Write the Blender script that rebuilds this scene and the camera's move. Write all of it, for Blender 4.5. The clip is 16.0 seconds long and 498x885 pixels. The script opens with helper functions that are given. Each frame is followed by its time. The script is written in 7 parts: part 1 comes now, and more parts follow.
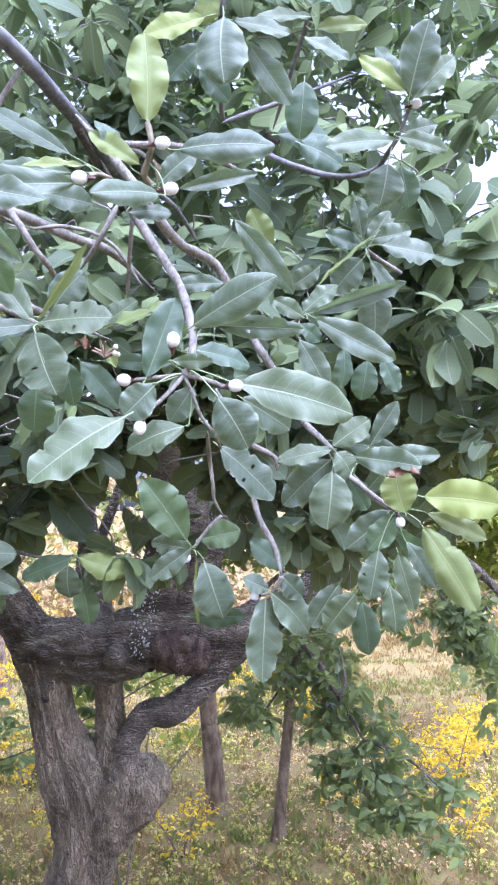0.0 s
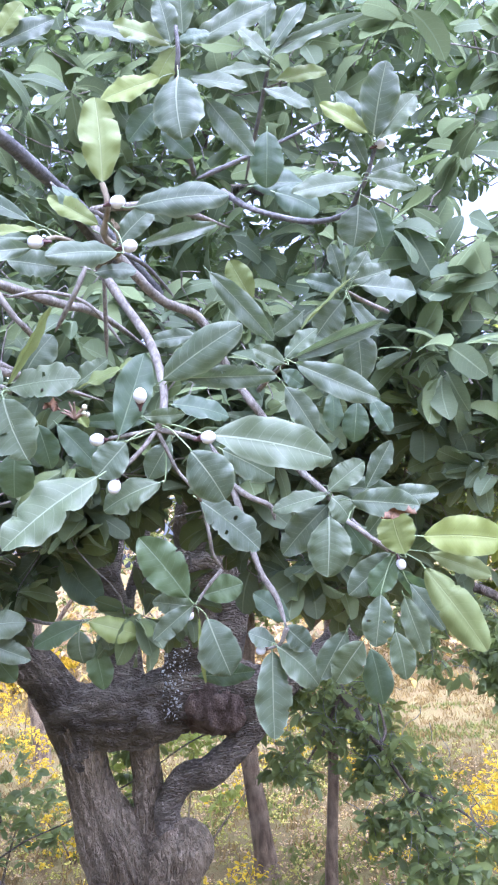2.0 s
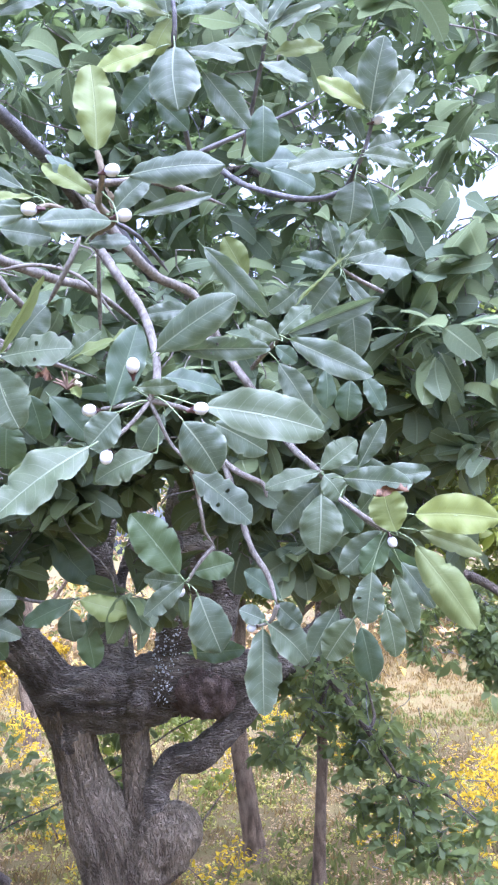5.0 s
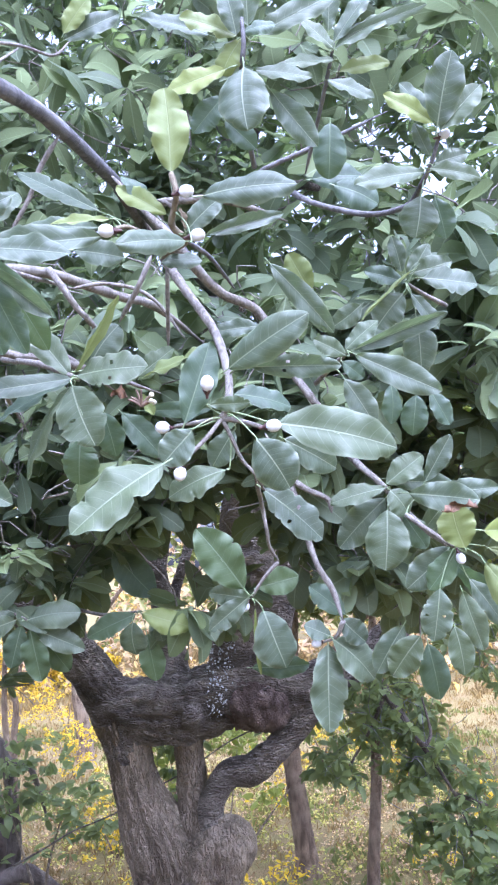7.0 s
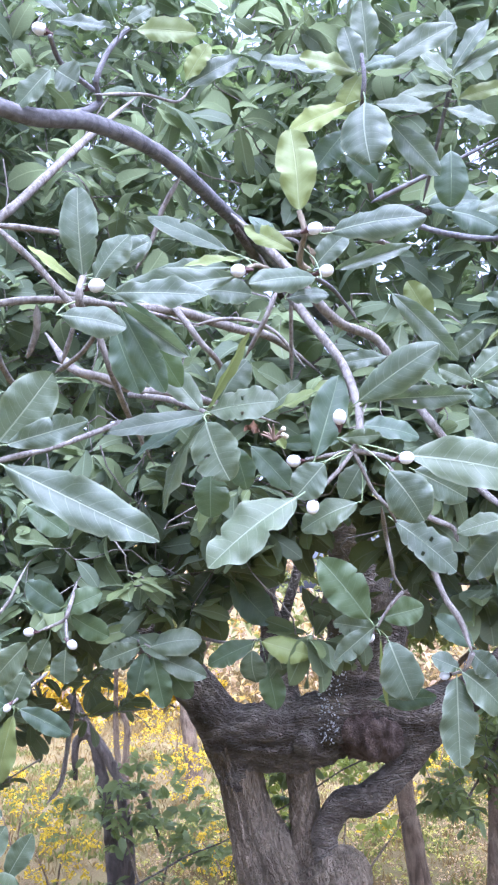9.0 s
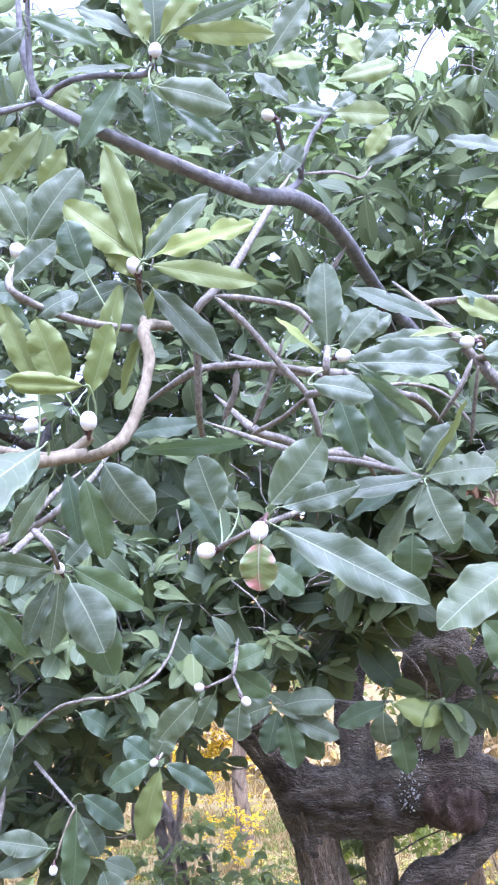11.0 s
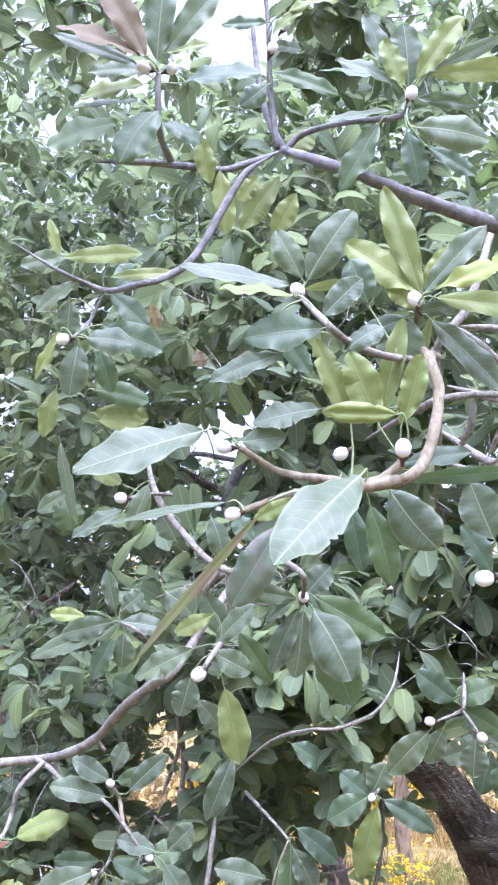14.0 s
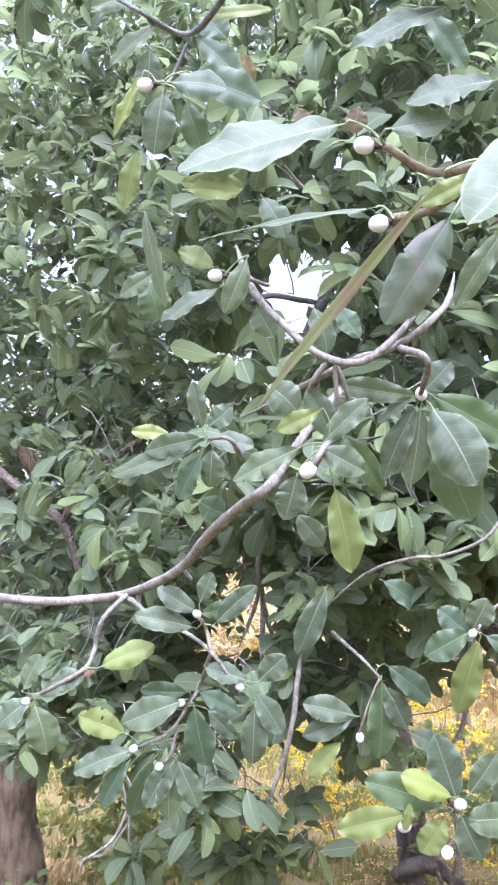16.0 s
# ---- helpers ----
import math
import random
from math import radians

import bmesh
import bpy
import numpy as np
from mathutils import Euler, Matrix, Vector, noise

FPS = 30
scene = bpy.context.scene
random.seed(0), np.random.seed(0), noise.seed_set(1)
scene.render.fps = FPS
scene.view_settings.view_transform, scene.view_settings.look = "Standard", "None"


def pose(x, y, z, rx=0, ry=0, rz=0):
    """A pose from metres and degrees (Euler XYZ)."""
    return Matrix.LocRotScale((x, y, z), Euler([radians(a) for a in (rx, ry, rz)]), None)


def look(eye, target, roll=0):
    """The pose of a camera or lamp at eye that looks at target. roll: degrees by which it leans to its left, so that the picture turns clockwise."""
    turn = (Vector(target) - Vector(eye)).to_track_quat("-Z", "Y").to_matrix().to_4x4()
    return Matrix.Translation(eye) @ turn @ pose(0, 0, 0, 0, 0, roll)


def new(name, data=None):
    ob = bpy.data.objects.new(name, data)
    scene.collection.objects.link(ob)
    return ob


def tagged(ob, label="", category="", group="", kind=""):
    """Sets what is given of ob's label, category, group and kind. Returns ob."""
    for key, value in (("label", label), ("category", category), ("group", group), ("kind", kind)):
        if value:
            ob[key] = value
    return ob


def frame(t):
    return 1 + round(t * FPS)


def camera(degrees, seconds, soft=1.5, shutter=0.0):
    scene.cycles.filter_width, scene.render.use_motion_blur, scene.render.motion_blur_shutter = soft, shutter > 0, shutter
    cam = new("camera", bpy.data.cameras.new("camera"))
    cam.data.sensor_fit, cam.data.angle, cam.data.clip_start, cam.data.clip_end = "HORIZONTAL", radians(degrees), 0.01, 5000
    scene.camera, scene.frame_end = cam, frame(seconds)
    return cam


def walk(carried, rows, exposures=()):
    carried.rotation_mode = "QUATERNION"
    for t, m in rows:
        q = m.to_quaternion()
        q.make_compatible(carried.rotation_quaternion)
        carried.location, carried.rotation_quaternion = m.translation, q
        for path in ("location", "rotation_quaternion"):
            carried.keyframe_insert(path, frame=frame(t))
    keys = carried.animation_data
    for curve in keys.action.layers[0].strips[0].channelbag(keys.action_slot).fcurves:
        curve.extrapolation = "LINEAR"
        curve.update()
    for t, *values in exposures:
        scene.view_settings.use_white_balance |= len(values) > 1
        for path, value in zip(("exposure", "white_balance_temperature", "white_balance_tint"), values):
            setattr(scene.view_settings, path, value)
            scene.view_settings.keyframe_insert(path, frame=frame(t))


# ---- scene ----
cam = camera(32.4, 16.0, 2.1)
PATH = [
    (0, (0.011, 0.012, 3.416), (0.0, 2.003, 3.607), -0.1),
    (0.5, (0.053, 0.033, 3.42), (0.018, 2.02, 3.645), -1.2),
    (1, (0.074, 0.037, 3.418), (0.017, 2.019, 3.683), -2.4),
    (1.5, (0.085, 0.041, 3.419), (0.01, 2.017, 3.715), -3.4),
    (2, (0.092, 0.039, 3.415), (0.019, 2.014, 3.726), -4.0),
    (2.5, (0.091, 0.04, 3.414), (0.015, 2.012, 3.739), -4.4),
    (3, (0.082, 0.031, 3.416), (-0.009, 1.999, 3.761), -4.4),
    (3.5, (0.088, 0.02, 3.415), (0.004, 1.987, 3.766), -4.2),
    (3.7, (0.095, 0.023, 3.409), (0.023, 1.991, 3.755), -4.0),
    (5.8, (0.081, 0.049, 3.389), (0.013, 2.031, 3.653), -3.1),
    (6, (0.077, 0.049, 3.39), (-0.003, 2.029, 3.657), -3.1),
    (6.5, (0.064, 0.04, 3.397), (-0.056, 2.015, 3.689), -3.2),
    (7, (0.056, 0.036, 3.399), (-0.115, 2.003, 3.716), -3.0),
    (7.5, (0.042, 0.032, 3.401), (-0.18, 1.989, 3.747), -3.0),
    (8, (0.03, 0.024, 3.404), (-0.248, 1.968, 3.779), -2.9),
    (8.2, (0.028, 0.021, 3.407), (-0.273, 1.963, 3.783), -2.9),
    (10.3, (-0.132, -0.016, 3.425), (-0.628, 1.872, 3.861), -2.1),
    (10.5, (-0.174, -0.039, 3.427), (-0.659, 1.847, 3.884), -1.7),
    (11, (-0.257, -0.101, 3.426), (-0.743, 1.77, 3.937), -1.1),
    (11.5, (-0.299, -0.14, 3.422), (-0.828, 1.71, 3.967), -0.9),
    (12, (-0.328, -0.164, 3.42), (-0.908, 1.662, 3.993), -0.5),
    (12.5, (-0.36, -0.175, 3.418), (-1.0, 1.625, 4.01), 0.1),
    (13, (-0.391, -0.186, 3.413), (-1.09, 1.59, 4.012), 0.7),
    (13.5, (-0.404, -0.198, 3.411), (-1.151, 1.557, 4.013), 0.9),
    (14, (-0.417, -0.187, 3.407), (-1.215, 1.548, 4.002), 0.9),
    (14.5, (-0.446, -0.158, 3.384), (-1.29, 1.56, 3.963), 0.8),
    (15, (-0.511, -0.097, 3.342), (-1.386, 1.627, 3.853), 0.9),
    (15.5, (-0.575, -0.034, 3.299), (-1.477, 1.7, 3.725), 1.0),
    (16, (-0.593, -0.011, 3.283), (-1.533, 1.722, 3.619), 1.5),
]
walk(cam, [(t, look(eye, target, roll)) for t, eye, target, roll in PATH], [(0, 2.32, 4860, 28), (3.5, 2.32, 4780, 30), (8, 2.32, 4780, 30), (11, 2.32, 4800, 31), (14, 2.31, 5060, 29), (16, 2.42, 5220, 26)])

# ---- world, sun, exposure ----
SUN_UP, SUN_ROUND = 60.0, 150.0
world = bpy.data.worlds.new("sky")
scene.world = world
world.use_nodes = True
wn, wl = world.node_tree.nodes, world.node_tree.links
sky = wn.new("ShaderNodeTexSky")
sky.sky_type, sky.sun_disc = "NISHITA", False
sky.sun_elevation, sky.sun_rotation = radians(SUN_UP), radians(SUN_ROUND)
sky.air_density, sky.dust_density, sky.ozone_density = 0.8, 8.0, 0.6
background = wn["Background"]
background.inputs["Strength"].default_value = 0.15
haze = wn.new("ShaderNodeHueSaturation")  # a white, hazy sky
haze.inputs["Saturation"].default_value = 0.38
haze.inputs["Value"].default_value = 1.2
wl.new(sky.outputs["Color"], haze.inputs["Color"])
wl.new(haze.outputs[0], background.inputs["Color"])

sun_data = bpy.data.lights.new("sun", "SUN")
sun_data.energy, sun_data.angle, sun_data.color = 0.5, radians(50), (1.0, 0.99, 0.97)
sun = new("sun", sun_data)
sun_way = Vector((math.sin(radians(SUN_ROUND)) * math.cos(radians(SUN_UP)), math.cos(radians(SUN_ROUND)) * math.cos(radians(SUN_UP)), math.sin(radians(SUN_UP))))
sun.matrix_world = look(sun_way * 60, (0, 0, 0))


# ---- materials ----
def material(name):
    m = bpy.data.materials.new(name)
    m.use_nodes = True
    return m, m.node_tree.nodes, m.node_tree.links, m.node_tree.nodes["Principled BSDF"]


def node(nodes, kind, **values):
    n = nodes.new(kind)
    for key, value in values.items():
        n.inputs[key].default_value = value
    return n


def maths(nodes, links, op, a, b=None, clamp=False):
    n = nodes.new("ShaderNodeMath")
    n.operation, n.use_clamp = op, clamp
    for i, v in enumerate((a, b)):
        if v is None:
            continue
        if isinstance(v, (int, float)):
            n.inputs[i].default_value = v
        else:
            links.new(v, n.inputs[i])
    return n.outputs[0]


def blend(nodes, links, f, a, b):
    n = nodes.new("ShaderNodeMix")
    n.data_type = "RGBA"
    for slot, v in ((0, f), (6, a), (7, b)):
        if isinstance(v, (int, float)):
            n.inputs[slot].default_value = v
        elif isinstance(v, tuple):
            n.inputs[slot].default_value = (*v, 1)
        else:
            links.new(v, n.inputs[slot])
    return n.outputs[2]


def ramp(nodes, links, f, lo, hi):
    n = nodes.new("ShaderNodeMapRange")
    n.inputs[1].default_value, n.inputs[2].default_value = lo, hi
    links.new(f, n.inputs[0])
    return n.outputs[0]


def leaf_material(name, dark, light, vein, glow, rough=0.5, blotch=None, blotch_from=0.58, veins=1.0, through_light=0.36, rib_wide=1.0, shine=0.44, warm=0.75):
    """Leaf blade: midrib and side veins along its own u, v; hue by piece; mottling; light through the blade."""
    m, n, l, p = material(name)
    uv = n.new("ShaderNodeUVMap")
    split = n.new("ShaderNodeSeparateXYZ")
    l.new(uv.outputs[0], split.inputs[0])
    u, v = split.outputs[0], maths(n, l, "ABSOLUTE", split.outputs[1])
    rib = maths(n, l, "MULTIPLY", ramp(n, l, maths(n, l, "ADD", v, maths(n, l, "MULTIPLY", u, 0.022 * rib_wide)), 0.048 * rib_wide, 0.032 * rib_wide), 0.9)
    wander = node(n, "ShaderNodeTexNoise", Scale=22.0, Detail=1.0)
    l.new(n.new("ShaderNodeNewGeometry").outputs["Position"], wander.inputs["Vector"])
    slant = maths(n, l, "SUBTRACT", u, maths(n, l, "MULTIPLY", v, 0.1))
    slant = maths(n, l, "SUBTRACT", slant, maths(n, l, "MULTIPLY", maths(n, l, "POWER", v, 2.6), 0.11))
    slant = maths(n, l, "ADD", slant, maths(n, l, "MULTIPLY", wander.outputs[0], 0.055))
    slant = maths(n, l, "ADD", slant, maths(n, l, "MULTIPLY", maths(n, l, "GREATER_THAN", split.outputs[1], 0.0), 0.045))
    wave = maths(n, l, "SINE", maths(n, l, "MULTIPLY", slant, 63.0))
    side = maths(n, l, "MULTIPLY", ramp(n, l, wave, 0.958, 0.995), maths(n, l, "SUBTRACT", 0.46, maths(n, l, "MULTIPLY", v, 0.3)))
    lines = maths(n, l, "MULTIPLY", maths(n, l, "MAXIMUM", rib, side), veins)
    pucker = maths(n, l, "MULTIPLY", ramp(n, l, wave, 1.0, -0.6), 0.09)
    info, geo = n.new("ShaderNodeObjectInfo"), n.new("ShaderNodeNewGeometry")
    pick = maths(n, l, "FRACT", maths(n, l, "ADD", info.outputs["Random"], geo.outputs["Random Per Island"]))
    pick2 = maths(n, l, "FRACT", maths(n, l, "MULTIPLY", pick, 7.31))
    coarse = node(n, "ShaderNodeTexNoise", Scale=28.0, Detail=4.0)
    fine = node(n, "ShaderNodeTexNoise", Scale=240.0, Detail=3.0)
    l.new(geo.outputs["Position"], coarse.inputs["Vector"])
    l.new(geo.outputs["Position"], fine.inputs["Vector"])
    tone = maths(n, l, "ADD", maths(n, l, "MULTIPLY", pick, 0.7), maths(n, l, "MULTIPLY", coarse.outputs[0], 0.3), True)
    base = blend(n, l, tone, dark, light)
    base = blend(n, l, maths(n, l, "MULTIPLY", ramp(n, l, pick2, 0.45, 0.95), warm), base, tuple(a * b for a, b in zip(light, (1.22, 1.2, 0.55))))
    patchy = node(n, "ShaderNodeTexNoise", Scale=60.0, Detail=2.0)
    l.new(geo.outputs["Position"], patchy.inputs["Vector"])
    base = blend(n, l, maths(n, l, "MULTIPLY", ramp(n, l, patchy.outputs[0], 0.5, 0.72), 0.12), base, tuple(0.5 * a + 0.5 * b for a, b in zip(light, vein)))
    net = node(n, "ShaderNodeTexVoronoi", Scale=210.0)
    net.feature = "DISTANCE_TO_EDGE"
    l.new(geo.outputs["Position"], net.inputs["Vector"])
    base = blend(n, l, maths(n, l, "MULTIPLY", ramp(n, l, net.outputs["Distance"], 0.09, 0.02), 0.1 * veins), base, vein)
    base = blend(n, l, maths(n, l, "MULTIPLY", ramp(n, l, fine.outputs[0], 0.45, 0.75), 0.18), base, dark)
    if blotch:
        base = blend(n, l, ramp(n, l, coarse.outputs[0], blotch_from, blotch_from + 0.08), base, blotch)
    base = blend(n, l, lines, base, vein)
    spot = node(n, "ShaderNodeTexVoronoi", Scale=95.0)
    l.new(geo.outputs["Position"], spot.inputs["Vector"])
    keep = maths(n, l, "MULTIPLY", ramp(n, l, spot.outputs["Distance"], 0.11, 0.07), ramp(n, l, coarse.outputs[0], 0.54, 0.66))
    base = blend(n, l, maths(n, l, "MULTIPLY", keep, 0.8), base, (0.09, 0.05, 0.02))
    edge = n.new("ShaderNodeAttribute")
    edge.attribute_name = "rim"
    base = blend(n, l, maths(n, l, "MULTIPLY", ramp(n, l, edge.outputs["Fac"], 0.84, 0.99), 0.6 * veins), base, tuple(0.9 * c for c in vein))
    l.new(base, p.inputs["Base Color"])
    l.new(maths(n, l, "ADD", maths(n, l, "MULTIPLY", coarse.outputs[0], 0.16), rough - 0.04), p.inputs["Roughness"])
    p.inputs["Specular IOR Level"].default_value = shine
    bump = node(n, "ShaderNodeBump", Strength=0.5, Distance=0.002)
    height = maths(n, l, "ADD", maths(n, l, "MULTIPLY", coarse.outputs[0], 0.3), maths(n, l, "SUBTRACT", maths(n, l, "MULTIPLY", pucker, 1.3), rib))
    l.new(height, bump.inputs["Height"])
    l.new(bump.outputs[0], p.inputs["Normal"])
    trans = n.new("ShaderNodeBsdfTranslucent")
    l.new(blend(n, l, tone, glow, tuple(c * 1.3 for c in glow)), trans.inputs["Color"])
    mix = n.new("ShaderNodeMixShader")
    mix.inputs[0].default_value = through_light
    l.new(p.outputs[0], mix.inputs[1])
    l.new(trans.outputs[0], mix.inputs[2])
    l.new(mix.outputs[0], n["Material Output"].inputs["Surface"])
    return m


def bark_material(name, dark, light, patch, scale, stretch, strength=0.9, pale=0.6):
    """Bark: dark cracks between plates drawn out along the stem (stretch on x, y, z), pale worn patches, fine grain."""
    m, n, l, p = material(name)
    tc, mp = n.new("ShaderNodeTexCoord"), n.new("ShaderNodeMapping")
    mp.inputs["Scale"].default_value = stretch if isinstance(stretch, tuple) else (1, 1, stretch)
    l.new(tc.outputs["Object"], mp.inputs["Vector"])
    fis = node(n, "ShaderNodeTexNoise", Scale=scale, Detail=4.0, Roughness=0.45, Distortion=0.5)
    crack = node(n, "ShaderNodeTexVoronoi", Scale=scale * 2.4)
    crack.feature = "DISTANCE_TO_EDGE"
    warp = node(n, "ShaderNodeTexNoise", Scale=scale * 1.5, Detail=4.0)
    shift = n.new("ShaderNodeVectorMath")
    shift.operation = "MULTIPLY_ADD"
    shift.inputs[1].default_value = (2.2 / scale, 2.2 / scale, 2.2 / scale)
    for t in (fis, warp):
        l.new(mp.outputs[0], t.inputs["Vector"])
    l.new(warp.outputs["Color"], shift.inputs[0])
    l.new(mp.outputs[0], shift.inputs[2])
    l.new(shift.outputs[0], crack.inputs["Vector"])
    big = node(n, "ShaderNodeTexNoise", Scale=scale * 0.22, Detail=4.0)
    fine = node(n, "ShaderNodeTexNoise", Scale=scale * 9, Detail=5.0)
    for t in (big, fine):
        l.new(tc.outputs["Object"], t.inputs["Vector"])
    ridge = ramp(n, l, crack.outputs["Distance"], 0.0, 0.22)
    c = blend(n, l, ramp(n, l, fis.outputs[0], 0.34, 0.66), dark, light)
    c = blend(n, l, maths(n, l, "MULTIPLY", ramp(n, l, big.outputs[0], 0.48, 0.66), pale), c, patch)
    c = blend(n, l, maths(n, l, "MULTIPLY", ramp(n, l, fine.outputs[0], 0.46, 0.66), 0.22), c, dark)
    c = blend(n, l, maths(n, l, "MULTIPLY", maths(n, l, "SUBTRACT", 1.0, ridge), 0.22), c, dark)
    l.new(c, p.inputs["Base Color"])
    p.inputs["Roughness"].default_value = 0.88
    p.inputs["Specular IOR Level"].default_value = 0.25
    bump = node(n, "ShaderNodeBump", Strength=strength, Distance=0.8 / scale)
    h = maths(n, l, "ADD", maths(n, l, "MULTIPLY", fis.outputs[0], 0.6), maths(n, l, "MULTIPLY", ridge, 0.35))
    l.new(maths(n, l, "ADD", h, maths(n, l, "MULTIPLY", fine.outputs[0], 0.25)), bump.inputs["Height"])
    l.new(bump.outputs[0], p.inputs["Normal"])
    return m


def plain_material(name, a, b, scale, rough=0.7, bump_by=0.3):
    m, n, l, p = material(name)
    tc = n.new("ShaderNodeTexCoord")
    t = node(n, "ShaderNodeTexNoise", Scale=scale, Detail=6.0)
    l.new(tc.outputs["Object"], t.inputs["Vector"])
    l.new(blend(n, l, ramp(n, l, t.outputs[0], 0.35, 0.65), a, b), p.inputs["Base Color"])
    p.inputs["Roughness"].default_value = rough
    bump = node(n, "ShaderNodeBump", Strength=bump_by, Distance=0.2 / scale)
    l.new(t.outputs[0], bump.inputs["Height"])
    l.new(bump.outputs[0], p.inputs["Normal"])
    return m


GREEN = leaf_material("leaf_green", (0.046, 0.064, 0.039), (0.074, 0.098, 0.06), (0.23, 0.27, 0.17), (0.13, 0.18, 0.07), warm=0.4)
# darker than leaf_green; over the fork its colour stands for shade under the crown
DARK_GREEN = leaf_material("leaf_deep_green", (0.036, 0.058, 0.034), (0.06, 0.092, 0.053), (0.15, 0.2, 0.11), (0.11, 0.17, 0.055))
YOUNG = leaf_material("leaf_young", (0.095, 0.126, 0.036), (0.165, 0.198, 0.058), (0.23, 0.26, 0.12), (0.2, 0.235, 0.062), through_light=0.32, shine=0.3, veins=0.7, warm=0.5)
PALE = leaf_material("leaf_pale", (0.092, 0.118, 0.036), (0.14, 0.166, 0.054), (0.22, 0.25, 0.11), (0.17, 0.205, 0.06), through_light=0.34, shine=0.28, veins=0.55)
WORN = leaf_material("leaf_worn", (0.066, 0.088, 0.06), (0.098, 0.124, 0.084), (0.2, 0.24, 0.18), (0.14, 0.17, 0.08), blotch=(0.13, 0.112, 0.105), blotch_from=0.53, veins=0.5)
SPENT = leaf_material("leaf_spent", (0.062, 0.074, 0.024), (0.1, 0.108, 0.036), (0.17, 0.17, 0.07), (0.13, 0.14, 0.04), blotch=(0.11, 0.075, 0.038), blotch_from=0.52, veins=0.5)
RED = leaf_material("leaf_reddening", (0.06, 0.09, 0.045), (0.1, 0.14, 0.065), (0.3, 0.3, 0.22), (0.2, 0.18, 0.06), blotch=(0.25, 0.1, 0.08), blotch_from=0.46)
BROWN = leaf_material("leaf_withered", (0.085, 0.066, 0.038), (0.14, 0.112, 0.066), (0.2, 0.165, 0.11), (0.15, 0.11, 0.05), rough=0.7)
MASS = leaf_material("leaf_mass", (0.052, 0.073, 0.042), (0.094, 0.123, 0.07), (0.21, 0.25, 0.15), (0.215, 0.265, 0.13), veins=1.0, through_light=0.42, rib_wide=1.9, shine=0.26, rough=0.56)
# darker copy of leaf_mass: shade inside the crown is put into its colour
MASS_SHADED = leaf_material("leaf_mass_shaded", (0.04, 0.058, 0.03), (0.074, 0.098, 0.05), (0.13, 0.16, 0.09), (0.2, 0.27, 0.09), veins=0.8, through_light=0.38, rib_wide=1.9, shine=0.24, rough=0.58)
SMALL = leaf_material("leaf_small", (0.075, 0.1, 0.046), (0.14, 0.175, 0.075), (0.18, 0.22, 0.11), (0.27, 0.33, 0.1), veins=0.5, through_light=0.42, shine=0.26)
YELLOW = leaf_material("leaf_yellow", (0.28, 0.2, 0.01), (0.5, 0.36, 0.02), (0.6, 0.45, 0.06), (0.7, 0.52, 0.02), rough=0.75, veins=0.3, shine=0.15)
OLIVE = leaf_material("leaf_olive", (0.09, 0.1, 0.032), (0.18, 0.18, 0.058), (0.2, 0.22, 0.1), (0.22, 0.26, 0.06), rough=0.75, veins=0.4, shine=0.15)
# brighter than leaf_young: the young tree's sunlight is put into these yellow-greens
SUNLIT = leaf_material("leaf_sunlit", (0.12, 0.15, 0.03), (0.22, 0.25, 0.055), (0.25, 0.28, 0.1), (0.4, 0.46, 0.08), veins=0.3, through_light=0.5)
WOODS = leaf_material("leaf_tan", (0.1, 0.064, 0.032), (0.56, 0.43, 0.27), (0.2, 0.14, 0.08), (0.4, 0.28, 0.12), rough=0.8, veins=0.0, shine=0.1)
GOLD = leaf_material("leaf_golden", (0.2, 0.125, 0.03), (0.56, 0.41, 0.15), (0.4, 0.3, 0.1), (0.5, 0.34, 0.06), rough=0.8, veins=0.0, shine=0.1)
WEED = leaf_material("leaf_weed", (0.2, 0.185, 0.045), (0.46, 0.41, 0.11), (0.3, 0.3, 0.15), (0.3, 0.32, 0.08), rough=0.75, veins=0.3, shine=0.15)
STRAW = leaf_material("dry_grass", (0.13, 0.09, 0.038), (0.24, 0.172, 0.072), (0.45, 0.36, 0.22), (0.3, 0.22, 0.09), rough=0.85, veins=0.0, shine=0.1)
BARK = bark_material("bark_old", (0.11, 0.086, 0.056), (0.29, 0.238, 0.163), (0.38, 0.322, 0.232), 6.0, 0.3, 0.75, 0.5)
BARK_DARK = bark_material("bark_darker", (0.072, 0.061, 0.047), (0.2, 0.172, 0.134), (0.32, 0.282, 0.225), 7.0, (0.3, 1, 1), 0.8, 0.4)
BURL = bark_material("bark_burl", (0.08, 0.058, 0.046), (0.22, 0.162, 0.128), (0.3, 0.225, 0.18), 14.0, 0.8, 1.0)
BARK_FAR = bark_material("bark_reddish", (0.1, 0.071, 0.042), (0.28, 0.205, 0.128), (0.36, 0.285, 0.19), 16.0, 0.3)
LIMB = bark_material("bark_limb", (0.085, 0.083, 0.082), (0.165, 0.162, 0.16), (0.24, 0.238, 0.235), 60.0, 1.0, 0.5)
TWIG = bark_material("bark_twig", (0.105, 0.094, 0.076), (0.225, 0.208, 0.176), (0.3, 0.285, 0.25), 150.0, 0.5, 0.5)
TWIG_OLD = bark_material("bark_weathered", (0.065, 0.053, 0.041), (0.175, 0.145, 0.113), (0.25, 0.215, 0.175), 14.0, 0.4, 0.7)
SHOOT = bark_material("bark_shoot", (0.115, 0.096, 0.062), (0.21, 0.182, 0.122), (0.26, 0.232, 0.165), 170.0, 0.5, 0.4)
DRY = plain_material("dry_stub", (0.07, 0.045, 0.03), (0.17, 0.115, 0.075), 160.0, 0.8)
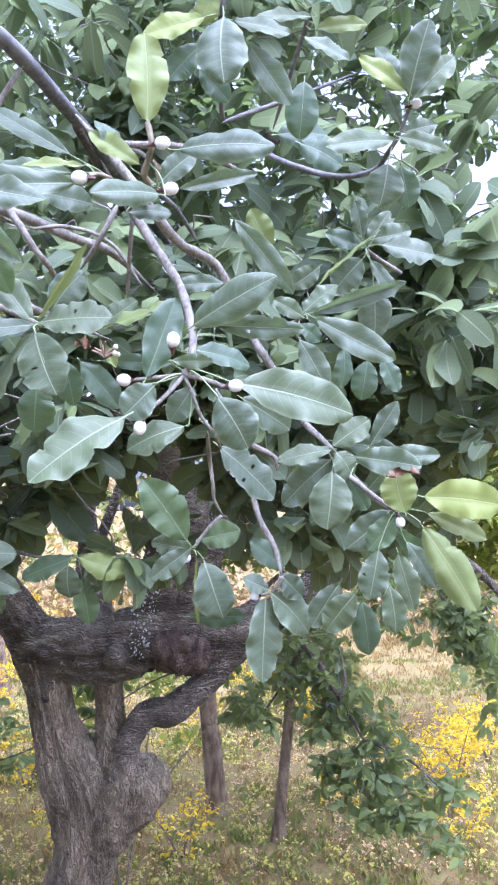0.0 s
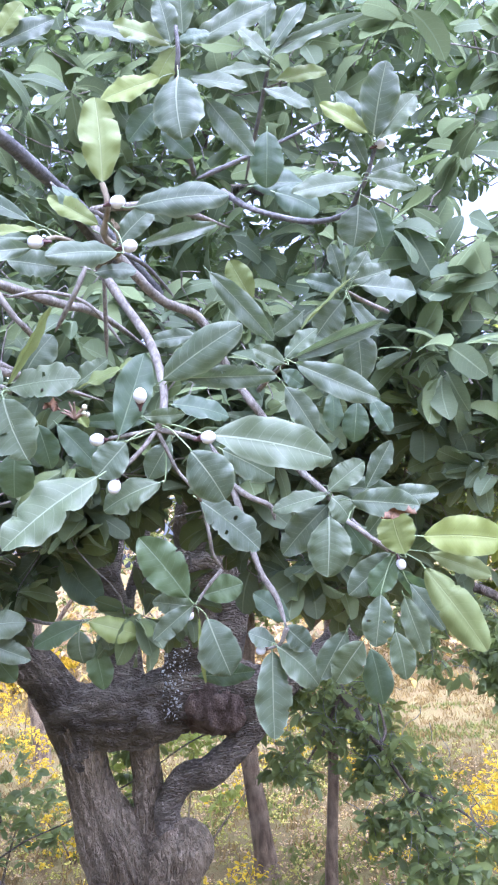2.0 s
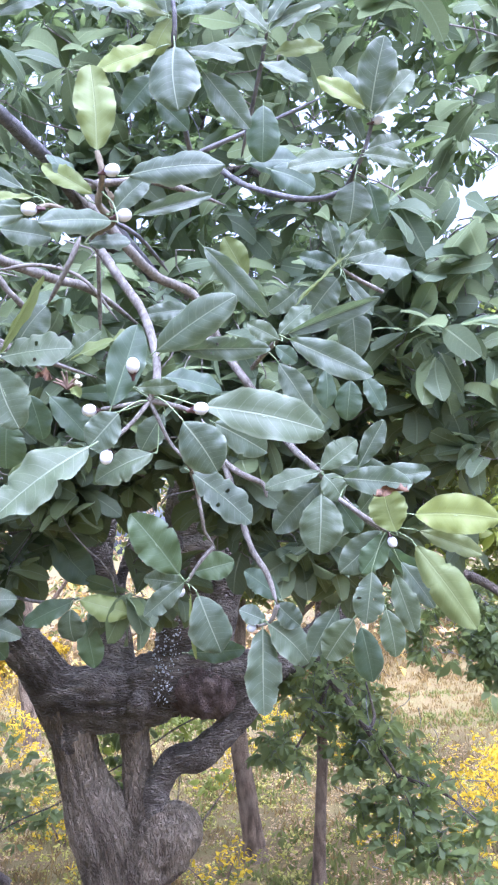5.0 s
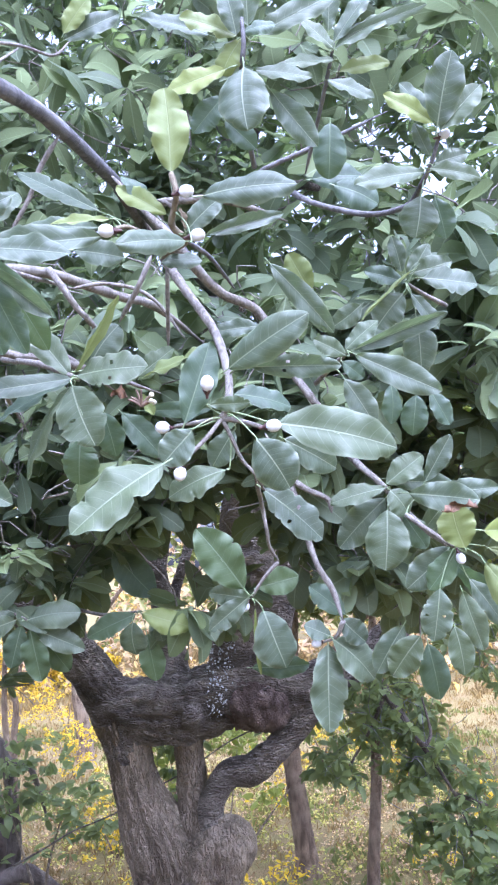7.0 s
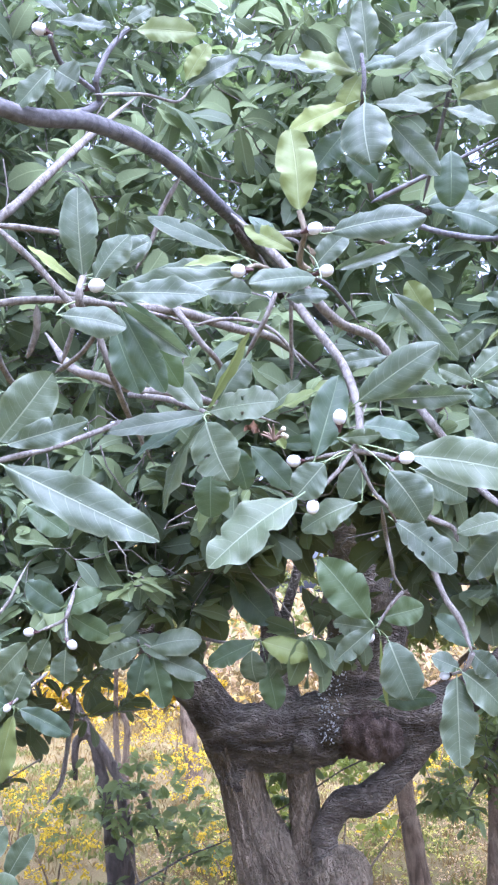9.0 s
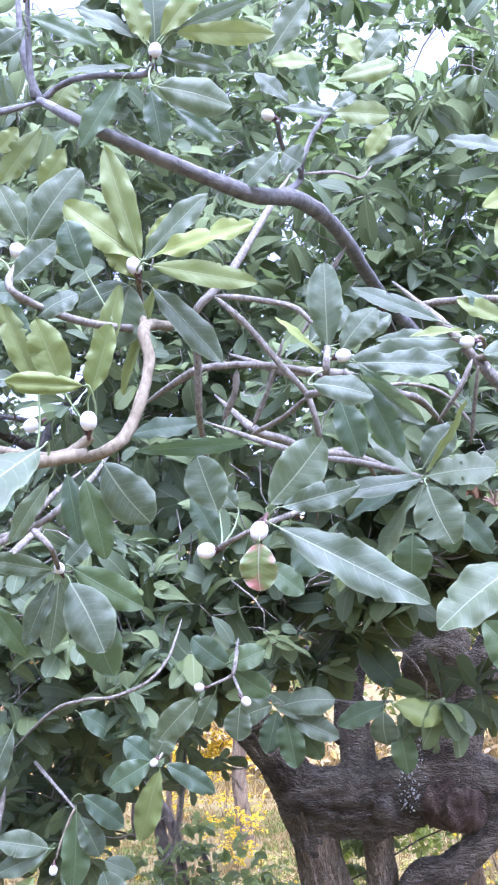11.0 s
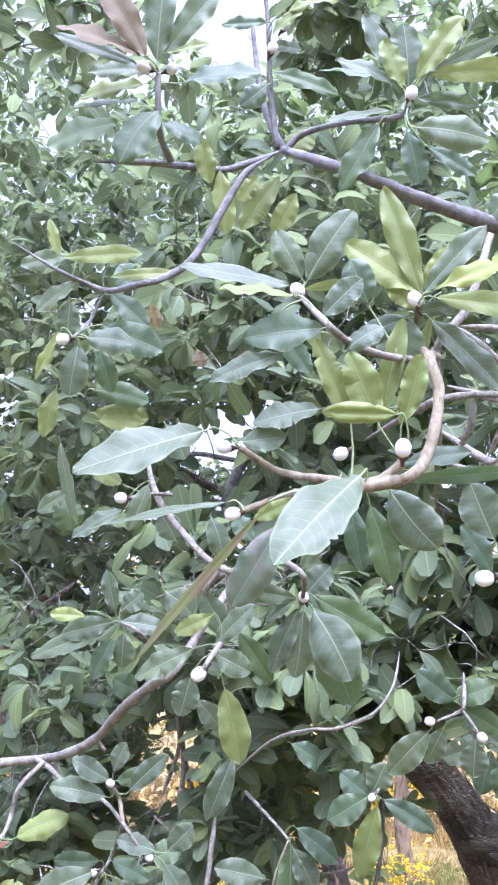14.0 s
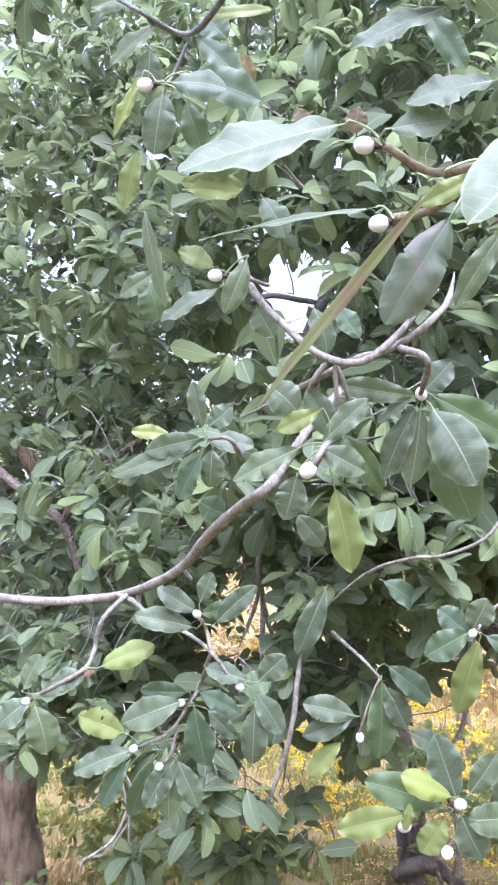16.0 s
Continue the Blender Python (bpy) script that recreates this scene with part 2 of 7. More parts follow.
BUD = plain_material("pale_bud", (0.3, 0.29, 0.2), (0.45, 0.43, 0.32), 90.0, 0.6)
RUST = plain_material("rusty_leaf", (0.06, 0.034, 0.017), (0.16, 0.085, 0.04), 140.0, 0.7)
STALK = plain_material("leaf_stalk", (0.12, 0.17, 0.07), (0.2, 0.25, 0.12), 90.0, 0.5)
FIG = plain_material("fig_skin", (0.46, 0.47, 0.475), (0.58, 0.585, 0.59), 300.0, 0.45, 0.15)
BRACT = plain_material("fig_bract", (0.03, 0.016, 0.014), (0.1, 0.045, 0.038), 300.0, 0.7)
LICHEN = plain_material("lichen", (0.3, 0.31, 0.3), (0.48, 0.49, 0.47), 60.0, 0.9, 0.6)


def ground_material():
    m, n, l, p = material("dry_meadow")
    tc = n.new("ShaderNodeTexCoord")
    big = node(n, "ShaderNodeTexNoise", Scale=0.35, Detail=6.0)
    mid = node(n, "ShaderNodeTexNoise", Scale=2.2, Detail=8.0, Roughness=0.7)
    fine = node(n, "ShaderNodeTexNoise", Scale=26.0, Detail=6.0, Roughness=0.75)
    for t in (big, mid, fine):
        l.new(tc.outputs["Object"], t.inputs["Vector"])
    c = blend(n, l, ramp(n, l, fine.outputs[0], 0.3, 0.7), (0.1, 0.072, 0.029), (0.23, 0.17, 0.073))
    c = blend(n, l, maths(n, l, "MULTIPLY", ramp(n, l, mid.outputs[0], 0.42, 0.6), 0.6), c, (0.165, 0.15, 0.05))
    c = blend(n, l, maths(n, l, "MULTIPLY", ramp(n, l, big.outputs[0], 0.52, 0.62), 0.5), c, (0.18, 0.13, 0.06))
    l.new(c, p.inputs["Base Color"])
    p.inputs["Roughness"].default_value = 0.95
    p.inputs["Specular IOR Level"].default_value = 0.1
    bump = node(n, "ShaderNodeBump", Strength=0.8, Distance=0.04)
    l.new(fine.outputs[0], bump.inputs["Height"])
    l.new(bump.outputs[0], p.inputs["Normal"])
    return m


MEADOW = ground_material()


# ---- shapes ----
def mesh(name, verts, faces, mats, uvs=None, slots=None, smooth=True):
    d = bpy.data.meshes.new(name)
    d.from_pydata([tuple(v) for v in verts], [], faces)
    for m in mats:
        d.materials.append(m)
    if uvs is not None:
        layer = d.uv_layers.new(name="UVMap")
        loops = np.zeros(len(d.loops), dtype=np.int32)
        d.loops.foreach_get("vertex_index", loops)
        layer.data.foreach_set("uv", np.asarray(uvs, dtype=np.float32)[loops].ravel())
    if slots is not None:
        d.polygons.foreach_set("material_index", np.asarray(slots, dtype=np.int32))
    d.polygons.foreach_set("use_smooth", [smooth] * len(d.polygons))
    d.update()
    return d


def part(name, data, parent, label="", kind=""):
    ob = new(name, data)
    ob.parent = parent
    return tagged(ob, label, kind=kind)


def thing(name, at, label, category, group="", kind=""):
    ob = new(name)
    ob.matrix_world = Matrix.Translation(at)
    return tagged(ob, label, category, group, kind)


def glide(points, steps):
    """Points along a smooth line through the given ones."""
    p = [np.asarray(q, float) for q in points]
    p = [2 * p[0] - p[1], *p, 2 * p[-1] - p[-2]]
    out = []
    for i in range(1, len(p) - 2):
        a, b, c, d = p[i - 1:i + 3]
        for s in range(steps):
            t = s / steps
            out.append(0.5 * (2 * b + (c - a) * t + (2 * a - 5 * b + 4 * c - d) * t * t + (3 * b - a - 3 * c + d) * t ** 3))
    return np.array([*out, p[-2]])


def tube(points, radii, sides=8, steps=5, rough=0.0, grain=6.0, cap=True, groove=0.0):
    """Vertices and faces of a bent, tapering stem, its surface uneven by rough."""
    line = glide(points, steps)
    rad = np.interp(np.linspace(0, 1, len(line)), np.linspace(0, 1, len(radii)), radii)
    way = np.gradient(line, axis=0)
    way /= np.linalg.norm(way, axis=1)[:, None] + 1e-9
    side = np.cross(way[0], (0.3, 0.9, 0.2))
    verts, faces = [], []
    for i, c in enumerate(line):
        side = side - way[i] * side.dot(way[i])
        side /= np.linalg.norm(side)
        up = np.cross(way[i], side)
        for k in range(sides):
            a = 2 * math.pi * k / sides
            d = side * math.cos(a) + up * math.sin(a)
            r = rad[i]
            if rough:
                q = Vector(c + d * r)
                ridge = 1 - 2 * abs(noise.noise(Vector((q.x, q.y, q.z * 0.35)) * grain * 3.1))
                r *= 1 + rough * (noise.noise(q * grain) + 0.5 * noise.noise(q * grain * 2.7) + 0.8 * noise.noise(q * grain * 0.4) + 0.45 * ridge)
            if groove:
                f = i / len(line)
                g = noise.noise(Vector((math.cos(a) * 2.6, math.sin(a) * 2.6, f * 2.2))) + 0.6 * noise.noise(Vector((math.cos(a) * 6.5 + 9, math.sin(a) * 6.5, f * 4)))
                r *= 1 - groove * (1 - min(1.0, abs(g) * 3.2)) ** 1.5
            verts.append(c + d * r)
    for i in range(len(line) - 1):
        for k in range(sides):
            j = (k + 1) % sides
            faces.append((i * sides + k, i * sides + j, (i + 1) * sides + j, (i + 1) * sides + k))
    if cap:
        faces.append(tuple(range(sides))[::-1])
        faces.append(tuple((len(line) - 1) * sides + k for k in range(sides)))
    return verts, faces


def joined(pieces):
    verts, faces = [], []
    for v, f in pieces:
        o = len(verts)
        verts.extend(v)
        faces.extend(tuple(i + o for i in q) for q in f)
    return verts, faces


def outline(u, fat=0.62):
    """Half the width of an obovate leaf along u, one at its widest, at fat."""
    u = np.clip(u, 0, 1)
    rising = np.sin(np.pi / 2 * np.minimum(u / fat, 1)) ** 0.66
    falling = np.cos(np.pi / 2 * np.clip((u - fat) / (1 - fat), 0, 1)) ** 0.58
    return rising * falling


def blade(seed, fat=0.62, wavy=0.05, fold=0.12, arch=0.1, bites=0, holes=0, mat=None, twist=0.0, curl=0.16):
    """A leaf one long and one wide, from its base at 0 along x, face up z: midrib fold, wavy rim, bitten rim, holes, a stalk."""
    r = random.Random(seed)
    nu, nv = 49, 4
    us = np.linspace(0, 1, nu)
    vs = np.linspace(-1, 1, 2 * nv + 1)
    half = outline(us, fat) * 0.5
    half[0], half[-1] = 0.02, 0.015
    sway, dip = r.uniform(-0.05, 0.05), r.uniform(-0.03, 0.09)
    bulge = [(r.uniform(4, 8), r.uniform(0, 6), r.uniform(14, 26), r.uniform(0, 6)) for _ in range(2)]
    ripple = [np.array([1 + 0.03 * math.sin(u * a + b) + 0.01 * math.sin(u * c + d) + r.uniform(-0.012, 0.012) for u in us]) for a, b, c, d in bulge]
    left, right = half * ripple[0], half * ripple[1]
    for _ in range(bites):
        side = r.choice((left, right))
        at = r.randint(14, nu - 6)
        deep = r.uniform(0.55, 0.8) if r.random() < 0.25 * (bites > 3) + 0.04 else r.uniform(0.82, 0.95)
        for k in range(r.choice((1, 1, 2, 3))):
            side[at + k] *= min(1.0, deep * r.uniform(0.92, 1.1))
    ph, ph2 = r.uniform(0, 6), r.uniform(0, 6)
    verts, uvs = [], []
    for i, u in enumerate(us):
        for v in vs:
            w = left[i] if v < 0 else right[i]
            jag = 1 + (0.012 * math.sin(u * 31 + ph + (2 if v < 0 else 0)) if abs(v) > 0.9 else 0)
            y = v * w * jag
            z = fold * abs(v) * w * 2 + arch * 4 * u * (1 - u) * 0.5
            z += wavy * abs(v) ** 2 * (math.sin(u * 12 + (ph if v < 0 else ph2)) + 0.5 * math.sin(u * 27 + (ph2 if v < 0 else ph))) + twist * v * w * u
            z -= curl * abs(v) ** 3 * w
            verts.append((u, y + sway * math.sin(math.pi * u), z - dip * u * u))
            uvs.append((u, v * (w / max(half.max(), 1e-6))))
    cols = 2 * nv + 1
    faces = []
    gone = set()
    for _ in range(holes):
        at, col = r.randint(14, nu - 12), r.choice((1, 2, 5, 6))
        gone |= {(at + k, col) for k in range(2)}
    for i in range(nu - 1):
        for k in range(cols - 1):
            if (i, k) in gone:
                continue
            faces.append((i * cols + k, (i + 1) * cols + k, (i + 1) * cols + k + 1, i * cols + k + 1))
    n = len(faces)
    sv, sf = tube([(-0.1, 0, -0.02), (-0.05, 0, -0.008), (0.02, 0, -0.002), (0.25, 0, arch * 0.34), (0.5, 0, arch * 0.46)], [0.011, 0.009, 0.010, 0.006, 0.003], 5, 2, cap=False)
    sv = [(x, y * 2.0, z - 0.004) for x, y, z in sv]
    o = len(verts)
    faces += [tuple(q + o for q in f) for f in sf]
    d = mesh("leaf", [*verts, *sv], faces, [mat, STALK], [*uvs, *[(0.5, 0.0)] * len(sv)], [0] * n + [1] * (len(faces) - n))
    rim = d.attributes.new("rim", "FLOAT", "POINT")
    rim.data.foreach_set("value", [float(abs(v)) if i < nu - 1 else 1.0 for i in range(nu) for v in vs] + [0.0] * len(sv))
    return d


SHAPES = [dict(fat=0.54), dict(fat=0.58, arch=0.18, wavy=0.05, curl=0.4), dict(fat=0.53, bites=2, wavy=0.07), dict(fat=0.56, bites=1, holes=1, arch=0.06),
          dict(fat=0.6, fold=0.22, arch=0.22, curl=0.5), dict(fat=0.55, bites=5, holes=2), dict(fat=0.56, fold=0.32, arch=0.05, wavy=0.09), dict(fat=0.53, arch=0.24, twist=0.6)]
blades = {}


def near_blade(mat, shape, kind):
    if (mat.name, shape, kind) not in blades:
        blades[mat.name, shape, kind] = blade(shape * 17 + 3 + kind * 101, mat=mat, **{**SHAPES[shape], "bites": SHAPES[shape].get("bites", 0) + (0, 1, 0, 3, 1)[kind], "holes": SHAPES[shape].get("holes", 0) if kind > 2 else 0})
    return blades[mat.name, shape, kind]


TONES = {"o": SPENT, "p": PALE, "g": GREEN, "d": DARK_GREEN, "y": YOUNG, "w": WORN, "r": RED, "b": BROWN}
LOOKS = {"o": "narrow olive leaf browning at its edges", "p": "large pale yellow-green leaf", "y": "yellow-green young leaf", "w": "green leaf with purple-brown blotches", "r": "green leaf with a pink withered tip", "b": "brown withered leaf"}


def leaf(parent, base, tip, wide, turn=0, tone="g", shape=0):
    """A leaf from its base to its tip; turn: degrees about its midrib, from facing the open side and the sky."""
    x = Vector(tip) - Vector(base)
    long = x.length
    x.normalize()
    z = Vector((0.25, -0.85, 0.5))
    z = (z - x * z.dot(x)).normalized()
    z = Matrix.Rotation(radians(turn), 3, x) @ z
    y = z.cross(x)
    ob = part("leaf", near_blade(TONES[tone], shape, int(abs(base[0] * 977 + base[2] * 613)) % 5), parent, LOOKS.get(tone, ""))
    turned = Matrix((x, y, z)).transposed().to_4x4()
    here = Matrix.Translation(base) @ turned @ Matrix.Diagonal((long, wide, 0.4 * long + 0.4 * wide if wide > 0.25 * long else wide, 1))
    ob.matrix_basis = Matrix.Translation(-parent.matrix_world.translation) @ here
    foot = np.array(Vector(base) - x * (0.09 * long))
    line = LINES.get(parent.name)
    if line is not None:
        gaps = np.linalg.norm(line - foot, axis=1)
        root = line[gaps.argmin()]
        if 0.01 < gaps.min() < 0.085:
            stalk(parent, root, foot, np.array(x), gaps.min())
    return ob


LINES = {}


def stalk(parent, root, foot, way, gap):
    """The thin stalk of a leaf, from its twig to the foot of its blade."""
    mid = 0.5 * (root + foot) - way * (0.1 * gap) + np.array((0, 0, 0.04 * gap))
    v, f = tube([root, mid, foot, foot + way * 0.006], [0.0017, 0.0013, 0.0011, 0.001], 5, 4, cap=False)
    return part("leaf_stalk", mesh("leaf_stalk", np.array(v) - np.array(parent.matrix_world.translation), f, [STALK]), parent)


def twig(r0, r1, *points, mat=TWIG, name="twig", free=False):
    """A twig of the fig tree through the given places, from thick to thin."""
    o = np.array(points[0])
    radii = [r0 + (r1 - r0) * i / 12 for i in range(13)]
    if free:
        radii[0], radii[1], radii[-2], radii[-1] = r0 * 0.2, r0 * 0.75, r1 * 0.75, r1 * 0.2
    v, f = tube([np.array(p) - o for p in points], radii, 9, 7, 0.2 if mat is SHOOT else 0.13, 90.0 if mat is SHOOT else 45.0)
    ob = part(name, mesh(name, v, f, [mat]), fig_tree)
    ob.matrix_world = Matrix.Translation(o)
    ob.matrix_basis = Matrix.Translation(Vector(o) - fig_tree.matrix_world.translation)
    bpy.context.view_layer.update()
    LINES[ob.name] = glide([np.array(p) for p in points], 8)
    return ob


def fig_mesh():
    """One round fig, radius 1, its stalk end at -x, a small eye at +x, bracts at the foot."""
    verts, faces, slots = [], [], []
    rings, sides = 10, 14
    for i in range(rings + 1):
        a = math.pi * i / rings
        x, r = -math.cos(a) * 1.04, math.sin(a)
        if i == rings:
            x -= 0.1
        for k in range(sides):
            b = 2 * math.pi * k / sides
            verts.append((x, r * math.cos(b), r * math.sin(b)))
    for i in range(rings):
        for k in range(sides):
            j = (k + 1) % sides
            faces.append((i * sides + k, i * sides + j, (i + 1) * sides + j, (i + 1) * sides + k))
            slots.append(0)
    for k in range(5):
        b = 2 * math.pi * k / 5
        o = len(verts)
        for x, r, w in ((-1.5, 0.3, 0.35), (-1.0, 0.62, 0.42), (-0.72, 0.86, 0.16)):
            for s in (-w, w):
                verts.append((x, r * math.cos(b + s), r * math.sin(b + s)))
        for q in ((0, 1, 3, 2), (2, 3, 5, 4)):
            faces.append(tuple(o + i for i in q))
            slots.append(1)
    sv, sf = tube([(-2.0, 0, 0), (-1.5, 0, 0), (-0.9, 0, 0)], [0.22, 0.27, 0.42], 6, 2)
    o = len(verts)
    verts += list(sv)
    faces += [tuple(o + i for i in q) for q in sf]
    slots += [1] * len(sf)
    return mesh("fig", verts, faces, [FIG, BRACT], None, slots)


FIG_MESH = fig_mesh()


def fig(parent, at, radius, way):
    x = Vector(way).normalized()
    turn = x.to_track_quat("X", "Z").to_matrix().to_4x4()
    ob = part("fig", FIG_MESH, parent)
    ob.matrix_basis = Matrix.Translation(Vector(at) - parent.matrix_world.translation) @ turn @ Matrix.Diagonal((radius * 1.12, radius * 0.97, radius * 0.97, 1))
    return ob


def lump(c, r, seed):
    """A knobbly round growth of bark."""
    rings, sides = 7, 11
    verts = []
    for i in range(rings + 1):
        for k in range(sides):
            a, b = math.pi * i / rings, 2 * math.pi * k / sides
            d = Vector((math.sin(a) * math.cos(b), math.sin(a) * math.sin(b), math.cos(a)))
            verts.append(np.array(Vector(c) + d * r * (1 + 0.22 * noise.noise(d * 2.2 + Vector((seed, 0, 0))))))
    return verts, [(i * sides + k, i * sides + (k + 1) % sides, (i + 1) * sides + (k + 1) % sides, (i + 1) * sides + k) for i in range(rings) for k in range(sides)]


def scrap(parent, a, b, wide, seed, mat, label=""):
    """A crumpled dry scrap of leaf from a to b, torn along its far edge."""
    rng = random.Random(seed)
    a, b = Vector(a), Vector(b)
    x = (b - a).normalized()
    y = Vector((0.2, -0.5, 0.84))
    y = (y - x * y.dot(x)).normalized()
    z = x.cross(y)
    nu, nv = 13, 5
    verts = []
    for i in range(nu):
        torn = rng.uniform(0.55, 1.25)
        for k in range(nv):
            u, v = i / (nu - 1), k / (nv - 1) * torn
            p = a + x * ((b - a).length * u) + y * (wide * v * (0.5 + math.sin(math.pi * u) * 0.5))
            p += z * (wide * 0.35 * math.sin(4.0 * v + 9.0 * u + seed) + wide * 0.25 * noise.noise(Vector((u * 9, v * 4, seed))))
            verts.append(p + x * rng.uniform(-1, 1) * wide * 0.06 - parent.matrix_world.translation)
    faces = [(i * nv + k, (i + 1) * nv + k, (i + 1) * nv + k + 1, i * nv + k + 1) for i in range(nu - 1) for k in range(nv - 1)]
    return part("dry_scrap", mesh("dry_scrap", verts, faces, [mat]), parent, label)


def dry_tip(parent, hub, seed):
    """A withered shoot tip: short brown stubs round a hub, some ending in a pale shrunken bud."""
    rng = random.Random(seed)
    off = np.array(parent.matrix_world.translation)
    for k in range(9):
        a = 2.2 * k + rng.uniform(-0.4, 0.4)
        way = Vector((math.cos(a), -0.35 + rng.uniform(-0.4, 0.3), abs(math.sin(a)) + 0.15)).normalized()
        end = Vector(hub) + way * rng.uniform(0.012, 0.03)
        v, f = tube([hub, tuple(Vector(hub).lerp(end, 0.5) + Vector((0, 0, 0.002))), tuple(end)], [0.0026, 0.002, 0.0014], 6, 5, 0.15, 60.0)
        part("stub", mesh("stub", np.array(v) - off, f, [DRY]), parent, "brown withered stub")
        if k % 3 == 0:
            v, f = lump(tuple(end), 0.0042, k)
            part("bud", mesh("bud", np.array(v) - off, f, [BUD]), parent, "pale shrunken bud")


# ---- leaf masses ----
PROFILES = {7: ((0.0, 0.1, 0.3, 0.55, 0.78, 0.93, 1.0), (0.06, 0.32, 0.76, 1.0, 0.95, 0.64, 0.12)), 4: ((0.0, 0.3, 0.7, 1.0), (0.1, 0.85, 0.95, 0.12)), 3: ((0.0, 0.45, 1.0), (0.5, 1.0, 0.08))}


def leaf_cloud(base, way, face, long, wide, rng, arch=0.12, fold=0.12, steps=7):
    """Vertices, faces and u, v of many leaves at once."""
    n = len(base)
    LU, LW = (np.array(q) for q in PROFILES[steps])
    way = way / np.linalg.norm(way, axis=1)[:, None]
    face = face - way * np.sum(face * way, axis=1)[:, None]
    face /= np.linalg.norm(face, axis=1)[:, None] + 1e-9
    cross = np.cross(face, way)
    bend = arch * rng.uniform(-0.4, 2.0, n)
    fold = rng.uniform(-0.4, 2.6, n) * fold
    sag, turn = rng.uniform(-0.05, 0.38, n), rng.normal(0, 0.55, n)
    skew = rng.uniform(0.85, 1.15, n)
    verts = np.zeros((n, steps, 3, 3))
    for i in range(steps):
        a = (turn * LU[i])[:, None]
        out, top = cross * np.cos(a) + face * np.sin(a), face * np.cos(a) - cross * np.sin(a)
        lift = (bend * 2 * LU[i] * (1 - LU[i]) - sag * LU[i] ** 2) * long
        mid = base + way * (LU[i] * long * (1 - 0.3 * sag * LU[i]))[:, None] + face * lift[:, None]
        half = LW[i] * wide * 0.5 * rng.uniform(0.9, 1.08, n)
        for side, k in ((-1, 0), (1, 2)):
            w = half * (skew if k else 2 - skew)
            up = fold * w * 2 + rng.uniform(-0.02, 0.02, n) * long
            verts[:, i, k] = mid + out * (side * w)[:, None] + top * up[:, None]
        verts[:, i, 1] = mid
    quads = []
    for i in range(steps - 1):
        for k in range(2):
            a = i * 3 + k
            quads.append((a, a + 3, a + 4, a + 1))
    faces = (np.arange(n)[:, None, None] * (3 * steps) + np.array(quads)[None]).reshape(-1, 4)
    uv = np.zeros((steps, 3, 2))
    uv[:, :, 0] = LU[:, None]
    uv[:, 0, 1], uv[:, 2, 1] = -LW, LW
    return verts.reshape(-1, 3), faces, np.tile(uv.reshape(-1, 2), (n, 1))


def rosettes(centres, rng, leaves=(6, 10), long=(0.09, 0.165), ratio=0.44, droop=0.5, spread=0.02, steps=4):
    """Leaf tufts at twig ends: leaves radiating round each centre, a little drooping, faces to the sky."""
    counts = rng.integers(leaves[0], leaves[1] + 1, len(centres))
    c = np.repeat(centres, counts, axis=0)
    n = len(c)
    ang = rng.uniform(0, 2 * np.pi, n)
    rise = rng.normal(0.05 - droop * 0.6, 0.5, n)
    lean = np.repeat(rng.normal(0, 0.35, (len(centres), 3)), counts, axis=0)
    way = np.stack([np.cos(ang), np.sin(ang), rise], 1) + lean
    way /= np.linalg.norm(way, axis=1)[:, None]
    face = np.stack([rng.normal(0, 0.5, n), rng.normal(-0.4, 0.5, n), rng.normal(0.75, 0.35, n)], 1)
    size = rng.uniform(*long, n) * rng.choice((0.6, 0.85, 1.0, 1.0, 1.1), n)
    return leaf_cloud(c + way * spread + rng.normal(0, 0.012, (n, 3)), way, face, size, size * ratio * rng.uniform(0.85, 1.15, n), rng, steps=steps)


def foliage(parent, centres, mat, seed, label="", **how):
    rng = np.random.default_rng(seed)
    v, f, uv = rosettes(centres, rng, **how)
    off = np.array(parent.matrix_world.translation)
    d = bpy.data.meshes.new("foliage")
    v = v - off
    d.vertices.add(len(v))
    d.vertices.foreach_set("co", v.astype(np.float32).ravel())
    d.loops.add(len(f) * 4)
    d.loops.foreach_set("vertex_index", f.astype(np.int32).ravel())
    d.polygons.add(len(f))
    d.polygons.foreach_set("loop_start", np.arange(len(f), dtype=np.int32) * 4)
    layer = d.uv_layers.new(name="UVMap")
    layer.data.foreach_set("uv", uv[f.ravel()].astype(np.float32).ravel())
    d.materials.append(mat)
    d.polygons.foreach_set("use_smooth", [True] * len(f))
    d.update(calc_edges=True)
    d.validate()
    return part("foliage", d, parent, label, "stuff")


OPENINGS = []


def puff(n, centre, half, seed, flat=1.0, hollow=0.0):
    """n places in an uneven ellipsoid, clear of the crown's openings."""
    rng = np.random.default_rng(seed)
    out = []
    while len(out) < n:
        p = rng.uniform(-1, 1, 3)
        q = Vector(p * 1.7 + np.array(centre) * 3.1)
        s = np.linalg.norm(p)
        if hollow < s < 1 + 0.5 * noise.noise(q) and noise.noise(Vector(np.array(centre) + p * np.array(half)) * 1.6 + Vector((seed, 0, 0))) > -0.12 * flat:
            q = np.array(centre) + p * np.array(half)
            clear = True
            for a, b, r0, r1 in OPENINGS:
                w = b - a
                f = float(np.clip((q - a).dot(w) / w.dot(w), 0, 2.5))
                clear &= np.linalg.norm(q - a - f * w) > r0 + (r1 - r0) * f
            if clear:
                out.append(q)
    return np.array(out)


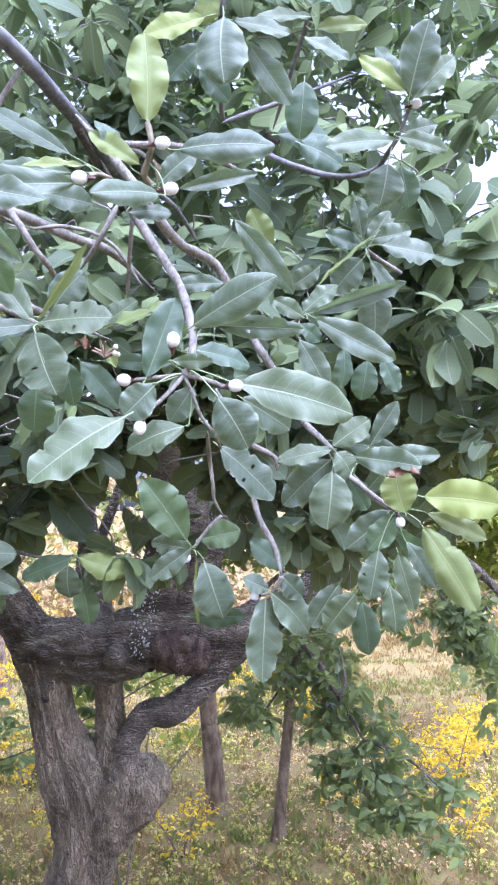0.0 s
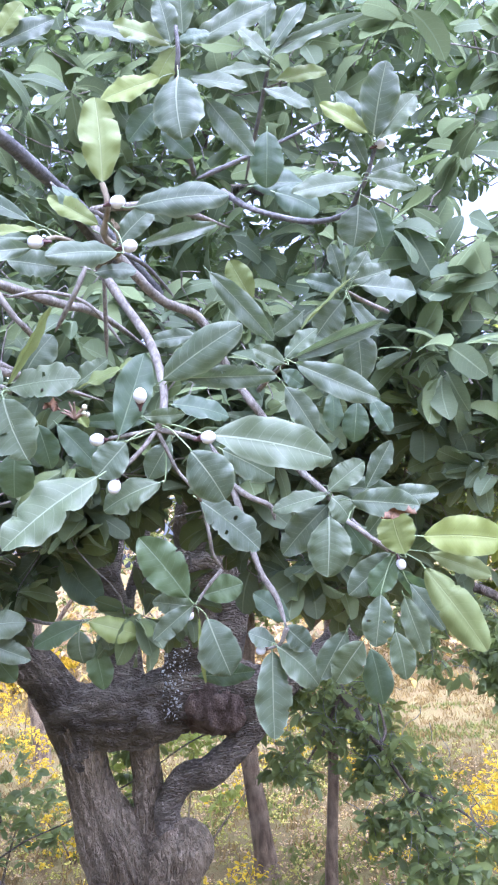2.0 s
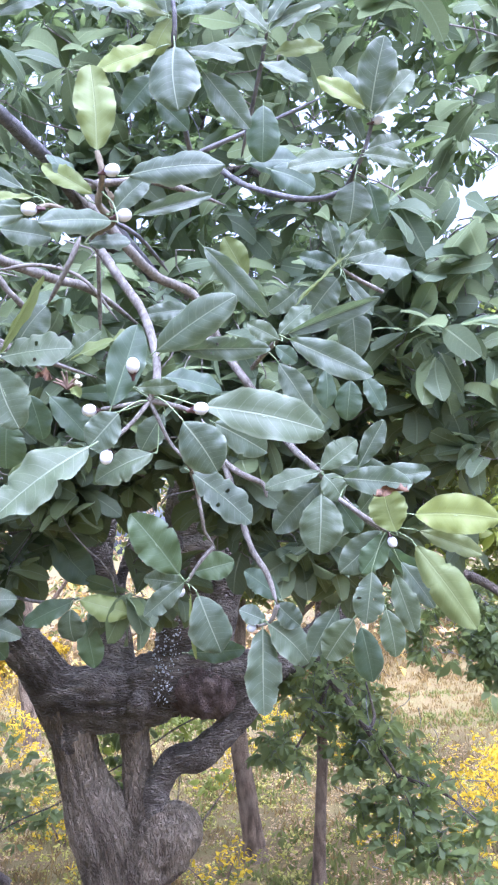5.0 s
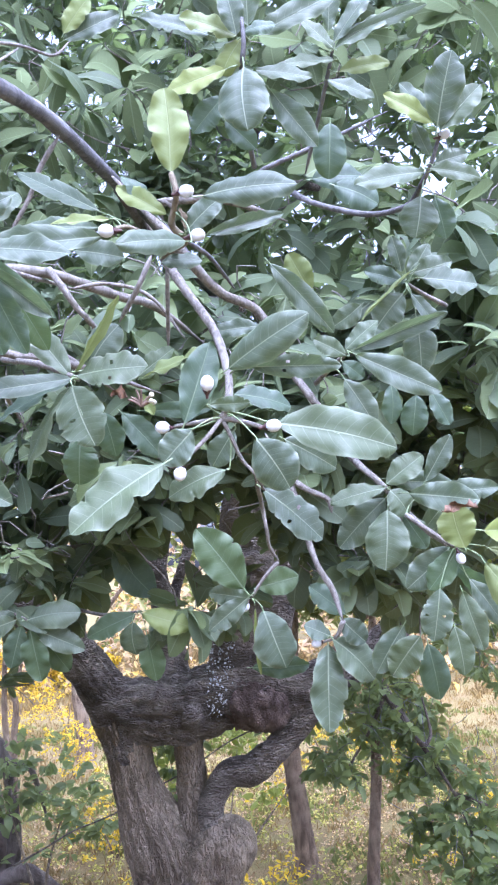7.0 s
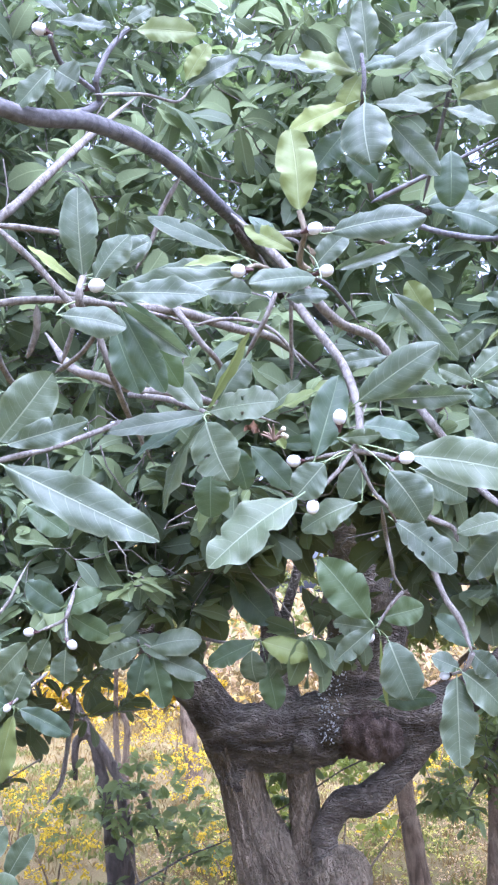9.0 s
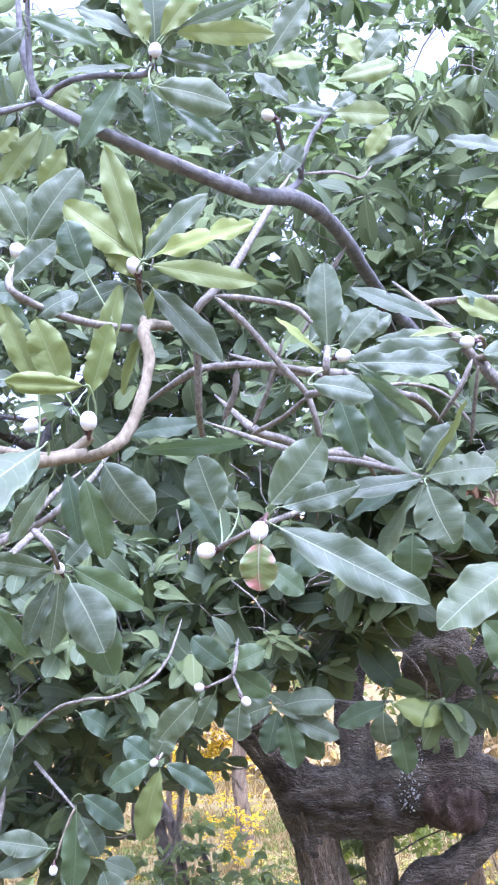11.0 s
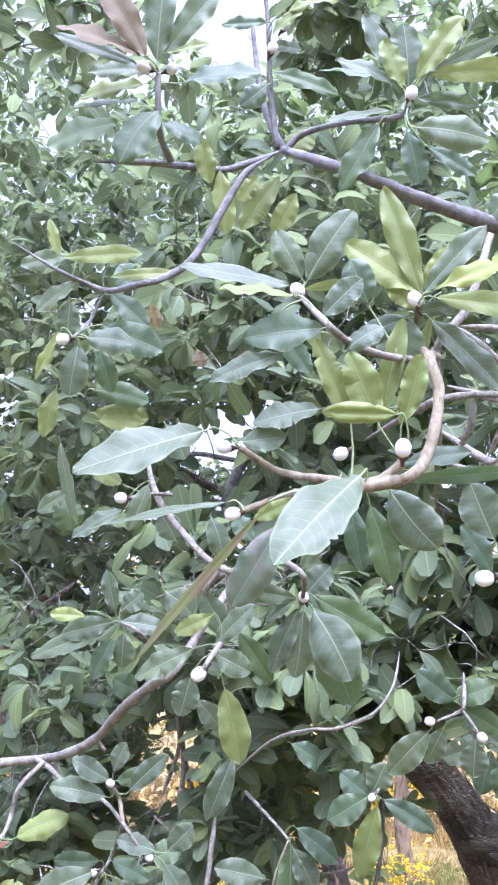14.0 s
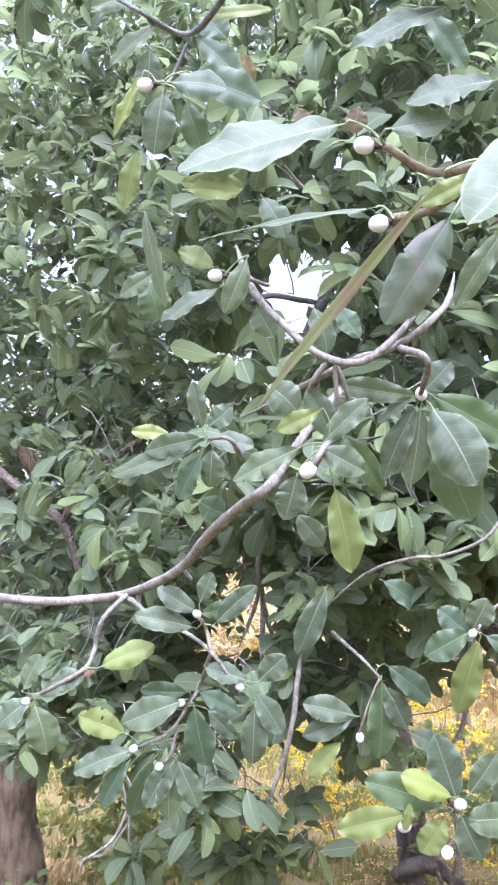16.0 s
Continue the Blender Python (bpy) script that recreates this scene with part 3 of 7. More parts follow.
# ---- ground ----
def rise(x, y):
    """Height of the ground: a bank under the viewer, level meadow, a slow slope up far off."""
    s = min(max((4.3 - y) / 3.0, 0), 1)
    h = 1.75 * s * s * (3 - 2 * s)
    far = max(0.0, math.hypot(x, y) - 45)
    return h + 0.05 * noise.noise(Vector((x * 0.5, y * 0.5, 0))) + min(far * 0.035, 9.0)


def ground():
    rings = [0.0, 1, 2, 3, 4, 5, 6, 7, 8, 9, 10, 11, 12, 13.5, 15, 17, 19, 22, 26, 30, 36, 44, 55, 70, 95, 130, 180, 260, 400, 700, 1500, 3000]
    sides = 72
    verts, faces = [(0, 0, rise(0, 0))], []
    for r in rings[1:]:
        for k in range(sides):
            a = 2 * math.pi * k / sides
            x, y = r * math.cos(a), r * math.sin(a)
            verts.append((x, y, rise(x, y)))
    for k in range(sides):
        faces.append((0, 1 + k, 1 + (k + 1) % sides))
    for i in range(len(rings) - 2):
        for k in range(sides):
            j = (k + 1) % sides
            a, b = 1 + i * sides, 1 + (i + 1) * sides
            faces.append((a + k, b + k, b + j, a + j))
    return tagged(new("ground", mesh("ground", verts, faces, [MEADOW])), "dry straw-coloured meadow with patches of low green growth", "ground", kind="structure")


ground()


def tufts(name, label, mat, n, region, seed, tall, wide, category="grass", blades_each=(5, 9), low=0.0):
    """Upright tufts of grass or weeds over a stretch of the ground."""
    rng = np.random.default_rng(seed)
    x0, x1, y0, y1 = region
    pts = []
    while len(pts) < n:
        x, y = rng.uniform(x0, x1), rng.uniform(y0, y1)
        if noise.noise(Vector((x * 0.45 + seed, y * 0.45, 0))) > low:
            pts.append((x, y, rise(x, y) - 0.01))
    pts = np.array(pts)
    counts = rng.integers(*blades_each, len(pts))
    c = np.repeat(pts, counts, axis=0)
    k = len(c)
    way = np.stack([rng.normal(0, 0.45, k), rng.normal(0, 0.45, k), np.ones(k)], 1)
    face = np.stack([rng.normal(0, 1, k), rng.normal(0, 1, k), np.zeros(k)], 1)
    size = rng.uniform(*tall, k)
    c = c + np.stack([rng.normal(0, 0.06, k), rng.normal(0, 0.06, k), np.zeros(k)], 1)
    v, f, uv = leaf_cloud(c, way, face, size, np.full(k, wide), rng, 0.25, 0.1, 3)
    ob = new(name, mesh(name, v, [tuple(q) for q in f.tolist()], [mat], uv))
    return tagged(ob, label, category, kind="stuff")


tufts("dry_grass", "dry straw-coloured grass standing in tufts on the meadow", STRAW, 7000, (-14, 9, 5.5, 26), 3, (0.06, 0.2), 0.02, low=-0.5)
tufts("green_weeds", "low green weeds among the dry grass", OLIVE, 5200, (-12, 8, 5.5, 22), 8, (0.05, 0.15), 0.042, "weeds", low=-0.1)
tufts("dry_grass", "straw-coloured grass at the far edge of the meadow", STRAW, 5000, (-26, 16, 24, 46), 5, (0.12, 0.4), 0.05, low=-0.5)
tufts("dry_scrub", "brown dry scrub and leaf litter on the slope", WOODS, 1500, (-9, -2.4, 3.4, 8.5), 11, (0.06, 0.26), 0.045, "scrub", low=-0.25)


def weed_patch(label, mat, n, region, seed, long):
    """Small broad-leaved plants and fallen leaves lying on the meadow."""
    rng = np.random.default_rng(seed)
    x0, x1, y0, y1 = region
    pts = []
    while len(pts) < n:
        x, y = rng.uniform(x0, x1), rng.uniform(y0, y1)
        if noise.noise(Vector((x * 0.9 + seed, y * 0.9, 3.0))) > -0.15:
            pts.append((x, y, rise(x, y) + rng.uniform(0.02, 0.14)))
    base = thing("low_weeds", (0.5 * (x0 + x1), 0.5 * (y0 + y1), 0), label, "weeds", kind="stuff")
    bpy.context.view_layer.update()
    foliage(base, np.array(pts), mat, seed, "", long=long, leaves=(4, 8), ratio=0.6, droop=0.1, steps=3)


# weeds and litter, coloured pale to lighten the ground under the crown too
weed_patch("pale yellow-green weeds spread over the dry meadow", WEED, 2800, (-4.5, 4.5, 8.0, 17.0), 21, (0.022, 0.055))
weed_patch("dry pale leaves lying on the meadow", WOODS, 2800, (-4.5, 4.5, 8.0, 16.0), 22, (0.02, 0.05))


# ---- fig tree: trunk and limbs ----
fig_tree = thing("fig_tree", (-1.3, 6.8, 0.0), "old gnarled fig tree with broad green leaves and white figs", "tree")
bpy.context.view_layer.update()


def stem(name, mat, parent, label, *tubes, dark_from=0.0):
    off = np.array(parent.matrix_world.translation)
    v, f = joined(tubes)
    v = np.array(v)
    slots = None
    # above an uneven height the faces take the darker bark
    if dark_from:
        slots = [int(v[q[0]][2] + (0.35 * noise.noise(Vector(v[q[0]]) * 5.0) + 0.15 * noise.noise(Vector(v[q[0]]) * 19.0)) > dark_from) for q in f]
    return part(name, mesh(name, v - off, f, [mat, BARK_DARK] if dark_from else [mat], None, slots), parent, label)


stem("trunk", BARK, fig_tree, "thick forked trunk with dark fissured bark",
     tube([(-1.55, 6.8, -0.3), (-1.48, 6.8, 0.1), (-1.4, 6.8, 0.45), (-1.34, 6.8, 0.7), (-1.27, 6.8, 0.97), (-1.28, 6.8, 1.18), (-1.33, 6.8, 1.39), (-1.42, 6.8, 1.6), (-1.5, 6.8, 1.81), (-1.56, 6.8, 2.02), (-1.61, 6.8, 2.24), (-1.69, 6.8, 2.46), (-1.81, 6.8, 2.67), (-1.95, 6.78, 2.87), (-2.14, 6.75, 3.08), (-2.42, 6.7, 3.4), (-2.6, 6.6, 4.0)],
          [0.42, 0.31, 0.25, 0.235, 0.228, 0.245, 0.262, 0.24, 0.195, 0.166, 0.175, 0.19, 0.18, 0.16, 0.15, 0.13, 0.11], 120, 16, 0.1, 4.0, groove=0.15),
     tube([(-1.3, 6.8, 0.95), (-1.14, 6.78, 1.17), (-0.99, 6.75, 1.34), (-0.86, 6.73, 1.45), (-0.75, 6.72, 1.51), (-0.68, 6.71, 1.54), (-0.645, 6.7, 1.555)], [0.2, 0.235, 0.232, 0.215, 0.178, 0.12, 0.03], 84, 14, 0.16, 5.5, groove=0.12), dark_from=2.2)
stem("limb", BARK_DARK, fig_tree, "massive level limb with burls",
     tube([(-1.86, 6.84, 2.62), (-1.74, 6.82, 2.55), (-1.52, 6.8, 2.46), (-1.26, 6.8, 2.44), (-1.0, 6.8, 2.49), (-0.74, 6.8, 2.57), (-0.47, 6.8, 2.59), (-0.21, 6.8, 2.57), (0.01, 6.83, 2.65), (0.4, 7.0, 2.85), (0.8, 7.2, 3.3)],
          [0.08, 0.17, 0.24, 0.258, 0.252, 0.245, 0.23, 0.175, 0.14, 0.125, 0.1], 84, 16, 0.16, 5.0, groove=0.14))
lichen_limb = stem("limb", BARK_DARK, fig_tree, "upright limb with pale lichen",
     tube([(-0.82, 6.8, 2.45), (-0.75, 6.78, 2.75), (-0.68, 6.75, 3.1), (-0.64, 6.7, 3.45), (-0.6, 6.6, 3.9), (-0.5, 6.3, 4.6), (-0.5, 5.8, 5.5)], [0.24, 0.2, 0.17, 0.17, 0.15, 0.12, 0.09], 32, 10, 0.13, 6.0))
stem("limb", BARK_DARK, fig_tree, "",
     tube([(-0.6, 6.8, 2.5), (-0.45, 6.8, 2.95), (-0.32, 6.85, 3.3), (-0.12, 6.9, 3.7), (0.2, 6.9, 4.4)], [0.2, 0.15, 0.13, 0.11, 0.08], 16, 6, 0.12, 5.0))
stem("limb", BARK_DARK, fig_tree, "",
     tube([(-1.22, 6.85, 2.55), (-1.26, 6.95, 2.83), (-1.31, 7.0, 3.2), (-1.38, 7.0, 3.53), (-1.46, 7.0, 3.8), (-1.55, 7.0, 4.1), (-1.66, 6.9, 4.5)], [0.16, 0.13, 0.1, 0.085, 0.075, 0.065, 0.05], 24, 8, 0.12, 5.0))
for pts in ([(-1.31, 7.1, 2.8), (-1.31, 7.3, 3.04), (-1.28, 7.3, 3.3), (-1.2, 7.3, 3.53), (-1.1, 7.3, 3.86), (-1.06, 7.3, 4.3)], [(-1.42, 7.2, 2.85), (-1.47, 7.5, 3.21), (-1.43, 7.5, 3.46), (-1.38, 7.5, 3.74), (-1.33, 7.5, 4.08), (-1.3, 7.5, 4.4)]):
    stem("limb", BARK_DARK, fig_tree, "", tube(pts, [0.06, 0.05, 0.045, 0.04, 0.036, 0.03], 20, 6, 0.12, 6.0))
stem("vine", BARK_DARK, fig_tree, "thin bare stem climbing behind the trunk", tube([(-2.68, 7.25, 1.2), (-2.4, 7.25, 1.34), (-2.17, 7.25, 1.46), (-1.84, 7.25, 1.58), (-1.53, 7.25, 1.75), (-1.3, 7.25, 1.86), (-1.06, 7.2, 2.0), (-0.85, 7.15, 2.13), (-0.59, 7.05, 2.26), (-0.42, 6.9, 2.38)], [0.009, 0.008, 0.007, 0.006, 0.006, 0.006, 0.006, 0.006, 0.006, 0.005], 40, 6, 0.14, 14.0))
stem("limb", BARK, fig_tree, "upright stem between trunk and limb",
     tube([(-1.12, 6.84, 2.35), (-1.13, 6.84, 2.17), (-1.11, 6.83, 1.98), (-1.09, 6.82, 1.73), (-1.04, 6.8, 1.54), (-0.98, 6.78, 1.38)], [0.13, 0.108, 0.114, 0.128, 0.15, 0.16], 32, 9, 0.13, 5.0, groove=0.1))
stem("limb", BARK_DARK, fig_tree, "crooked limb bending down to the stump",
     tube([(-0.14, 6.8, 2.5), (-0.23, 6.78, 2.37), (-0.32, 6.77, 2.26), (-0.47, 6.75, 2.11), (-0.64, 6.73, 2.0), (-0.8, 6.72, 1.97), (-0.91, 6.72, 1.85), (-0.955, 6.72, 1.69), (-0.96, 6.74, 1.48)], [0.15, 0.12, 0.108, 0.12, 0.122, 0.108, 0.1, 0.096, 0.12], 36, 10, 0.17, 6.0, groove=0.08))

knobs = random.Random(12)
stem("burl", BURL, fig_tree, "knobbly reddish-brown burl on the limb",
     tube([(-0.84, 6.74, 2.5), (-0.7, 6.72, 2.5), (-0.56, 6.7, 2.47), (-0.42, 6.72, 2.46), (-0.3, 6.75, 2.47)], [0.08, 0.17, 0.19, 0.17, 0.08], 44, 12, 0.2, 10.0),
     *[lump((-0.57 + 0.2 * math.cos(2.4 * k) * (k / 46) ** 0.5, 6.55 + 0.09 * k / 46 + knobs.uniform(0, 0.03), 2.47 + 0.13 * math.sin(2.4 * k) * (k / 46) ** 0.5), knobs.uniform(0.024, 0.055), k) for k in range(46)])
stem("knot", BARK_DARK, fig_tree, "", tube([(-1.06, 6.75, 2.43), (-1.04, 6.58, 2.43), (-1.03, 6.49, 2.435), (-1.03, 6.45, 2.44)], [0.15, 0.1, 0.06, 0.02], 18, 6, 0.34, 12.0))
stem("burl", BARK_DARK, fig_tree, "dark burl high on the upright limb",
     tube([(-0.72, 6.74, 3.2), (-0.67, 6.7, 3.32), (-0.6, 6.66, 3.47), (-0.5, 6.66, 3.6), (-0.4, 6.68, 3.7)], [0.1, 0.19, 0.24, 0.2, 0.09], 44, 12, 0.24, 7.0))


# ---- fig tree: near twigs, leaves and figs ----

# spray with four figs round one node
t_centre = twig(0.0085, 0.0055, (-0.218, 1.531, 4.001), (-0.165, 1.472, 3.907), (-0.116, 1.411, 3.822), (-0.096, 1.383, 3.764), (-0.086, 1.362, 3.712), (-0.090, 1.349, 3.668), (-0.099, 1.351, 3.653))
leaf(t_centre, (-0.012, 1.333, 3.635), (0.175, 1.382, 3.594), 0.083, 22, "g", 0)
leaf(t_centre, (-0.085, 1.349, 3.731), (0.045, 1.301, 3.798), 0.063, 25, "g", 1)
leaf(t_centre, (-0.049, 1.353, 3.732), (0.095, 1.389, 3.733), 0.040, 52, "g", 5)
leaf(t_centre, (-0.159, 1.355, 3.650), (-0.114, 1.367, 3.783), 0.059, 13, "d", 0)
leaf(t_centre, (-0.115, 1.336, 3.672), (-0.052, 1.343, 3.673), 0.025, 45, "g", 2)
leaf(t_centre, (-0.043, 1.314, 3.609), (0.003, 1.333, 3.533), 0.072, 34, "g", 1)
leaf(t_centre, (-0.046, 1.427, 3.545), (0.049, 1.453, 3.461), 0.069, 2, "g", 5)
leaf(t_centre, (-0.142, 1.319, 3.630), (-0.191, 1.322, 3.582), 0.057, -9, "g", 3)
leaf(t_centre, (-0.186, 1.303, 3.579), (-0.318, 1.254, 3.481), 0.082, 8, "g", 2)
leaf(t_centre, (-0.100, 1.365, 3.572), (-0.190, 1.362, 3.533), 0.057, 2, "g", 4)
leaf(t_centre, (-0.008, 1.487, 3.634), (0.076, 1.556, 3.588), 0.059, 36, "g", 0)
leaf(t_centre, (-0.092, 1.493, 3.721), (0.006, 1.538, 3.703), 0.050, 4, "d", 0)
leaf(t_centre, (-0.090, 1.435, 3.646), (-0.130, 1.441, 3.588), 0.047, -4, "g", 0)
leaf(t_centre, (-0.044, 1.575, 3.865), (-0.136, 1.566, 3.857), 0.036, -25, "g", 2)
fig(t_centre, (-0.108, 1.262, 3.689), 0.0104, (0.10, -0.44, 0.89))
t_shoot = twig(0.0036, 0.0030, (-0.099, 1.351, 3.653), (-0.136, 1.357, 3.650), (-0.177, 1.364, 3.647))
fig(t_shoot, (-0.196, 1.362, 3.646), 0.0104, (-0.92, -0.40, -0.00))
t_shoot = twig(0.0042, 0.0032, (-0.099, 1.351, 3.653), (-0.063, 1.347, 3.643), (-0.032, 1.332, 3.629))
fig(t_shoot, (-0.017, 1.323, 3.630), 0.0104, (0.98, -0.19, 0.09))
t_shoot = twig(0.0040, 0.0030, (-0.099, 1.351, 3.653), (-0.121, 1.343, 3.624), (-0.150, 1.335, 3.595), (-0.162, 1.336, 3.581))
fig(t_shoot, (-0.165, 1.328, 3.566), 0.0104, (-0.22, -0.14, -0.96))
t_shoot = twig(0.0035, 0.0022, (-0.099, 1.351, 3.653), (-0.085, 1.358, 3.619), (-0.073, 1.375, 3.589), (-0.054, 1.382, 3.564), (-0.044, 1.428, 3.543))

# spray of three figs with one upright young leaf
t_upper = twig(0.0075, 0.0040, (-0.218, 1.531, 4.001), (-0.169, 1.391, 3.958), (-0.144, 1.335, 3.945), (-0.159, 1.310, 3.961), (-0.151, 1.287, 3.978), (-0.143, 1.265, 3.993), (-0.149, 1.259, 4.024), mat=SHOOT)
leaf(t_upper, (-0.149, 1.259, 4.026), (-0.154, 1.254, 4.166), 0.064, -9, "y", 2)
leaf(t_upper, (-0.099, 1.243, 3.974), (0.043, 1.228, 3.976), 0.058, 21, "g", 1)
leaf(t_upper, (-0.103, 1.291, 3.932), (0.019, 1.319, 3.969), 0.027, 36, "g", 6)
leaf(t_upper, (-0.129, 1.251, 3.908), (-0.213, 1.165, 3.879), 0.046, -22, "g", 1)
leaf(t_upper, (-0.166, 1.297, 3.975), (-0.249, 1.317, 4.038), 0.036, -26, "y", 0)
leaf(t_upper, (-0.186, 1.333, 3.988), (-0.239, 1.315, 4.056), 0.042, 16, "d", 4)
leaf(t_upper, (-0.136, 1.305, 3.946), (-0.077, 1.302, 3.999), 0.041, 18, "g", 0)
leaf(t_upper, (-0.195, 1.393, 3.933), (-0.125, 1.400, 3.935), 0.038, 4, "g", 1)
leaf(t_upper, (-0.137, 1.295, 3.945), (-0.142, 1.288, 3.980), 0.013, 26, "b", 6)
fig(t_upper, (-0.125, 1.248, 3.986), 0.0104, (0.98, -0.19, 0.09))
t_shoot = twig(0.0035, 0.0030, (-0.152, 1.297, 3.983), (-0.170, 1.302, 3.998), (-0.196, 1.328, 4.012))
t_shoot = twig(0.0038, 0.0030, (-0.144, 1.335, 3.945), (-0.131, 1.307, 3.936), mat=SHOOT)
fig(t_shoot, (-0.115, 1.280, 3.928), 0.0104, (0.98, -0.19, 0.09))
t_shoot = twig(0.0040, 0.0030, (-0.204, 1.484, 3.990), (-0.211, 1.335, 3.962), (-0.221, 1.255, 3.941), (-0.229, 1.217, 3.922), mat=SHOOT)
fig(t_shoot, (-0.240, 1.207, 3.916), 0.0104, (-0.92, -0.38, -0.09))
leaf(t_shoot, (-0.247, 1.207, 3.908), (-0.427, 1.161, 3.883), 0.053, -28, "g", 0)
leaf(t_shoot, (-0.265, 1.260, 3.946), (-0.388, 1.264, 3.958), 0.032, -14, "g", 0)
leaf(t_shoot, (-0.242, 1.232, 3.945), (-0.329, 1.223, 3.941), 0.021, 0, "y", 6)
leaf(t_shoot, (-0.281, 1.320, 4.002), (-0.439, 1.384, 4.115), 0.036, -37, "g", 7)
leaf(t_shoot, (-0.335, 1.372, 3.959), (-0.255, 1.384, 3.944), 0.048, 31, "g", 0)
leaf(t_shoot, (-0.522, 1.392, 4.017), (-0.457, 1.435, 4.106), 0.066, -8, "g", 4)

# bare stems behind the front sprays
t_stem_a = twig(0.0053, 0.0040, (-0.230, 1.492, 3.987), (-0.256, 1.498, 3.935), (-0.305, 1.542, 3.882), free=True)
t_stem_b = twig(0.0044, 0.0040, (-0.217, 1.581, 4.008), (-0.230, 1.642, 3.947), (-0.245, 1.714, 3.875), free=True)
t_stem_c = twig(0.0128, 0.0079, (-0.398, 1.907, 4.359), (-0.279, 1.827, 4.197), (-0.212, 1.870, 4.113), (-0.158, 1.936, 4.063), (-0.086, 2.000, 4.039), (-0.052, 2.012, 3.991), (-0.013, 2.033, 3.899), (0.033, 2.001, 3.817), (0.104, 2.028, 3.711), (0.139, 2.022, 3.652), free=True)
t_stem_d = twig(0.0119, 0.0106, (-0.805, 1.840, 4.188), (-0.666, 1.768, 4.107), (-0.564, 1.753, 4.085), (-0.506, 1.791, 4.083), (-0.471, 1.895, 4.095), (-0.409, 2.004, 4.095), (-0.357, 2.209, 4.127), (-0.288, 2.723, 4.149), free=True)
t_snag = twig(0.0072, 0.0060, (-0.508, 1.760, 4.084), (-0.467, 1.723, 4.027), (-0.440, 1.734, 3.984), (-0.419, 1.772, 3.958), (-0.419, 1.876, 3.944))
t_stem_f = twig(0.0079, 0.0070, (-0.976, 2.141, 4.114), (-0.691, 1.895, 3.951), (-0.584, 1.861, 3.922), (-0.533, 1.867, 3.924), (-0.493, 1.874, 3.907), (-0.501, 2.329, 3.931), free=True)
t_stem_g = twig(0.0066, 0.0053, (-0.501, 1.831, 4.435), (-0.550, 1.838, 4.363), (-0.581, 1.847, 4.293), (-0.630, 1.855, 4.218), free=True)
t_stem_h = twig(0.0044, 0.0035, (-0.145, 1.364, 3.955), (-0.129, 1.543, 3.994), (-0.105, 1.748, 4.001), mat=LIMB, free=True)
t_stem_i = twig(0.0053, 0.0035, (-0.082, 1.719, 3.602), (-0.090, 1.949, 3.572), (-0.084, 1.991, 3.510), (-0.081, 2.018, 3.473), (-0.063, 2.057, 3.439), free=True)
t_stem_j = twig(0.0079, 0.0062, (-0.083, 2.102, 3.751), (-0.031, 2.005, 3.638), (0.020, 2.005, 3.441), (0.055, 2.001, 3.371), (0.075, 1.995, 3.299), free=True)
t_stem_j = twig(0.0070, 0.0053, (-0.050, 2.020, 3.654), (0.006, 1.985, 3.601), (0.058, 1.996, 3.573), (0.066, 2.003, 3.541), free=True)

# broad rosette with bitten leaves
t_broad = twig(0.0070, 0.0040, (-0.648, 1.855, 3.918), (-0.478, 1.583, 3.828), (-0.373, 1.403, 3.761), (-0.320, 1.323, 3.725))
leaf(t_broad, (-0.321, 1.322, 3.731), (-0.208, 1.313, 3.739), 0.066, 7, "g", 5)
leaf(t_broad, (-0.322, 1.295, 3.708), (-0.287, 1.286, 3.612), 0.080, 32, "g", 3)
leaf(t_broad, (-0.329, 1.324, 3.717), (-0.424, 1.368, 3.578), 0.047, 44, "g", 4)
leaf(t_broad, (-0.331, 1.322, 3.727), (-0.475, 1.259, 3.700), 0.039, -12, "g", 0)
leaf(t_broad, (-0.341, 1.341, 3.727), (-0.464, 1.337, 3.671), 0.038, 19, "d", 0)
leaf(t_broad, (-0.344, 1.359, 3.741), (-0.422, 1.384, 3.839), 0.047, -15, "g", 0)
leaf(t_broad, (-0.397, 1.130, 3.844), (-0.350, 1.176, 3.730), 0.044, 26, "d", 0)
leaf(t_broad, (-0.414, 1.145, 3.862), (-0.312, 1.172, 3.779), 0.032, 44, "g", 6)
leaf(t_broad, (-0.324, 1.321, 3.738), (-0.248, 1.309, 3.852), 0.022, 69, "y", 6)
leaf(t_broad, (-0.330, 1.426, 3.773), (-0.276, 1.420, 3.841), 0.060, 12, "g", 1)
leaf(t_broad, (-0.362, 1.474, 3.657), (-0.371, 1.487, 3.578), 0.075, 26, "d", 1)
leaf(t_broad, (-0.307, 1.423, 3.689), (-0.292, 1.438, 3.616), 0.050, 30, "d", 0)
leaf(t_broad, (-0.288, 1.475, 3.697), (-0.224, 1.496, 3.619), 0.051, 12, "d", 0)
leaf(t_broad, (-0.246, 1.420, 3.747), (-0.184, 1.419, 3.791), 0.043, 5, "g", 2)
leaf(t_broad, (-0.229, 1.392, 3.739), (-0.109, 1.399, 3.779), 0.037, -23, "y", 2)
leaf(t_broad, (-0.247, 1.459, 3.696), (-0.130, 1.473, 3.695), 0.029, 34, "d", 2)
leaf(t_broad, (-0.230, 1.338, 3.699), (-0.206, 1.347, 3.663), 0.018, 3, "y", 6)
dry_tip(t_broad, (-0.218, 1.312, 3.672), 3)
scrap(t_broad, (-0.262, 1.3, 3.69), (-0.238, 1.3, 3.683), 0.017, 2, RUST, "orange-brown crumpled scrap of leaf")

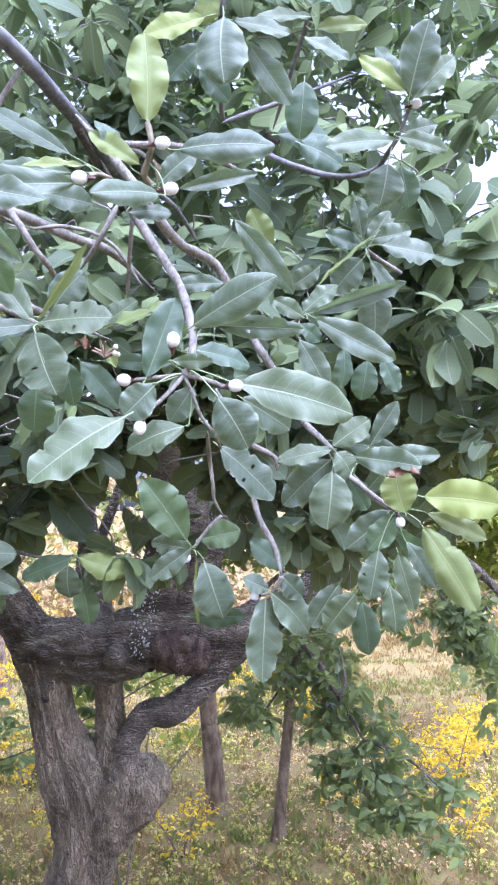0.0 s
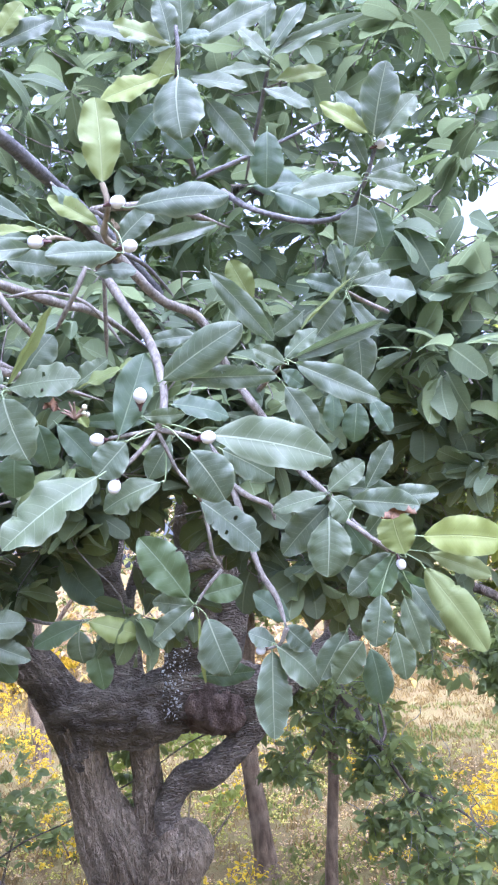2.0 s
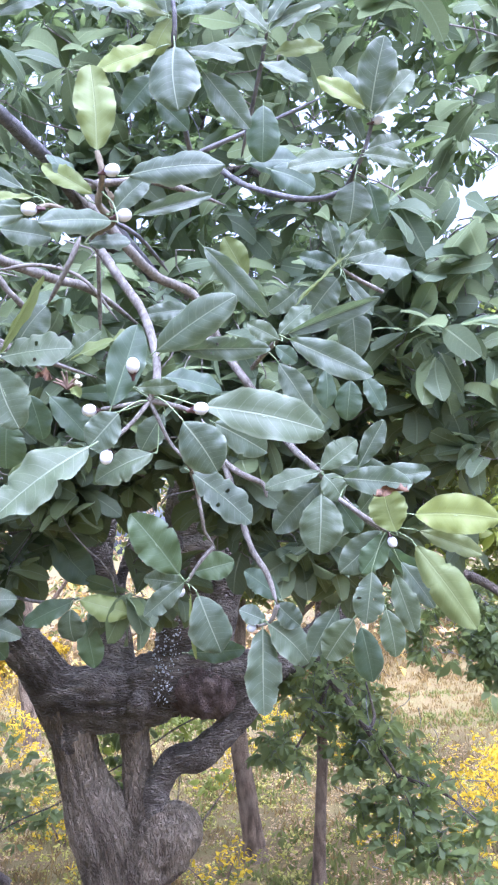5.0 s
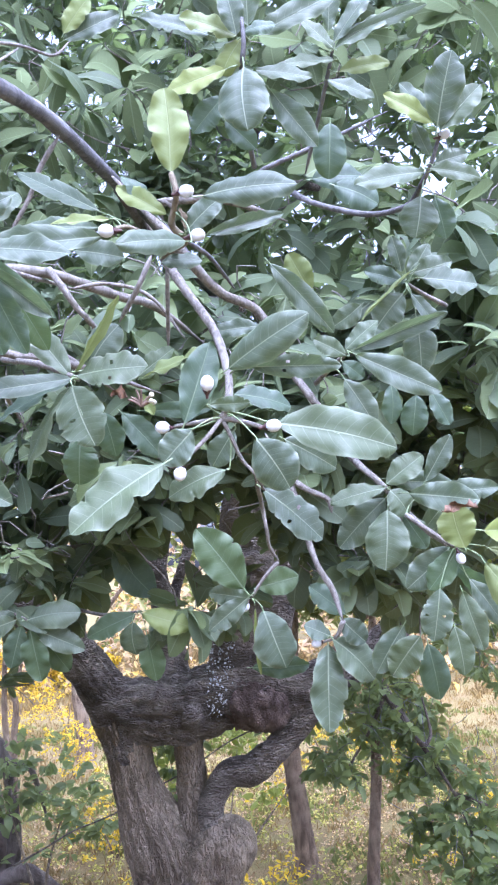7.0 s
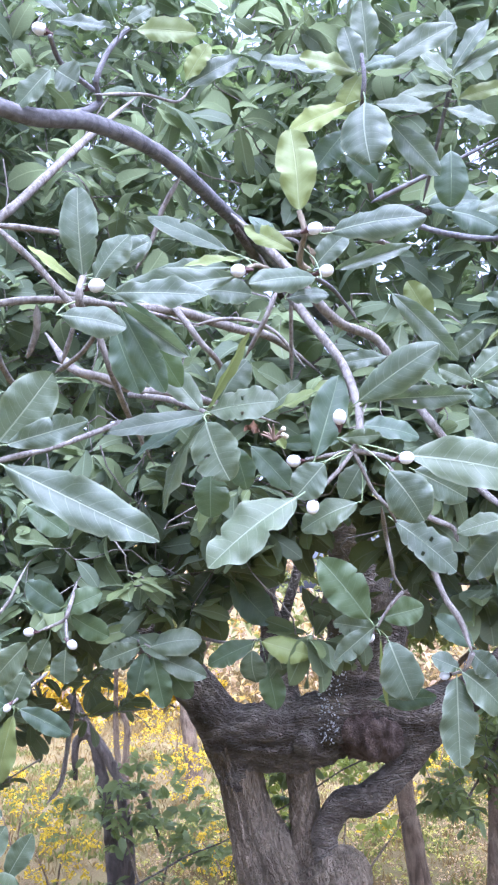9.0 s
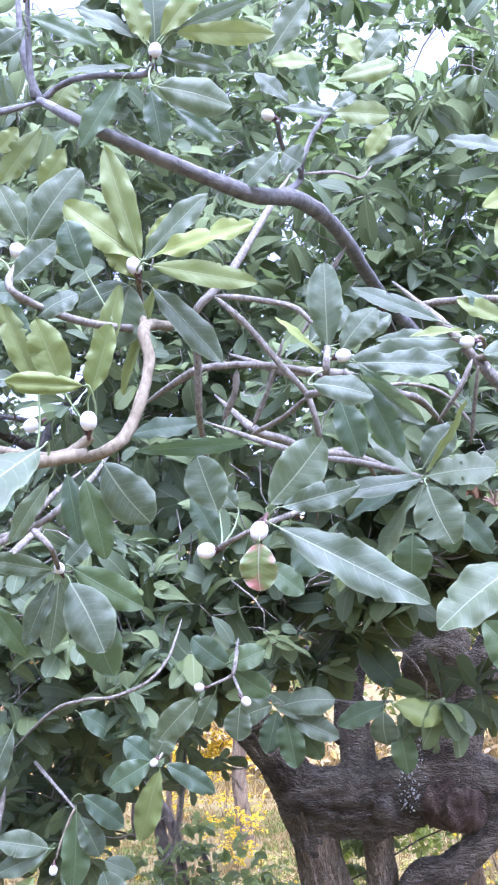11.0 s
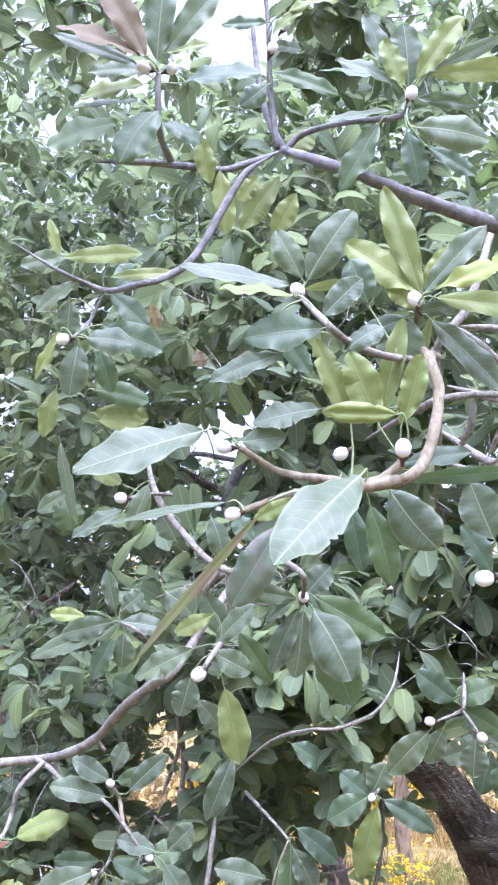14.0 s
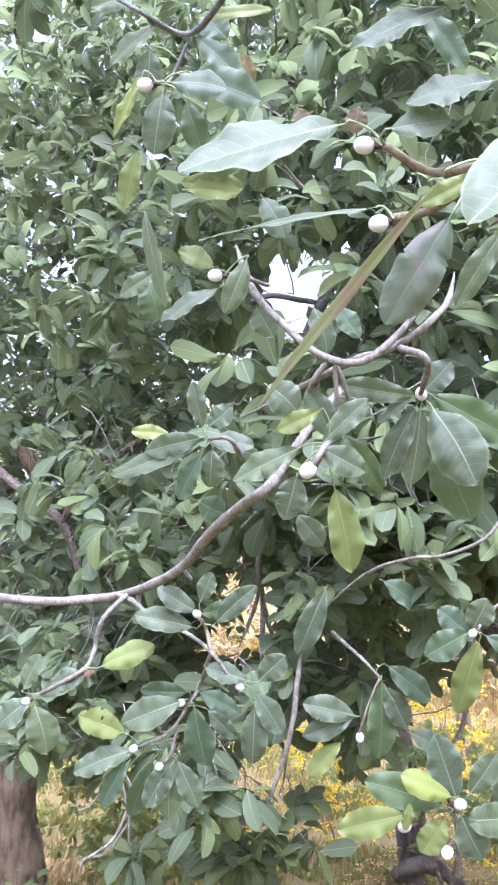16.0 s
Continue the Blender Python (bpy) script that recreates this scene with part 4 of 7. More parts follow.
# rosettes behind, on the open side
t_side = twig(0.0060, 0.0040, (0.394, 2.201, 4.071), (0.312, 1.993, 4.039), (0.265, 1.887, 4.031))
leaf(t_side, (0.281, 1.864, 4.056), (0.152, 1.840, 3.936), 0.022, 52, "y", 6)
leaf(t_side, (0.253, 1.871, 4.003), (0.189, 1.876, 3.930), 0.074, -24, "g", 2)
leaf(t_side, (0.278, 1.881, 3.959), (0.283, 1.905, 3.828), 0.077, 19, "g", 1)
leaf(t_side, (0.298, 1.870, 4.035), (0.420, 1.887, 4.019), 0.072, 12, "g", 2)
leaf(t_side, (0.255, 1.882, 4.056), (0.238, 1.866, 4.136), 0.038, -22, "g", 0)
leaf(t_side, (0.270, 1.884, 4.052), (0.368, 1.891, 4.077), 0.055, 26, "g", 2)
leaf(t_side, (0.267, 1.843, 3.992), (0.325, 1.864, 3.915), 0.037, 18, "g", 0)
leaf(t_side, (0.263, 1.906, 4.040), (0.173, 1.890, 4.070), 0.046, -25, "d", 0)
leaf(t_side, (0.275, 1.936, 4.050), (0.326, 1.927, 4.136), 0.044, 1, "g", 0)
t_lengthy = twig(0.0060, 0.0040, (0.049, 2.047, 3.856), (0.087, 1.849, 3.845), (0.117, 1.720, 3.840))
leaf(t_lengthy, (0.130, 1.701, 3.840), (0.322, 1.712, 3.905), 0.038, 61, "g", 6)
leaf(t_lengthy, (0.116, 1.748, 3.854), (0.185, 1.747, 3.909), 0.046, -7, "g", 2)
leaf(t_lengthy, (0.134, 1.684, 3.824), (0.292, 1.686, 3.741), 0.061, 36, "g", 0)
leaf(t_lengthy, (0.113, 1.701, 3.830), (0.052, 1.688, 3.864), 0.038, -36, "g", 0)
leaf(t_lengthy, (0.106, 1.703, 3.817), (0.146, 1.713, 3.784), 0.036, 28, "d", 0)
leaf(t_lengthy, (-0.026, 1.701, 4.032), (0.094, 1.740, 3.889), 0.051, 42, "g", 0)
leaf(t_lengthy, (0.216, 1.921, 3.811), (0.211, 1.935, 3.725), 0.050, -7, "d", 1)
leaf(t_lengthy, (0.270, 1.931, 3.786), (0.256, 1.945, 3.698), 0.063, 18, "d", 1)
leaf(t_lengthy, (0.302, 1.933, 3.794), (0.342, 1.951, 3.718), 0.050, 13, "d", 0)
leaf(t_lengthy, (0.112, 1.857, 3.817), (0.170, 1.881, 3.718), 0.061, 21, "g", 0)
leaf(t_lengthy, (0.051, 1.961, 4.052), (0.005, 1.940, 4.146), 0.061, -36, "y", 0)
leaf(t_lengthy, (0.166, 1.980, 4.020), (0.097, 1.981, 3.972), 0.053, -27, "g", 0)
t_low = twig(0.0090, 0.0055, (0.099, 2.077, 3.720), (0.132, 2.021, 3.655), (0.166, 1.980, 3.614), (0.193, 1.959, 3.580), (0.259, 1.960, 3.499), (0.311, 1.944, 3.453))
leaf(t_low, (0.190, 1.936, 3.593), (0.273, 1.935, 3.653), 0.062, -1, "g", 0)
leaf(t_low, (0.185, 1.937, 3.584), (0.064, 1.928, 3.558), 0.052, 1, "g", 0)
leaf(t_low, (0.195, 1.919, 3.576), (0.232, 1.933, 3.523), 0.069, 8, "g", 1)
leaf(t_low, (0.235, 1.905, 3.566), (0.385, 1.926, 3.545), 0.067, 37, "g", 2)
leaf(t_low, (0.276, 1.945, 3.596), (0.337, 1.935, 3.693), 0.050, 18, "g", 0)
leaf(t_low, (0.186, 1.915, 3.533), (0.172, 1.906, 3.405), 0.097, 23, "g", 1)
leaf(t_low, (0.187, 1.982, 3.564), (0.078, 1.988, 3.460), 0.076, -13, "g", 2)
leaf(t_low, (0.224, 1.972, 3.526), (0.273, 1.991, 3.450), 0.058, 14, "d", 0)
leaf(t_low, (0.196, 1.975, 3.607), (0.346, 1.995, 3.589), 0.051, 33, "g", 0)

# rosette with large yellow-green leaves
t_yellow = twig(0.0055, 0.0040, (0.224, 1.912, 3.521), (0.275, 1.876, 3.476), (0.314, 1.859, 3.445))
fig(t_yellow, (0.322, 1.842, 3.421), 0.0104, (0.28, -0.19, -0.94))
leaf(t_yellow, (0.370, 1.817, 3.474), (0.534, 1.789, 3.455), 0.087, 26, "p", 0)
leaf(t_yellow, (0.380, 1.840, 3.439), (0.505, 1.846, 3.384), 0.048, 13, "p", 0)
leaf(t_yellow, (0.367, 1.823, 3.409), (0.473, 1.810, 3.238), 0.080, 28, "p", 1)
leaf(t_yellow, (0.329, 1.820, 3.441), (0.308, 1.811, 3.528), 0.081, -19, "p", 3)
scrap(t_yellow, (0.283, 1.79, 3.512), (0.355, 1.79, 3.522), 0.02, 5, RUST, "reddish-brown withered leaf edge")
leaf(t_yellow, (0.306, 1.879, 3.445), (0.212, 1.887, 3.364), 0.069, -18, "g", 2)
leaf(t_yellow, (0.317, 1.860, 3.437), (0.254, 1.867, 3.361), 0.061, 18, "d", 0)
leaf(t_yellow, (0.342, 1.886, 3.378), (0.406, 1.896, 3.278), 0.051, 6, "g", 0)
leaf(t_yellow, (0.275, 1.847, 3.361), (0.257, 1.857, 3.255), 0.067, 8, "g", 5)
leaf(t_yellow, (0.302, 1.875, 3.282), (0.316, 1.884, 3.183), 0.055, 23, "g", 0)
leaf(t_yellow, (0.324, 1.923, 3.409), (0.399, 1.931, 3.328), 0.050, 65, "d", 0)
leaf(t_yellow, (0.339, 1.979, 3.351), (0.377, 1.992, 3.223), 0.059, 14, "g", 0)
leaf(t_yellow, (0.262, 2.016, 3.481), (0.368, 2.006, 3.598), 0.053, 14, "g", 0)
leaf(t_yellow, (0.282, 1.958, 3.568), (0.436, 1.958, 3.575), 0.054, 25, "g", 2)

# lowest sprays over the trunk
t_hang = twig(0.0050, 0.0030, (-0.066, 2.057, 3.439), (-0.101, 2.059, 3.403), (-0.135, 2.063, 3.357))
fig(t_hang, (-0.149, 2.065, 3.338), 0.0104, (-0.46, -0.16, -0.87))
leaf(t_hang, (-0.146, 2.027, 3.380), (-0.246, 1.991, 3.522), 0.097, -26, "d", 2)
leaf(t_hang, (-0.138, 2.063, 3.357), (-0.232, 2.049, 3.375), 0.053, -25, "g", 2)
leaf(t_hang, (-0.139, 2.042, 3.360), (-0.233, 2.044, 3.288), 0.052, -21, "g", 2)
leaf(t_hang, (-0.105, 2.041, 3.327), (-0.060, 2.070, 3.195), 0.104, 2, "g", 1)
leaf(t_hang, (-0.124, 2.038, 3.334), (-0.120, 2.065, 3.183), 0.016, 49, "y", 6)
leaf(t_hang, (-0.118, 2.081, 3.382), (-0.021, 2.089, 3.403), 0.067, 22, "d", 0)
leaf(t_hang, (-0.147, 2.142, 3.192), (-0.010, 2.158, 3.192), 0.054, 45, "d", 0)
t_hang_b = twig(0.0060, 0.0030, (0.075, 1.995, 3.299), (0.058, 2.020, 3.264), (0.029, 2.039, 3.252))
fig(t_hang_b, (0.012, 2.048, 3.249), 0.0104, (-0.92, -0.38, -0.09))
leaf(t_hang_b, (0.038, 2.031, 3.246), (0.030, 2.033, 3.055), 0.088, -3, "g", 2)
leaf(t_hang_b, (0.051, 2.020, 3.258), (0.141, 2.047, 3.165), 0.089, 3, "g", 0)
leaf(t_hang_b, (0.045, 2.049, 3.263), (-0.014, 2.038, 3.291), 0.051, -1, "g", 0)
leaf(t_hang_b, (0.073, 2.015, 3.301), (0.125, 2.030, 3.248), 0.057, 21, "g", 2)
leaf(t_hang_b, (0.207, 1.992, 3.284), (0.142, 2.003, 3.182), 0.062, -6, "g", 0)
leaf(t_hang_b, (0.240, 1.980, 3.259), (0.175, 1.988, 3.175), 0.074, -14, "g", 2)
leaf(t_hang_b, (0.261, 2.027, 3.237), (0.281, 2.052, 3.111), 0.069, 18, "d", 1)
leaf(t_hang_b, (0.082, 2.096, 3.309), (0.002, 2.075, 3.379), 0.061, -8, "d", 0)

# lower sprays over the fork; their tone d has the crown's shade in its colour
t_fork = twig(0.0080, 0.0040, (-1.136, 3.128, 3.631), (-0.910, 2.963, 3.550), (-0.735, 2.881, 3.547))
leaf(t_fork, (-0.736, 2.883, 3.538), (-0.723, 2.903, 3.432), 0.080, 12, "d", 0)
leaf(t_fork, (-0.659, 2.845, 3.514), (-0.535, 2.885, 3.366), 0.116, 16, "d", 0)
leaf(t_fork, (-0.735, 2.881, 3.547), (-0.828, 2.888, 3.448), 0.084, -23, "g", 0)
leaf(t_fork, (-0.735, 2.881, 3.547), (-0.677, 2.907, 3.441), 0.076, 33, "d", 0)
leaf(t_fork, (-0.996, 2.757, 3.503), (-0.945, 2.782, 3.396), 0.085, 1, "g", 0)
leaf(t_fork, (-0.941, 2.764, 3.500), (-0.852, 2.790, 3.410), 0.085, 19, "g", 0)
leaf(t_fork, (-0.825, 2.882, 3.486), (-0.845, 2.904, 3.346), 0.088, 21, "d", 0)
t_fork_b = twig(0.0070, 0.0040, (-0.904, 2.998, 3.355), (-0.698, 2.825, 3.314), (-0.547, 2.739, 3.320))
leaf(t_fork_b, (-0.533, 2.690, 3.316), (-0.387, 2.715, 3.267), 0.087, 5, "y", 1)
leaf(t_fork_b, (-0.486, 2.699, 3.296), (-0.477, 2.712, 3.227), 0.063, 22, "g", 0)
leaf(t_fork_b, (-0.572, 2.721, 3.287), (-0.567, 2.739, 3.187), 0.092, 29, "g", 1)
leaf(t_fork_b, (-0.530, 2.732, 3.250), (-0.509, 2.760, 3.104), 0.081, 19, "d", 0)
leaf(t_fork_b, (-0.565, 2.738, 3.312), (-0.720, 2.731, 3.249), 0.075, -3, "d", 0)
t_fork_c = twig(0.0070, 0.0040, (-1.137, 2.864, 3.389), (-0.970, 2.685, 3.350), (-0.867, 2.601, 3.315))
leaf(t_fork_c, (-0.867, 2.601, 3.315), (-0.705, 2.616, 3.332), 0.096, 2, "g", 1)
leaf(t_fork_c, (-0.852, 2.607, 3.289), (-0.700, 2.637, 3.218), 0.072, 17, "g", 0)
leaf(t_fork_c, (-0.885, 2.602, 3.299), (-0.925, 2.619, 3.172), 0.075, -8, "d", 0)
leaf(t_fork_c, (-0.860, 2.606, 3.289), (-0.836, 2.637, 3.131), 0.089, 27, "d", 2)
leaf(t_fork_c, (-0.901, 2.597, 3.317), (-1.032, 2.590, 3.273), 0.079, -21, "g", 5)
leaf(t_fork_c, (-0.836, 2.665, 3.259), (-0.766, 2.692, 3.152), 0.077, 17, "d", 0)
leaf(t_fork_c, (-0.909, 2.644, 3.332), (-1.018, 2.623, 3.381), 0.077, -1, "g", 0)

# sprays high on the open side
t_high = twig(0.0060, 0.0035, (-0.057, 1.851, 4.321), (-0.059, 1.643, 4.341), (-0.047, 1.492, 4.333), (-0.039, 1.456, 4.366), (-0.041, 1.458, 4.414), mat=LIMB)
leaf(t_high, (-0.041, 1.446, 4.309), (-0.039, 1.428, 4.180), 0.093, 22, "g", 1)
leaf(t_high, (-0.043, 1.482, 4.390), (-0.087, 1.489, 4.327), 0.063, 14, "y", 1)
leaf(t_high, (-0.052, 1.462, 4.383), (-0.068, 1.445, 4.468), 0.047, -17, "g", 0)
leaf(t_high, (-0.039, 1.454, 4.382), (0.020, 1.458, 4.396), 0.037, 14, "d", 1)
leaf(t_high, (-0.016, 1.485, 4.394), (0.136, 1.489, 4.469), 0.055, 21, "g", 0)
leaf(t_high, (-0.053, 1.481, 4.394), (-0.157, 1.462, 4.434), 0.048, -20, "y", 2)
leaf(t_high, (-0.032, 1.498, 4.423), (-0.034, 1.477, 4.544), 0.053, -19, "g", 0)
leaf(t_high, (-0.077, 1.470, 4.323), (-0.185, 1.464, 4.285), 0.052, -17, "y", 0)
leaf(t_high, (-0.082, 1.496, 4.288), (-0.145, 1.501, 4.222), 0.051, -20, "d", 0)
leaf(t_high, (-0.026, 1.495, 4.332), (0.082, 1.510, 4.316), 0.042, 13, "g", 0)
leaf(t_high, (0.002, 1.523, 4.305), (0.083, 1.551, 4.199), 0.053, 37, "g", 0)
leaf(t_high, (-0.089, 1.550, 4.268), (-0.034, 1.566, 4.213), 0.046, 36, "d", 0)
leaf(t_high, (-0.114, 1.564, 4.461), (-0.245, 1.542, 4.501), 0.045, -14, "g", 0)
t_high_b = twig(0.0075, 0.0035, (-0.068, 2.040, 4.401), (0.020, 2.015, 4.421), (0.133, 2.002, 4.456), (0.268, 2.007, 4.514), mat=LIMB, free=True)
t_high_b = twig(0.0053, 0.0035, (0.057, 1.914, 4.325), (0.104, 1.751, 4.410), (0.134, 1.641, 4.473), mat=LIMB, free=True)
leaf(t_high_b, (0.112, 1.621, 4.283), (0.103, 1.639, 4.175), 0.069, 10, "d", 1)
leaf(t_high_b, (0.113, 1.625, 4.377), (0.205, 1.642, 4.339), 0.041, 13, "g", 0)
leaf(t_high_b, (0.132, 1.642, 4.468), (0.210, 1.633, 4.568), 0.042, -10, "g", 0)
leaf(t_high_b, (0.133, 1.644, 4.456), (0.252, 1.646, 4.520), 0.046, 4, "g", 0)
leaf(t_high_b, (0.144, 1.642, 4.476), (0.326, 1.651, 4.539), 0.030, 44, "g", 0)
leaf(t_high_b, (0.123, 1.664, 4.510), (0.133, 1.647, 4.613), 0.042, 4, "g", 0)
leaf(t_high_b, (0.129, 1.648, 4.434), (0.020, 1.636, 4.428), 0.035, -11, "g", 0)
leaf(t_high_b, (0.131, 1.644, 4.456), (0.066, 1.626, 4.517), 0.042, -9, "g", 0)
leaf(t_high_b, (0.140, 1.681, 4.428), (0.247, 1.689, 4.445), 0.040, 25, "y", 0)
leaf(t_high_b, (0.125, 2.021, 4.341), (0.231, 2.041, 4.294), 0.097, 26, "d", 1)
leaf(t_high_b, (0.072, 2.106, 4.403), (0.203, 2.120, 4.410), 0.087, 22, "d", 1)
t_high_c = twig(0.0080, 0.0040, (-0.008, 2.099, 4.393), (0.067, 2.040, 4.311), (0.196, 1.966, 4.235), (0.275, 1.859, 4.200), (0.295, 1.759, 4.197), (0.314, 1.706, 4.219), (0.330, 1.680, 4.263), mat=LIMB)
fig(t_high_c, (0.340, 1.671, 4.262), 0.0104, (0.94, -0.21, 0.26))
leaf(t_high_c, (0.323, 1.648, 4.267), (0.358, 1.598, 4.398), 0.080, 2, "g", 0)
leaf(t_high_c, (0.330, 1.650, 4.261), (0.414, 1.644, 4.345), 0.058, 2, "g", 0)
leaf(t_high_c, (0.315, 1.665, 4.283), (0.257, 1.643, 4.367), 0.052, -12, "g", 0)
leaf(t_high_c, (0.318, 1.646, 4.273), (0.220, 1.624, 4.335), 0.045, -27, "y", 0)
leaf(t_high_c, (0.294, 1.679, 4.189), (0.151, 1.637, 4.158), 0.052, -15, "g", 0)
leaf(t_high_c, (0.306, 1.679, 4.196), (0.409, 1.694, 4.175), 0.041, 28, "g", 0)
leaf(t_high_c, (0.290, 1.725, 4.159), (0.274, 1.738, 4.075), 0.083, 14, "g", 1)
leaf(t_high_c, (0.310, 1.694, 4.231), (0.284, 1.679, 4.297), 0.034, -25, "g", 0)
leaf(t_high_c, (0.325, 1.767, 4.172), (0.343, 1.784, 4.087), 0.059, 31, "d", 0)
leaf(t_high_c, (0.320, 1.707, 4.219), (0.390, 1.712, 4.238), 0.042, 20, "g", 0)

# long dark limb across the top
t_limb = twig(0.0240, 0.0075, (-0.194, 3.302, 4.330), (-0.381, 2.674, 4.496), (-0.453, 2.482, 4.548), (-0.482, 2.265, 4.532), (-0.506, 1.750, 4.434), (-0.526, 1.355, 4.297), (-0.580, 1.199, 4.229), (-0.665, 1.091, 4.228), (-0.726, 1.020, 4.235), (-0.786, 0.958, 4.248), (-0.947, 1.100, 4.425), mat=LIMB, name="branch")
t_fork = twig(0.0072, 0.0045, (-0.947, 1.100, 4.425), (-0.991, 1.111, 4.537), (-1.016, 1.120, 4.677), (-1.023, 1.115, 4.767), mat=LIMB)
t_spur = twig(0.0060, 0.0042, (-0.942, 1.101, 4.427), (-0.897, 1.088, 4.439), (-0.780, 0.960, 4.335), (-0.692, 0.956, 4.315), (-0.666, 0.940, 4.318), mat=LIMB)
t_rise = twig(0.0070, 0.0045, (-0.550, 1.263, 4.257), (-0.530, 1.384, 4.355), (-0.513, 1.332, 4.366), (-0.491, 1.342, 4.430), (-0.462, 1.366, 4.488), mat=LIMB)
t_rise_b = twig(0.0050, 0.0040, (-0.520, 1.335, 4.351), (-0.527, 1.217, 4.326), (-0.523, 1.161, 4.339), mat=LIMB)
fig(t_rise_b, (-0.538, 1.154, 4.349), 0.0104, (-0.80, -0.56, 0.21))
t_thin = twig(0.0035, 0.0026, (-0.507, 1.300, 4.318), (-0.460, 1.450, 4.403), (-0.425, 1.554, 4.446), (-0.403, 1.597, 4.504), free=True)
leaf(t_rise, (-0.447, 1.322, 4.465), (-0.403, 1.327, 4.490), 0.032, 22, "g", 0)
leaf(t_rise, (-0.513, 1.157, 4.362), (-0.424, 1.183, 4.351), 0.029, 18, "g", 2)
leaf(t_rise, (-0.472, 1.293, 4.549), (-0.555, 1.271, 4.551), 0.043, -19, "y", 0)
leaf(t_rise, (-0.485, 1.354, 4.508), (-0.509, 1.321, 4.605), 0.045, -20, "d", 0)
leaf(t_rise, (-0.529, 1.130, 4.447), (-0.455, 1.123, 4.540), 0.049, 20, "g", 0)
leaf(t_rise, (-0.443, 1.398, 4.583), (-0.324, 1.421, 4.614), 0.057, 19, "y", 1)
leaf(t_rise, (-0.460, 1.412, 4.517), (-0.349, 1.443, 4.509), 0.057, 32, "y", 0)
leaf(t_rise, (-0.529, 1.174, 4.287), (-0.590, 1.173, 4.232), 0.049, -11, "g", 0)
leaf(t_rise, (-0.519, 1.176, 4.287), (-0.488, 1.190, 4.267), 0.058, 31, "g", 0)
leaf(t_rise, (-0.414, 1.591, 4.517), (-0.359, 1.586, 4.588), 0.050, 8, "y", 0)
leaf(t_rise, (-0.415, 1.594, 4.504), (-0.301, 1.608, 4.563), 0.050, 24, "g", 0)
leaf(t_rise, (-0.511, 1.200, 4.403), (-0.565, 1.172, 4.453), 0.040, -11, "g", 0)
leaf(t_rise, (-0.424, 1.708, 4.859), (-0.472, 1.678, 4.927), 0.069, -5, "y", 0)
leaf(t_rise, (-0.411, 1.712, 4.859), (-0.337, 1.710, 4.938), 0.069, 10, "g", 0)

# rosette high on the limb
fig(t_spur, (-0.662, 0.936, 4.336), 0.0104, (0.45, -0.40, 0.80))
leaf(t_spur, (-0.673, 0.929, 4.344), (-0.694, 0.895, 4.416), 0.042, 6, "y", 2)
leaf(t_spur, (-0.671, 0.958, 4.362), (-0.666, 0.925, 4.465), 0.061, 19, "g", 0)
leaf(t_spur, (-0.651, 0.933, 4.359), (-0.573, 0.934, 4.453), 0.042, 30, "y", 0)
leaf(t_spur, (-0.625, 0.940, 4.371), (-0.518, 0.968, 4.422), 0.023, 57, "g", 0)
leaf(t_spur, (-0.629, 0.940, 4.364), (-0.488, 0.997, 4.375), 0.036, 60, "y", 2)
leaf(t_spur, (-0.677, 0.925, 4.350), (-0.766, 0.874, 4.388), 0.032, -11, "g", 0)
leaf(t_spur, (-0.689, 0.955, 4.380), (-0.801, 0.899, 4.405), 0.037, 8, "d", 0)
leaf(t_spur, (-0.697, 0.930, 4.311), (-0.790, 0.895, 4.297), 0.023, -6, "g", 0)
leaf(t_spur, (-0.715, 0.930, 4.290), (-0.783, 0.934, 4.192), 0.045, -10, "d", 0)
leaf(t_spur, (-0.657, 0.937, 4.273), (-0.556, 0.987, 4.253), 0.059, 39, "g", 1)
leaf(t_spur, (-0.674, 0.950, 4.279), (-0.667, 0.981, 4.199), 0.042, -1, "d", 0)
leaf(t_spur, (-0.652, 0.996, 4.275), (-0.586, 1.039, 4.231), 0.033, 27, "d", 0)
leaf(t_spur, (-0.663, 0.984, 4.363), (-0.570, 1.027, 4.351), 0.028, 51, "g", 0)
leaf(t_spur, (-0.712, 0.993, 4.442), (-0.738, 0.950, 4.534), 0.039, 2, "g", 0)
t_left_arm = twig(0.0066, 0.0051, (-0.949, 1.100, 4.423), (-0.996, 1.060, 4.384), (-1.034, 1.020, 4.353), (-1.022, 0.855, 4.251), (-1.070, 0.814, 4.244), (-1.142, 0.774, 4.240), mat=LIMB, free=True)
t_left_up = twig(0.0062, 0.0040, (-1.033, 0.840, 4.247), (-1.023, 0.783, 4.259), (-1.011, 0.750, 4.303), (-1.006, 0.740, 4.341), mat=LIMB)
fig(t_left_up, (-1.026, 0.729, 4.347), 0.0104, (-0.74, -0.67, 0.08))
fig(t_left_up, (-0.995, 0.761, 4.359), 0.0090, (0.98, 0.04, 0.19))
leaf(t_left_up, (-1.006, 0.734, 4.357), (-0.978, 0.699, 4.495), 0.054, 0, "g", 0)
leaf(t_left_up, (-0.993, 0.736, 4.368), (-0.906, 0.740, 4.463), 0.045, 33, "g", 0)
leaf(t_left_up, (-1.008, 0.705, 4.340), (-1.059, 0.645, 4.453), 0.046, -7, "b", 0)
leaf(t_left_up, (-1.015, 0.701, 4.344), (-1.126, 0.637, 4.391), 0.048, -1, "b", 0)
leaf(t_left_up, (-1.035, 0.724, 4.351), (-1.149, 0.660, 4.397), 0.028, -25, "g", 0)
